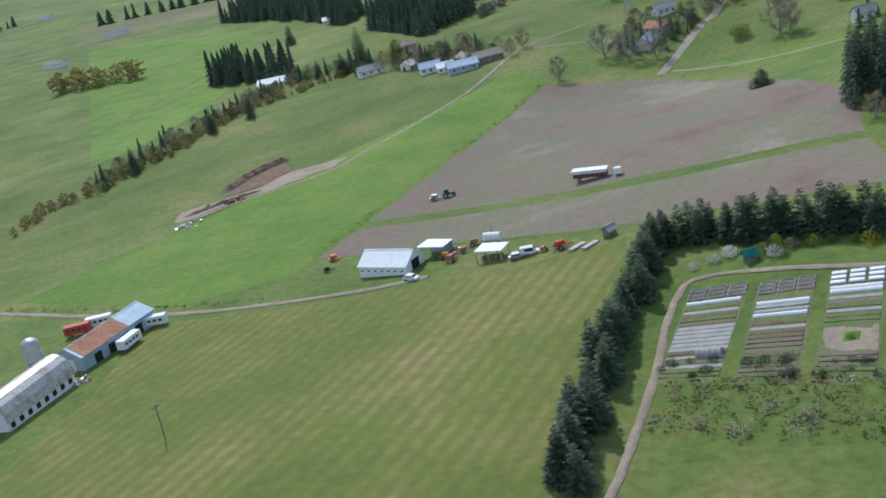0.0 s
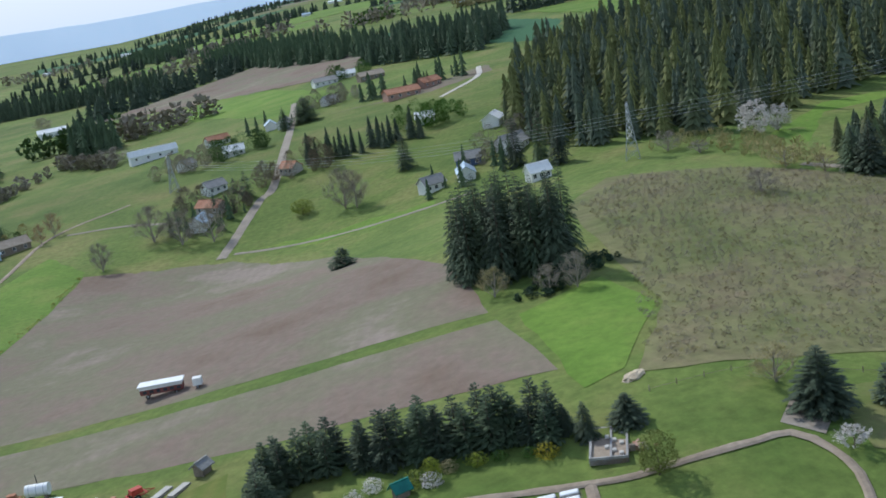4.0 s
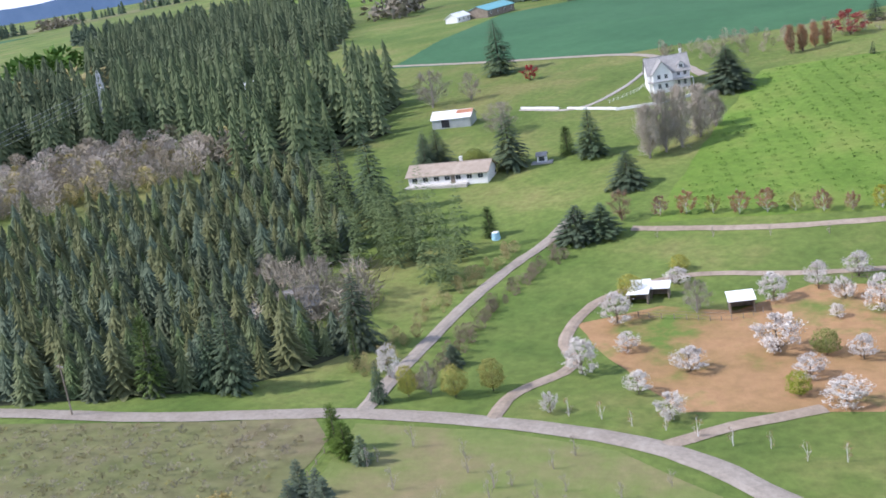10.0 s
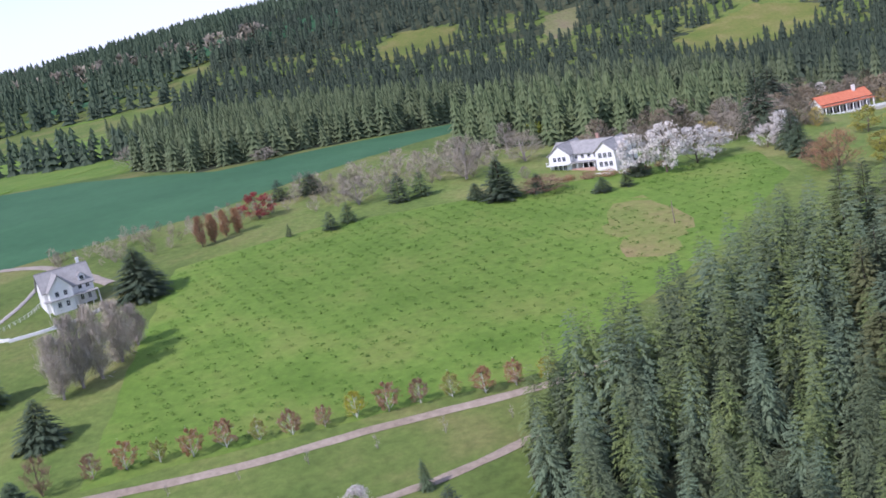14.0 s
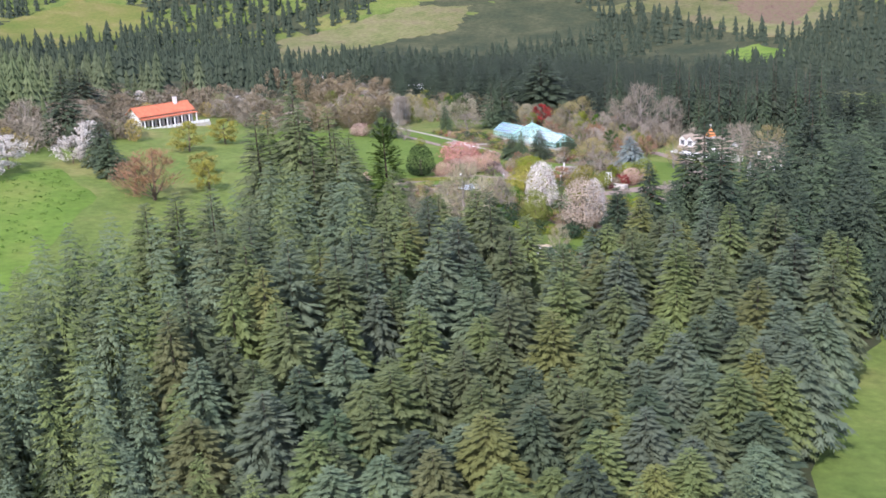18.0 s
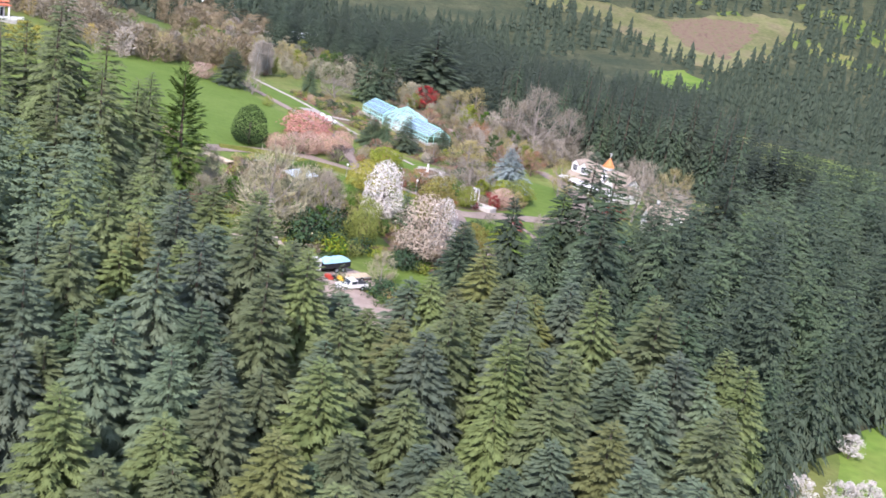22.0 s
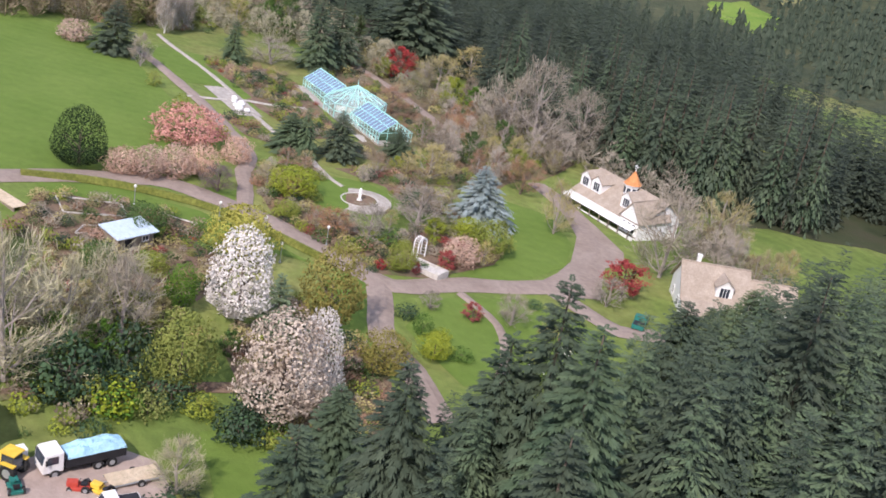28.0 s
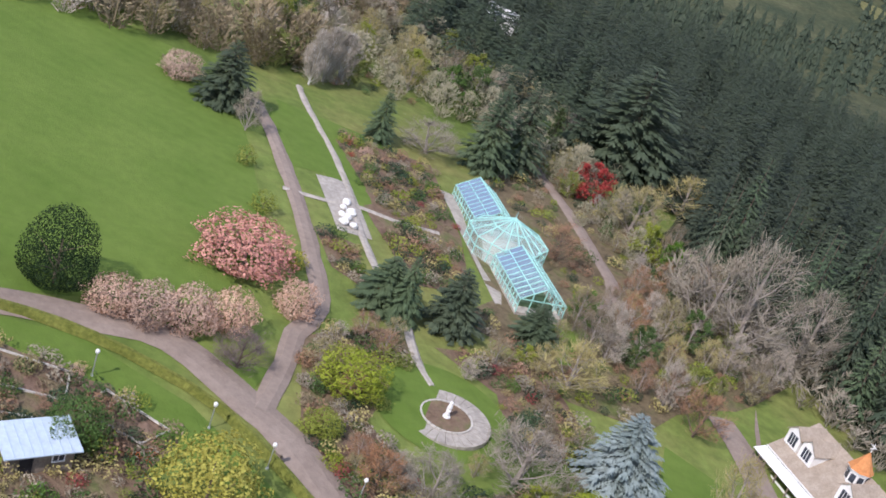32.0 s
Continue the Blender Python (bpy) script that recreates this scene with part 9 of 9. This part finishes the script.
for x in (-0.9, 0.9):
    for y in (-0.45, 0.45):
        part("post", boxes((x - 0.07, x + 0.07, y - 0.07, y + 0.07, -0.3, 2.3)), WHITE, o)
for y in (-0.45, 0.45):
    part("arch", rods([((0.9 * math.cos(k * math.pi / 8), y, 2.3 + 0.9 * math.sin(k * math.pi / 8)), (0.9 * math.cos((k + 1) * math.pi / 8), y, 2.3 + 0.9 * math.sin((k + 1) * math.pi / 8))) for k in range(8)], 0.08, 5), WHITE, o)
for k in range(9):
    a = k * math.pi / 8
    part("slat", rods([((0.9 * math.cos(a), -0.5, 2.3 + 0.9 * math.sin(a)), (0.9 * math.cos(a), 0.5, 2.3 + 0.9 * math.sin(a)))], 0.05, 4), WHITE, o)
for s in (-0.9, 0.9):
    for k in range(4):
        part("trellis_bar", rods([((s, -0.45, 0.3 + k * 0.5), (s, 0.45, 0.3 + k * 0.5))], 0.04, 4), WHITE, o)
o = thing("garden_steps", "pale stone steps up to the arbour", "steps", at(333, -124.5, 345))
for k in range(7):
    part("step", boxes((-1.1, 1.1, -2.8 + k * 0.8, -1.95 + k * 0.8, -0.7, 0.15 + k * 0.14)), STONE, o)
for s in (1, -1):
    part("cheek_wall", boxes((s * 1.25 - 0.15, s * 1.25 + 0.15, -2.8, 2.8, -0.7, 0.9)), STONE, o)


def lamp(x, y):
    o = thing("garden_lamp", "slender garden lamp post with a pale globe", "street lamp", at(x, y, 0), "garden lamps")
    part("post", rods([((0, 0, -0.3), (0, 0, 2.6))], 0.06, 6), STEEL, o)
    part("base", lathe([(0.16, -0.2), (0.16, 0.15), (0.07, 0.3)], 8), STEEL, o)
    part("globe", lathe([(0.05, 2.55), (0.18, 2.65), (0.22, 2.8), (0.18, 2.95), (0.05, 3.05)], 10), WHITE, o)


for x, y in ((358, -91), (347, -105.5), (343, -113.5), (352, -101), (339, -103)):
    lamp(x, y)
o = thing("garden_bench", "grey timber garden bench beside the drive", "bench", at(348.5, -106.5, 40))
for k in range(4):
    part("seat_slat", boxes((-0.9, 0.9, -0.3 + k * 0.15, -0.18 + k * 0.15, 0.42, 0.47)), TIMBER, o)
for k in range(3):
    part("back_slat", boxes((-0.9, 0.9, 0.3, 0.35, 0.55 + k * 0.15, 0.66 + k * 0.15)), TIMBER, o)
for s in (1, -1):
    part("leg", boxes((s * 0.8 - 0.05, s * 0.8 + 0.05, -0.3, -0.2, -0.2, 0.44)), TIMBER, o)
    part("leg", boxes((s * 0.8 - 0.05, s * 0.8 + 0.05, 0.25, 0.35, -0.2, 1.0)), TIMBER, o)
h = thing("potting_shed", "dark shed with a pale blue metal roof", "shed", at(346.5, -84.5, 170))
part("body", boxes((-2.7, 2.7, -1.6, 1.6, -0.8, 2.0)), TIMBER, h)
bm = bmesh.new()
slab(bm, [(-3.2, -2.1, 2.1), (3.2, -2.1, 2.1), (3.2, 2.0, 2.7), (-3.2, 2.0, 2.7)], 0.12)
part("roof", bm, PALEBLUE, h, "pale blue metal sheet")
for k in range(9):
    part("roof_rib", rods([((-3.1 + k * 0.775, -2.1, 2.14), (-3.1 + k * 0.775, 2.0, 2.74))], 0.03, 4), PALEBLUE, h)
window(h, 1.4, -1.6, 1.3, 0.9, 0.6)
door(h, -1.2, -1.62, -0.4, 0.9, 2.0, 0, DARK)
KB = (([(361, -81), (358, -89), (354, -88), (356, -80)], GARDENSOIL), ([(356, -92), (351, -97), (349, -94), (353, -89)], GARDENSOIL), ([(352, -81), (351, -87), (349, -87), (350, -79)], GARDENSOIL))
for k, (poly, m) in enumerate(KB):
    b = thing("raised_bed", "low board-edged kitchen garden bed", "raised bed")
    for (xa, ya), (xb, yb) in zip(poly, poly[1:] + poly[:1]):
        part("edge_board", rods([((xa, ya, gz(xa, ya) + 0.25), (xb, yb, gz(xb, yb) + 0.25))], 0.12, 4), STONE, b)
    patch("bed_soil", poly, DIRTPILE, "dark tilled kitchen garden soil", "flower bed", off=0.16, step=5, rough_edge=0.05)
for k in range(10):
    x, y = 347.5 + PICK.uniform(-0.8, 0.8), -93.5 + PICK.uniform(-1.6, 1.6)
    plant("tulip_clump", SHRUB, x, y, 0.45, TULIP, "clump of orange-red tulips", "flowers", "tulips")
d = thing("plank_walk", "brown timber plank walk over the pond bed", "footbridge", at(361, -74, 260))
for k in range(16):
    part("plank", boxes((-4 + k * 0.5, -3.54 + k * 0.5, -1.0, 1.0, 0.25, 0.34)), SAND, d)
for s in (1, -1):
    part("beam", boxes((-4, 4, s * 0.9 - 0.08, s * 0.9 + 0.08, -0.4, 0.25)), TIMBER, d)
o = thing("white_garden_seat", "white garden seats on the small path", "bench", at(306, -120.5, 60))
for x in (-0.9, 0.6):
    part("seat", soft_box(x - 0.4, x + 0.4, -0.3, 0.3, 0.3, 0.42, 0.04), WHITE, o)
    part("back", soft_box(x - 0.4, x + 0.4, 0.25, 0.33, 0.4, 0.95, 0.03), WHITE, o)
    part("legs", boxes((x - 0.35, x - 0.28, -0.25, 0.25, -0.2, 0.3), (x + 0.28, x + 0.35, -0.25, 0.25, -0.2, 0.3)), WHITE, o)

# ---- garden: gatehouse and cottage ----
h = thing("gatehouse", "white house with weathered shingle roofs and orange turret", "house", at(345.2, -183.3, 275))
part("wall", boxes((-8.8, 8.8, -4.6, 4.6, -1.5, 3.1)), WHITE, h)
roof_slope(h, -9.3, 9.3, 0.4, 6.7, -6.1, 2.7, SHINGLE)
roof_slope(h, -9.3, 9.3, 0.4, 6.7, 5.4, 2.9, SHINGLE)
for x in (-8.8, 8.8):
    bm = bmesh.new()
    vs = [bm.verts.new(q) for q in ((x, -4.6, 3.1), (x, 4.6, 3.1), (x, 0.4, 6.5))]
    bm.faces.new(vs if x > 0 else vs[::-1])
    part("gable", bm, WHITE, h)
part("gutter", boxes((-9.3, 9.3, -6.25, -6.05, 2.45, 2.65)), WHITE, h)
bm = bmesh.new()
slab(bm, [(-9.2, -8.3, 2.2), (9.2, -8.3, 2.2), (9.2, -6.5, 2.55), (-9.2, -6.5, 2.55)], 0.08)
part("veranda_canopy", bm, SHEET, h, "long white canopy along the veranda")
for k in range(8):
    part("canopy_post", boxes((-9.0 + k * 2.55, -8.86 + k * 2.55, -8.25, -8.1, -1.5, 2.2)), TIMBER, h)
part("terrace_wall", boxes((-9.4, 9.4, -7.6, -7.2, -1.5, 0.7)), WHITE, h)
part("walk", boxes((-9.4, 9.4, -7.2, -4.6, -1.5, 0.1)), STONE, h)
for k in range(4):
    door(h, -6.6 + k * 4.4, -4.62, 0.1, 1.1, 2.2)
    part("veranda_post", boxes((-7.0 + k * 4.6, -6.8 + k * 4.6, -6.0, -5.8, 0, 2.6)), TIMBER, h)
for x, w in ((-7.6, 2.6), (-4.6, 2.6), (3.4, 2.6)):
    dormer(h, x, -4.4, 3.8, w, 2.0, 4.5, SHINGLE, 2)
gabled(h, 7.5, 4.6, 3.6, 6.4, WHITE, SHINGLE, 0.4, 7.0, -2.6, -1.5, 90)
for dx in (-1.2, 0, 1.2):
    window(h, 7.0 + dx, -6.35, 1.9, 0.7, 1.6, 0, bars=0)
for a, b in (((5.0, 0.5), (9.0, 0.5)), ((5.0, 3.0), (9.0, 3.0))):
    part("timber_band", boxes((4.8, 9.2, -6.44, -6.36, a[1], a[1] + 0.18)), TIMBER, h)
tw = part("turret", lathe([(1.35, 2), (1.35, 6.9), (1.6, 7.0), (1.6, 7.2)], 8), WHITE, h, "white octagonal turret")
tw.matrix_basis = pose(0.6, -0.8, 0)
tr = part("turret_roof", lathe([(1.7, 7.2), (1.1, 8.0), (0.55, 8.9), (0.05, 9.7)], 8), ORANGETILE, h, "orange conical roof")
tr.matrix_basis = pose(0.6, -0.8, 0)
for k in range(8):
    a = k * math.pi / 4 + math.pi / 8
    p = part("turret_window", boxes((-0.35, 0.35, -0.05, 0.03, 5.5, 6.6)), WINDOW, h)
    p.matrix_basis = pose(0.6 + 1.27 * math.cos(a), -0.8 + 1.27 * math.sin(a), 0, 0, 0, math.degrees(a) + 90)
part("weather_vane", rods([((0.6, -0.8, 9.6), (0.6, -0.8, 11)), ((0.1, -0.8, 10.6), (1.1, -0.8, 10.6)), ((0.6, -1.2, 10.3), (0.6, -0.4, 10.3))], 0.06, 5), WHITE, h)
h = thing("cottage", "white cottage with weathered shingle roofs and dormer", "house", at(313, -166, 222))
gabled(h, 10, 9, 3.4, 7.4, WHITE, SHINGLE, 0.5)
dormer(h, 1.2, -4.0, 3.7, 2.6, 2.0, 4, SHINGLE, 2)
roof_slope(h, -5.4, 2.0, -4.4, 3.5, -8.0, 2.1, SHINGLE, "shingled lean-to roof")
for x in (-5, -1.5, 1.6):
    part("porch_post", boxes((x - 0.1, x + 0.1, -7.7, -7.5, -1, 2.1)), TIMBER, h)
for x in (-3, -0.6, 3.4):
    window(h, x, -4.5, 1.5, 1.0, 1.3)
    window(h, x, 4.5, 1.5, 1.0, 1.3, 180)
for y in (-2, 2):
    window(h, 5.0, y, 1.6, 1.0, 1.3, 90)
    window(h, -5.0, y, 1.6, 1.0, 1.3, -90)
chimney(h, -2.8, 0.3, 6.6, 8.6, 0.6)
gabled(h, 9, 7, 2.6, 5.4, WHITE, SHINGLE, 0.4, 9.0, 1.5)
dormer(h, 8.2, -1.8, 3.0, 1.8, 1.3, 3, SHINGLE)
um = thing("garden_umbrella", "dark teal garden umbrella beside the cottage", "umbrella", at(304.5, -169.5, 0))
part("pole", rods([((0, 0, -0.3), (0, 0, 2.5))], 0.04, 6), TIMBER, um)
part("canopy", lathe([(1.7, 2.0), (1.66, 2.06), (1.0, 2.45), (0.05, 2.7)], 8), GREENPAINT, um)


def pickup(name, label, x, y, heading, paint, length=5.2):
    o = thing(name, label, "pickup truck", at(x, y, heading))
    l = length / 2
    part("body", prism([(-l, 0.45), (l, 0.45), (l, 0.95), (l * 0.95, 1.05), (l * 0.38, 1.1), (l * 0.22, 1.75), (-l * 0.2, 1.78), (-l * 0.24, 1.1), (-l, 1.1)], 0.9), paint, o)
    part("load_bed", boxes((-l + 0.12, -l * 0.28, -0.78, 0.78, 1.07, 1.13)), DARK, o)
    part("windscreen", prism([(l * 0.4, 1.12), (l * 0.25, 1.7), (l * 0.2, 1.7), (l * 0.34, 1.12)], 0.78), WINDOW, o)
    for s in (1, -1):
        part("side_window", boxes((-l * 0.18, l * 0.2, s * 0.89 - 0.02, s * 0.89 + 0.02, 1.15, 1.62)), WINDOW, o)
        part("headlight", boxes((l - 0.03, l + 0.02, s * 0.62 - 0.15, s * 0.62 + 0.15, 0.65, 0.85)), STEEL, o)
        for wx in (-l * 0.6, l * 0.62):
            wheel(o, wx, s * 0.82, 0.38)
    part("bumper", boxes((l, l + 0.1, -0.85, 0.85, 0.4, 0.6)), STEEL, o)
    return o


pickup("pickup", "dark green old pickup beside the cottage", 311.5, -148, 150, GREENPAINT, 4.8)
small_car("car", "white car with a dark roof by the cottage", 316.5, -164, 140, WHITE, 4.2)

# ---- garden: parking yard ----
pickup("pickup", "white pickup truck in the parking yard", 298.6, -59.8, 10, WHITE, 5.2)
o = thing("tipper_truck", "white tipper truck with a blue covered load", "truck", at(305.5, -60, 3))
part("cab", prism([(1.9, 0.7), (3.8, 0.7), (3.8, 1.5), (3.55, 2.6), (1.9, 2.65)], 1.1), WHITE, o, "white driver's cab")
part("windscreen", prism([(3.82, 1.55), (3.6, 2.45), (3.56, 2.45), (3.76, 1.55)], 0.95), WINDOW, o)
for s in (1, -1):
    part("side_window", boxes((2.4, 3.4, s * 1.1 - 0.02, s * 1.1 + 0.02, 1.6, 2.35)), WINDOW, o)
    part("mirror", boxes((3.5, 3.6, s * 1.3 - 0.12, s * 1.3 + 0.12, 1.7, 2.2)), DARK, o)
    for wx in (-2.6, -1.3, 2.7):
        wheel(o, wx, s * 0.95, 0.48, 0.35)
part("chassis", boxes((-3.8, 3.5, -0.5, 0.5, 0.6, 0.85)), DARK, o)
part("tipper_body", boxes((-3.9, 1.7, -1.15, 1.15, 0.95, 1.15), (-3.9, 1.7, -1.15, -1.05, 1.15, 1.9), (-3.9, 1.7, 1.05, 1.15, 1.15, 1.9), (1.6, 1.7, -1.05, 1.05, 1.15, 2.1), (-3.9, -3.8, -1.05, 1.05, 1.15, 1.9)), DARK, o)
bm = bmesh.new()
N1, N2 = 18, 10
grid = [[bm.verts.new((-3.9 + 5.5 * i / N1, -1.2 + 2.4 * j / N2, 1.85 + 0.9 * math.sin(math.pi * j / N2) ** 0.6 * (0.75 + 0.5 * noise.noise(Vector((i * 0.35, j * 0.5, 2)))) * min(1, 3 * i / N1 + 0.3, 3 * (N1 - i) / N1 + 0.3))) for j in range(N2 + 1)] for i in range(N1 + 1)]
for i in range(N1):
    for j in range(N2):
        bm.faces.new((grid[i][j], grid[i + 1][j], grid[i + 1][j + 1], grid[i][j + 1]))
part("tarpaulin", bm, BLUETARP, o, "pale blue bulging tarpaulin")
o = thing("flat_trailer", "timber flatbed trailer behind the pickup", "trailer", at(302, -63.5, 5))
for k in range(8):
    part("plank", boxes((-2.4, 2.4, -1.0 + k * 0.25, -0.78 + k * 0.25, 0.6, 0.68)), SAND, o)
part("frame", boxes((-2.4, 2.4, -1.05, -0.95, 0.45, 0.6), (-2.4, 2.4, 0.95, 1.05, 0.45, 0.6), (2.4, 3.6, -0.06, 0.06, 0.45, 0.58)), STEEL, o)
for s in (1, -1):
    wheel(o, -0.4, s * 1.1, 0.35)


def mower(name, label, x, y, heading, paint):
    o = thing(name, label, "mower", at(x, y, heading, 0.0))
    part("deck", soft_box(-0.9, 0.9, -0.6, 0.6, 0.2, 0.5, 0.08), paint, o)
    part("bonnet", soft_box(0.1, 1.1, -0.35, 0.35, 0.5, 0.95, 0.08), paint, o)
    part("seat", soft_box(-0.7, -0.1, -0.25, 0.25, 0.6, 0.75, 0.05), DARK, o)
    part("seat_back", soft_box(-0.75, -0.62, -0.25, 0.25, 0.7, 1.15, 0.04), DARK, o)
    part("steering_column", rods([((0.1, 0, 0.8), (-0.1, 0, 1.2))], 0.04, 5), DARK, o)
    for s in (1, -1):
        wheel(o, -0.55, s * 0.6, 0.36)
        wheel(o, 0.8, s * 0.5, 0.26)


mower("red_mower", "red ride-on mower in the yard", 302.4, -58.6, 30, REDPAINT)
mower("yellow_mower", "yellow ride-on mower in the yard", 301.2, -60.2, 60, YELLOWPAINT)
tractor("yellow_loader", "small yellow loader beside the carport", 306.5, -53.8, 60, YELLOWPAINT)
mower("green_mower", "dark green mower in the yard", 304, -53.5, 100, GREENPAINT)
t = thing("white_tote", "white plastic tank on a pallet", "tank", at(307.5, -55.2, 0))
part("tank", soft_box(-0.6, 0.6, -0.55, 0.55, 0.15, 1.7, 0.12), WHITE, t)
part("pallet", boxes((-0.6, 0.6, -0.6, 0.6, -0.1, 0.14)), TIMBER, t)
h = thing("carport", "open carport with a tan shingle roof", "carport", at(313, -49.5, 355))
roof_slope(h, -4.2, 4.2, 0, 4.2, -3.8, 2.5, SHINGLE)
roof_slope(h, -4.2, 4.2, 0, 4.2, 3.8, 2.5, SHINGLE)
part("back_wall", boxes((-4, 4, 3.2, 3.4, -1, 2.6)), TIMBER, h)
for x in (-3.9, 0, 3.9):
    part("post", boxes((x - 0.12, x + 0.12, -3.5, -3.26, -1, 2.6)), WHITE, h)
for x, y, hh, w in ((296, -64.5, 1.6, 4), (294, -66.5, 1.5, 3.5), (298, -66.5, 1.8, 4)):
    plant("laurel", SHRUB, x, y, hh, RHODO, "dense dark green laurel mound", "shrub", width=w)
for x, y, hh in ((226, -76, 4.2), (222, -80, 4.6), (230, -98, 4.0)):
    plant("fruit_tree", BLOOM, x, y, hh, BLOSSOM, "white flowering fruit tree below the wood")
patch("meadow", [(238, -112), (225, -84), (212, -66), (190, -80), (180, -120), (215, -150)], BRIGHT, "bright green meadow below the fir wood", off=0.08)

simple_house("cottage", "small white far house among garden trees", 553.0, -240.4, 100, 8, 6, 3.0, 5.0, WHITE, SHEET)
simple_house("cottage", "small white far house among garden trees", 601.5, -223.5, 80, 8, 6, 3.0, 5.0, WHITE, GREYROOF)
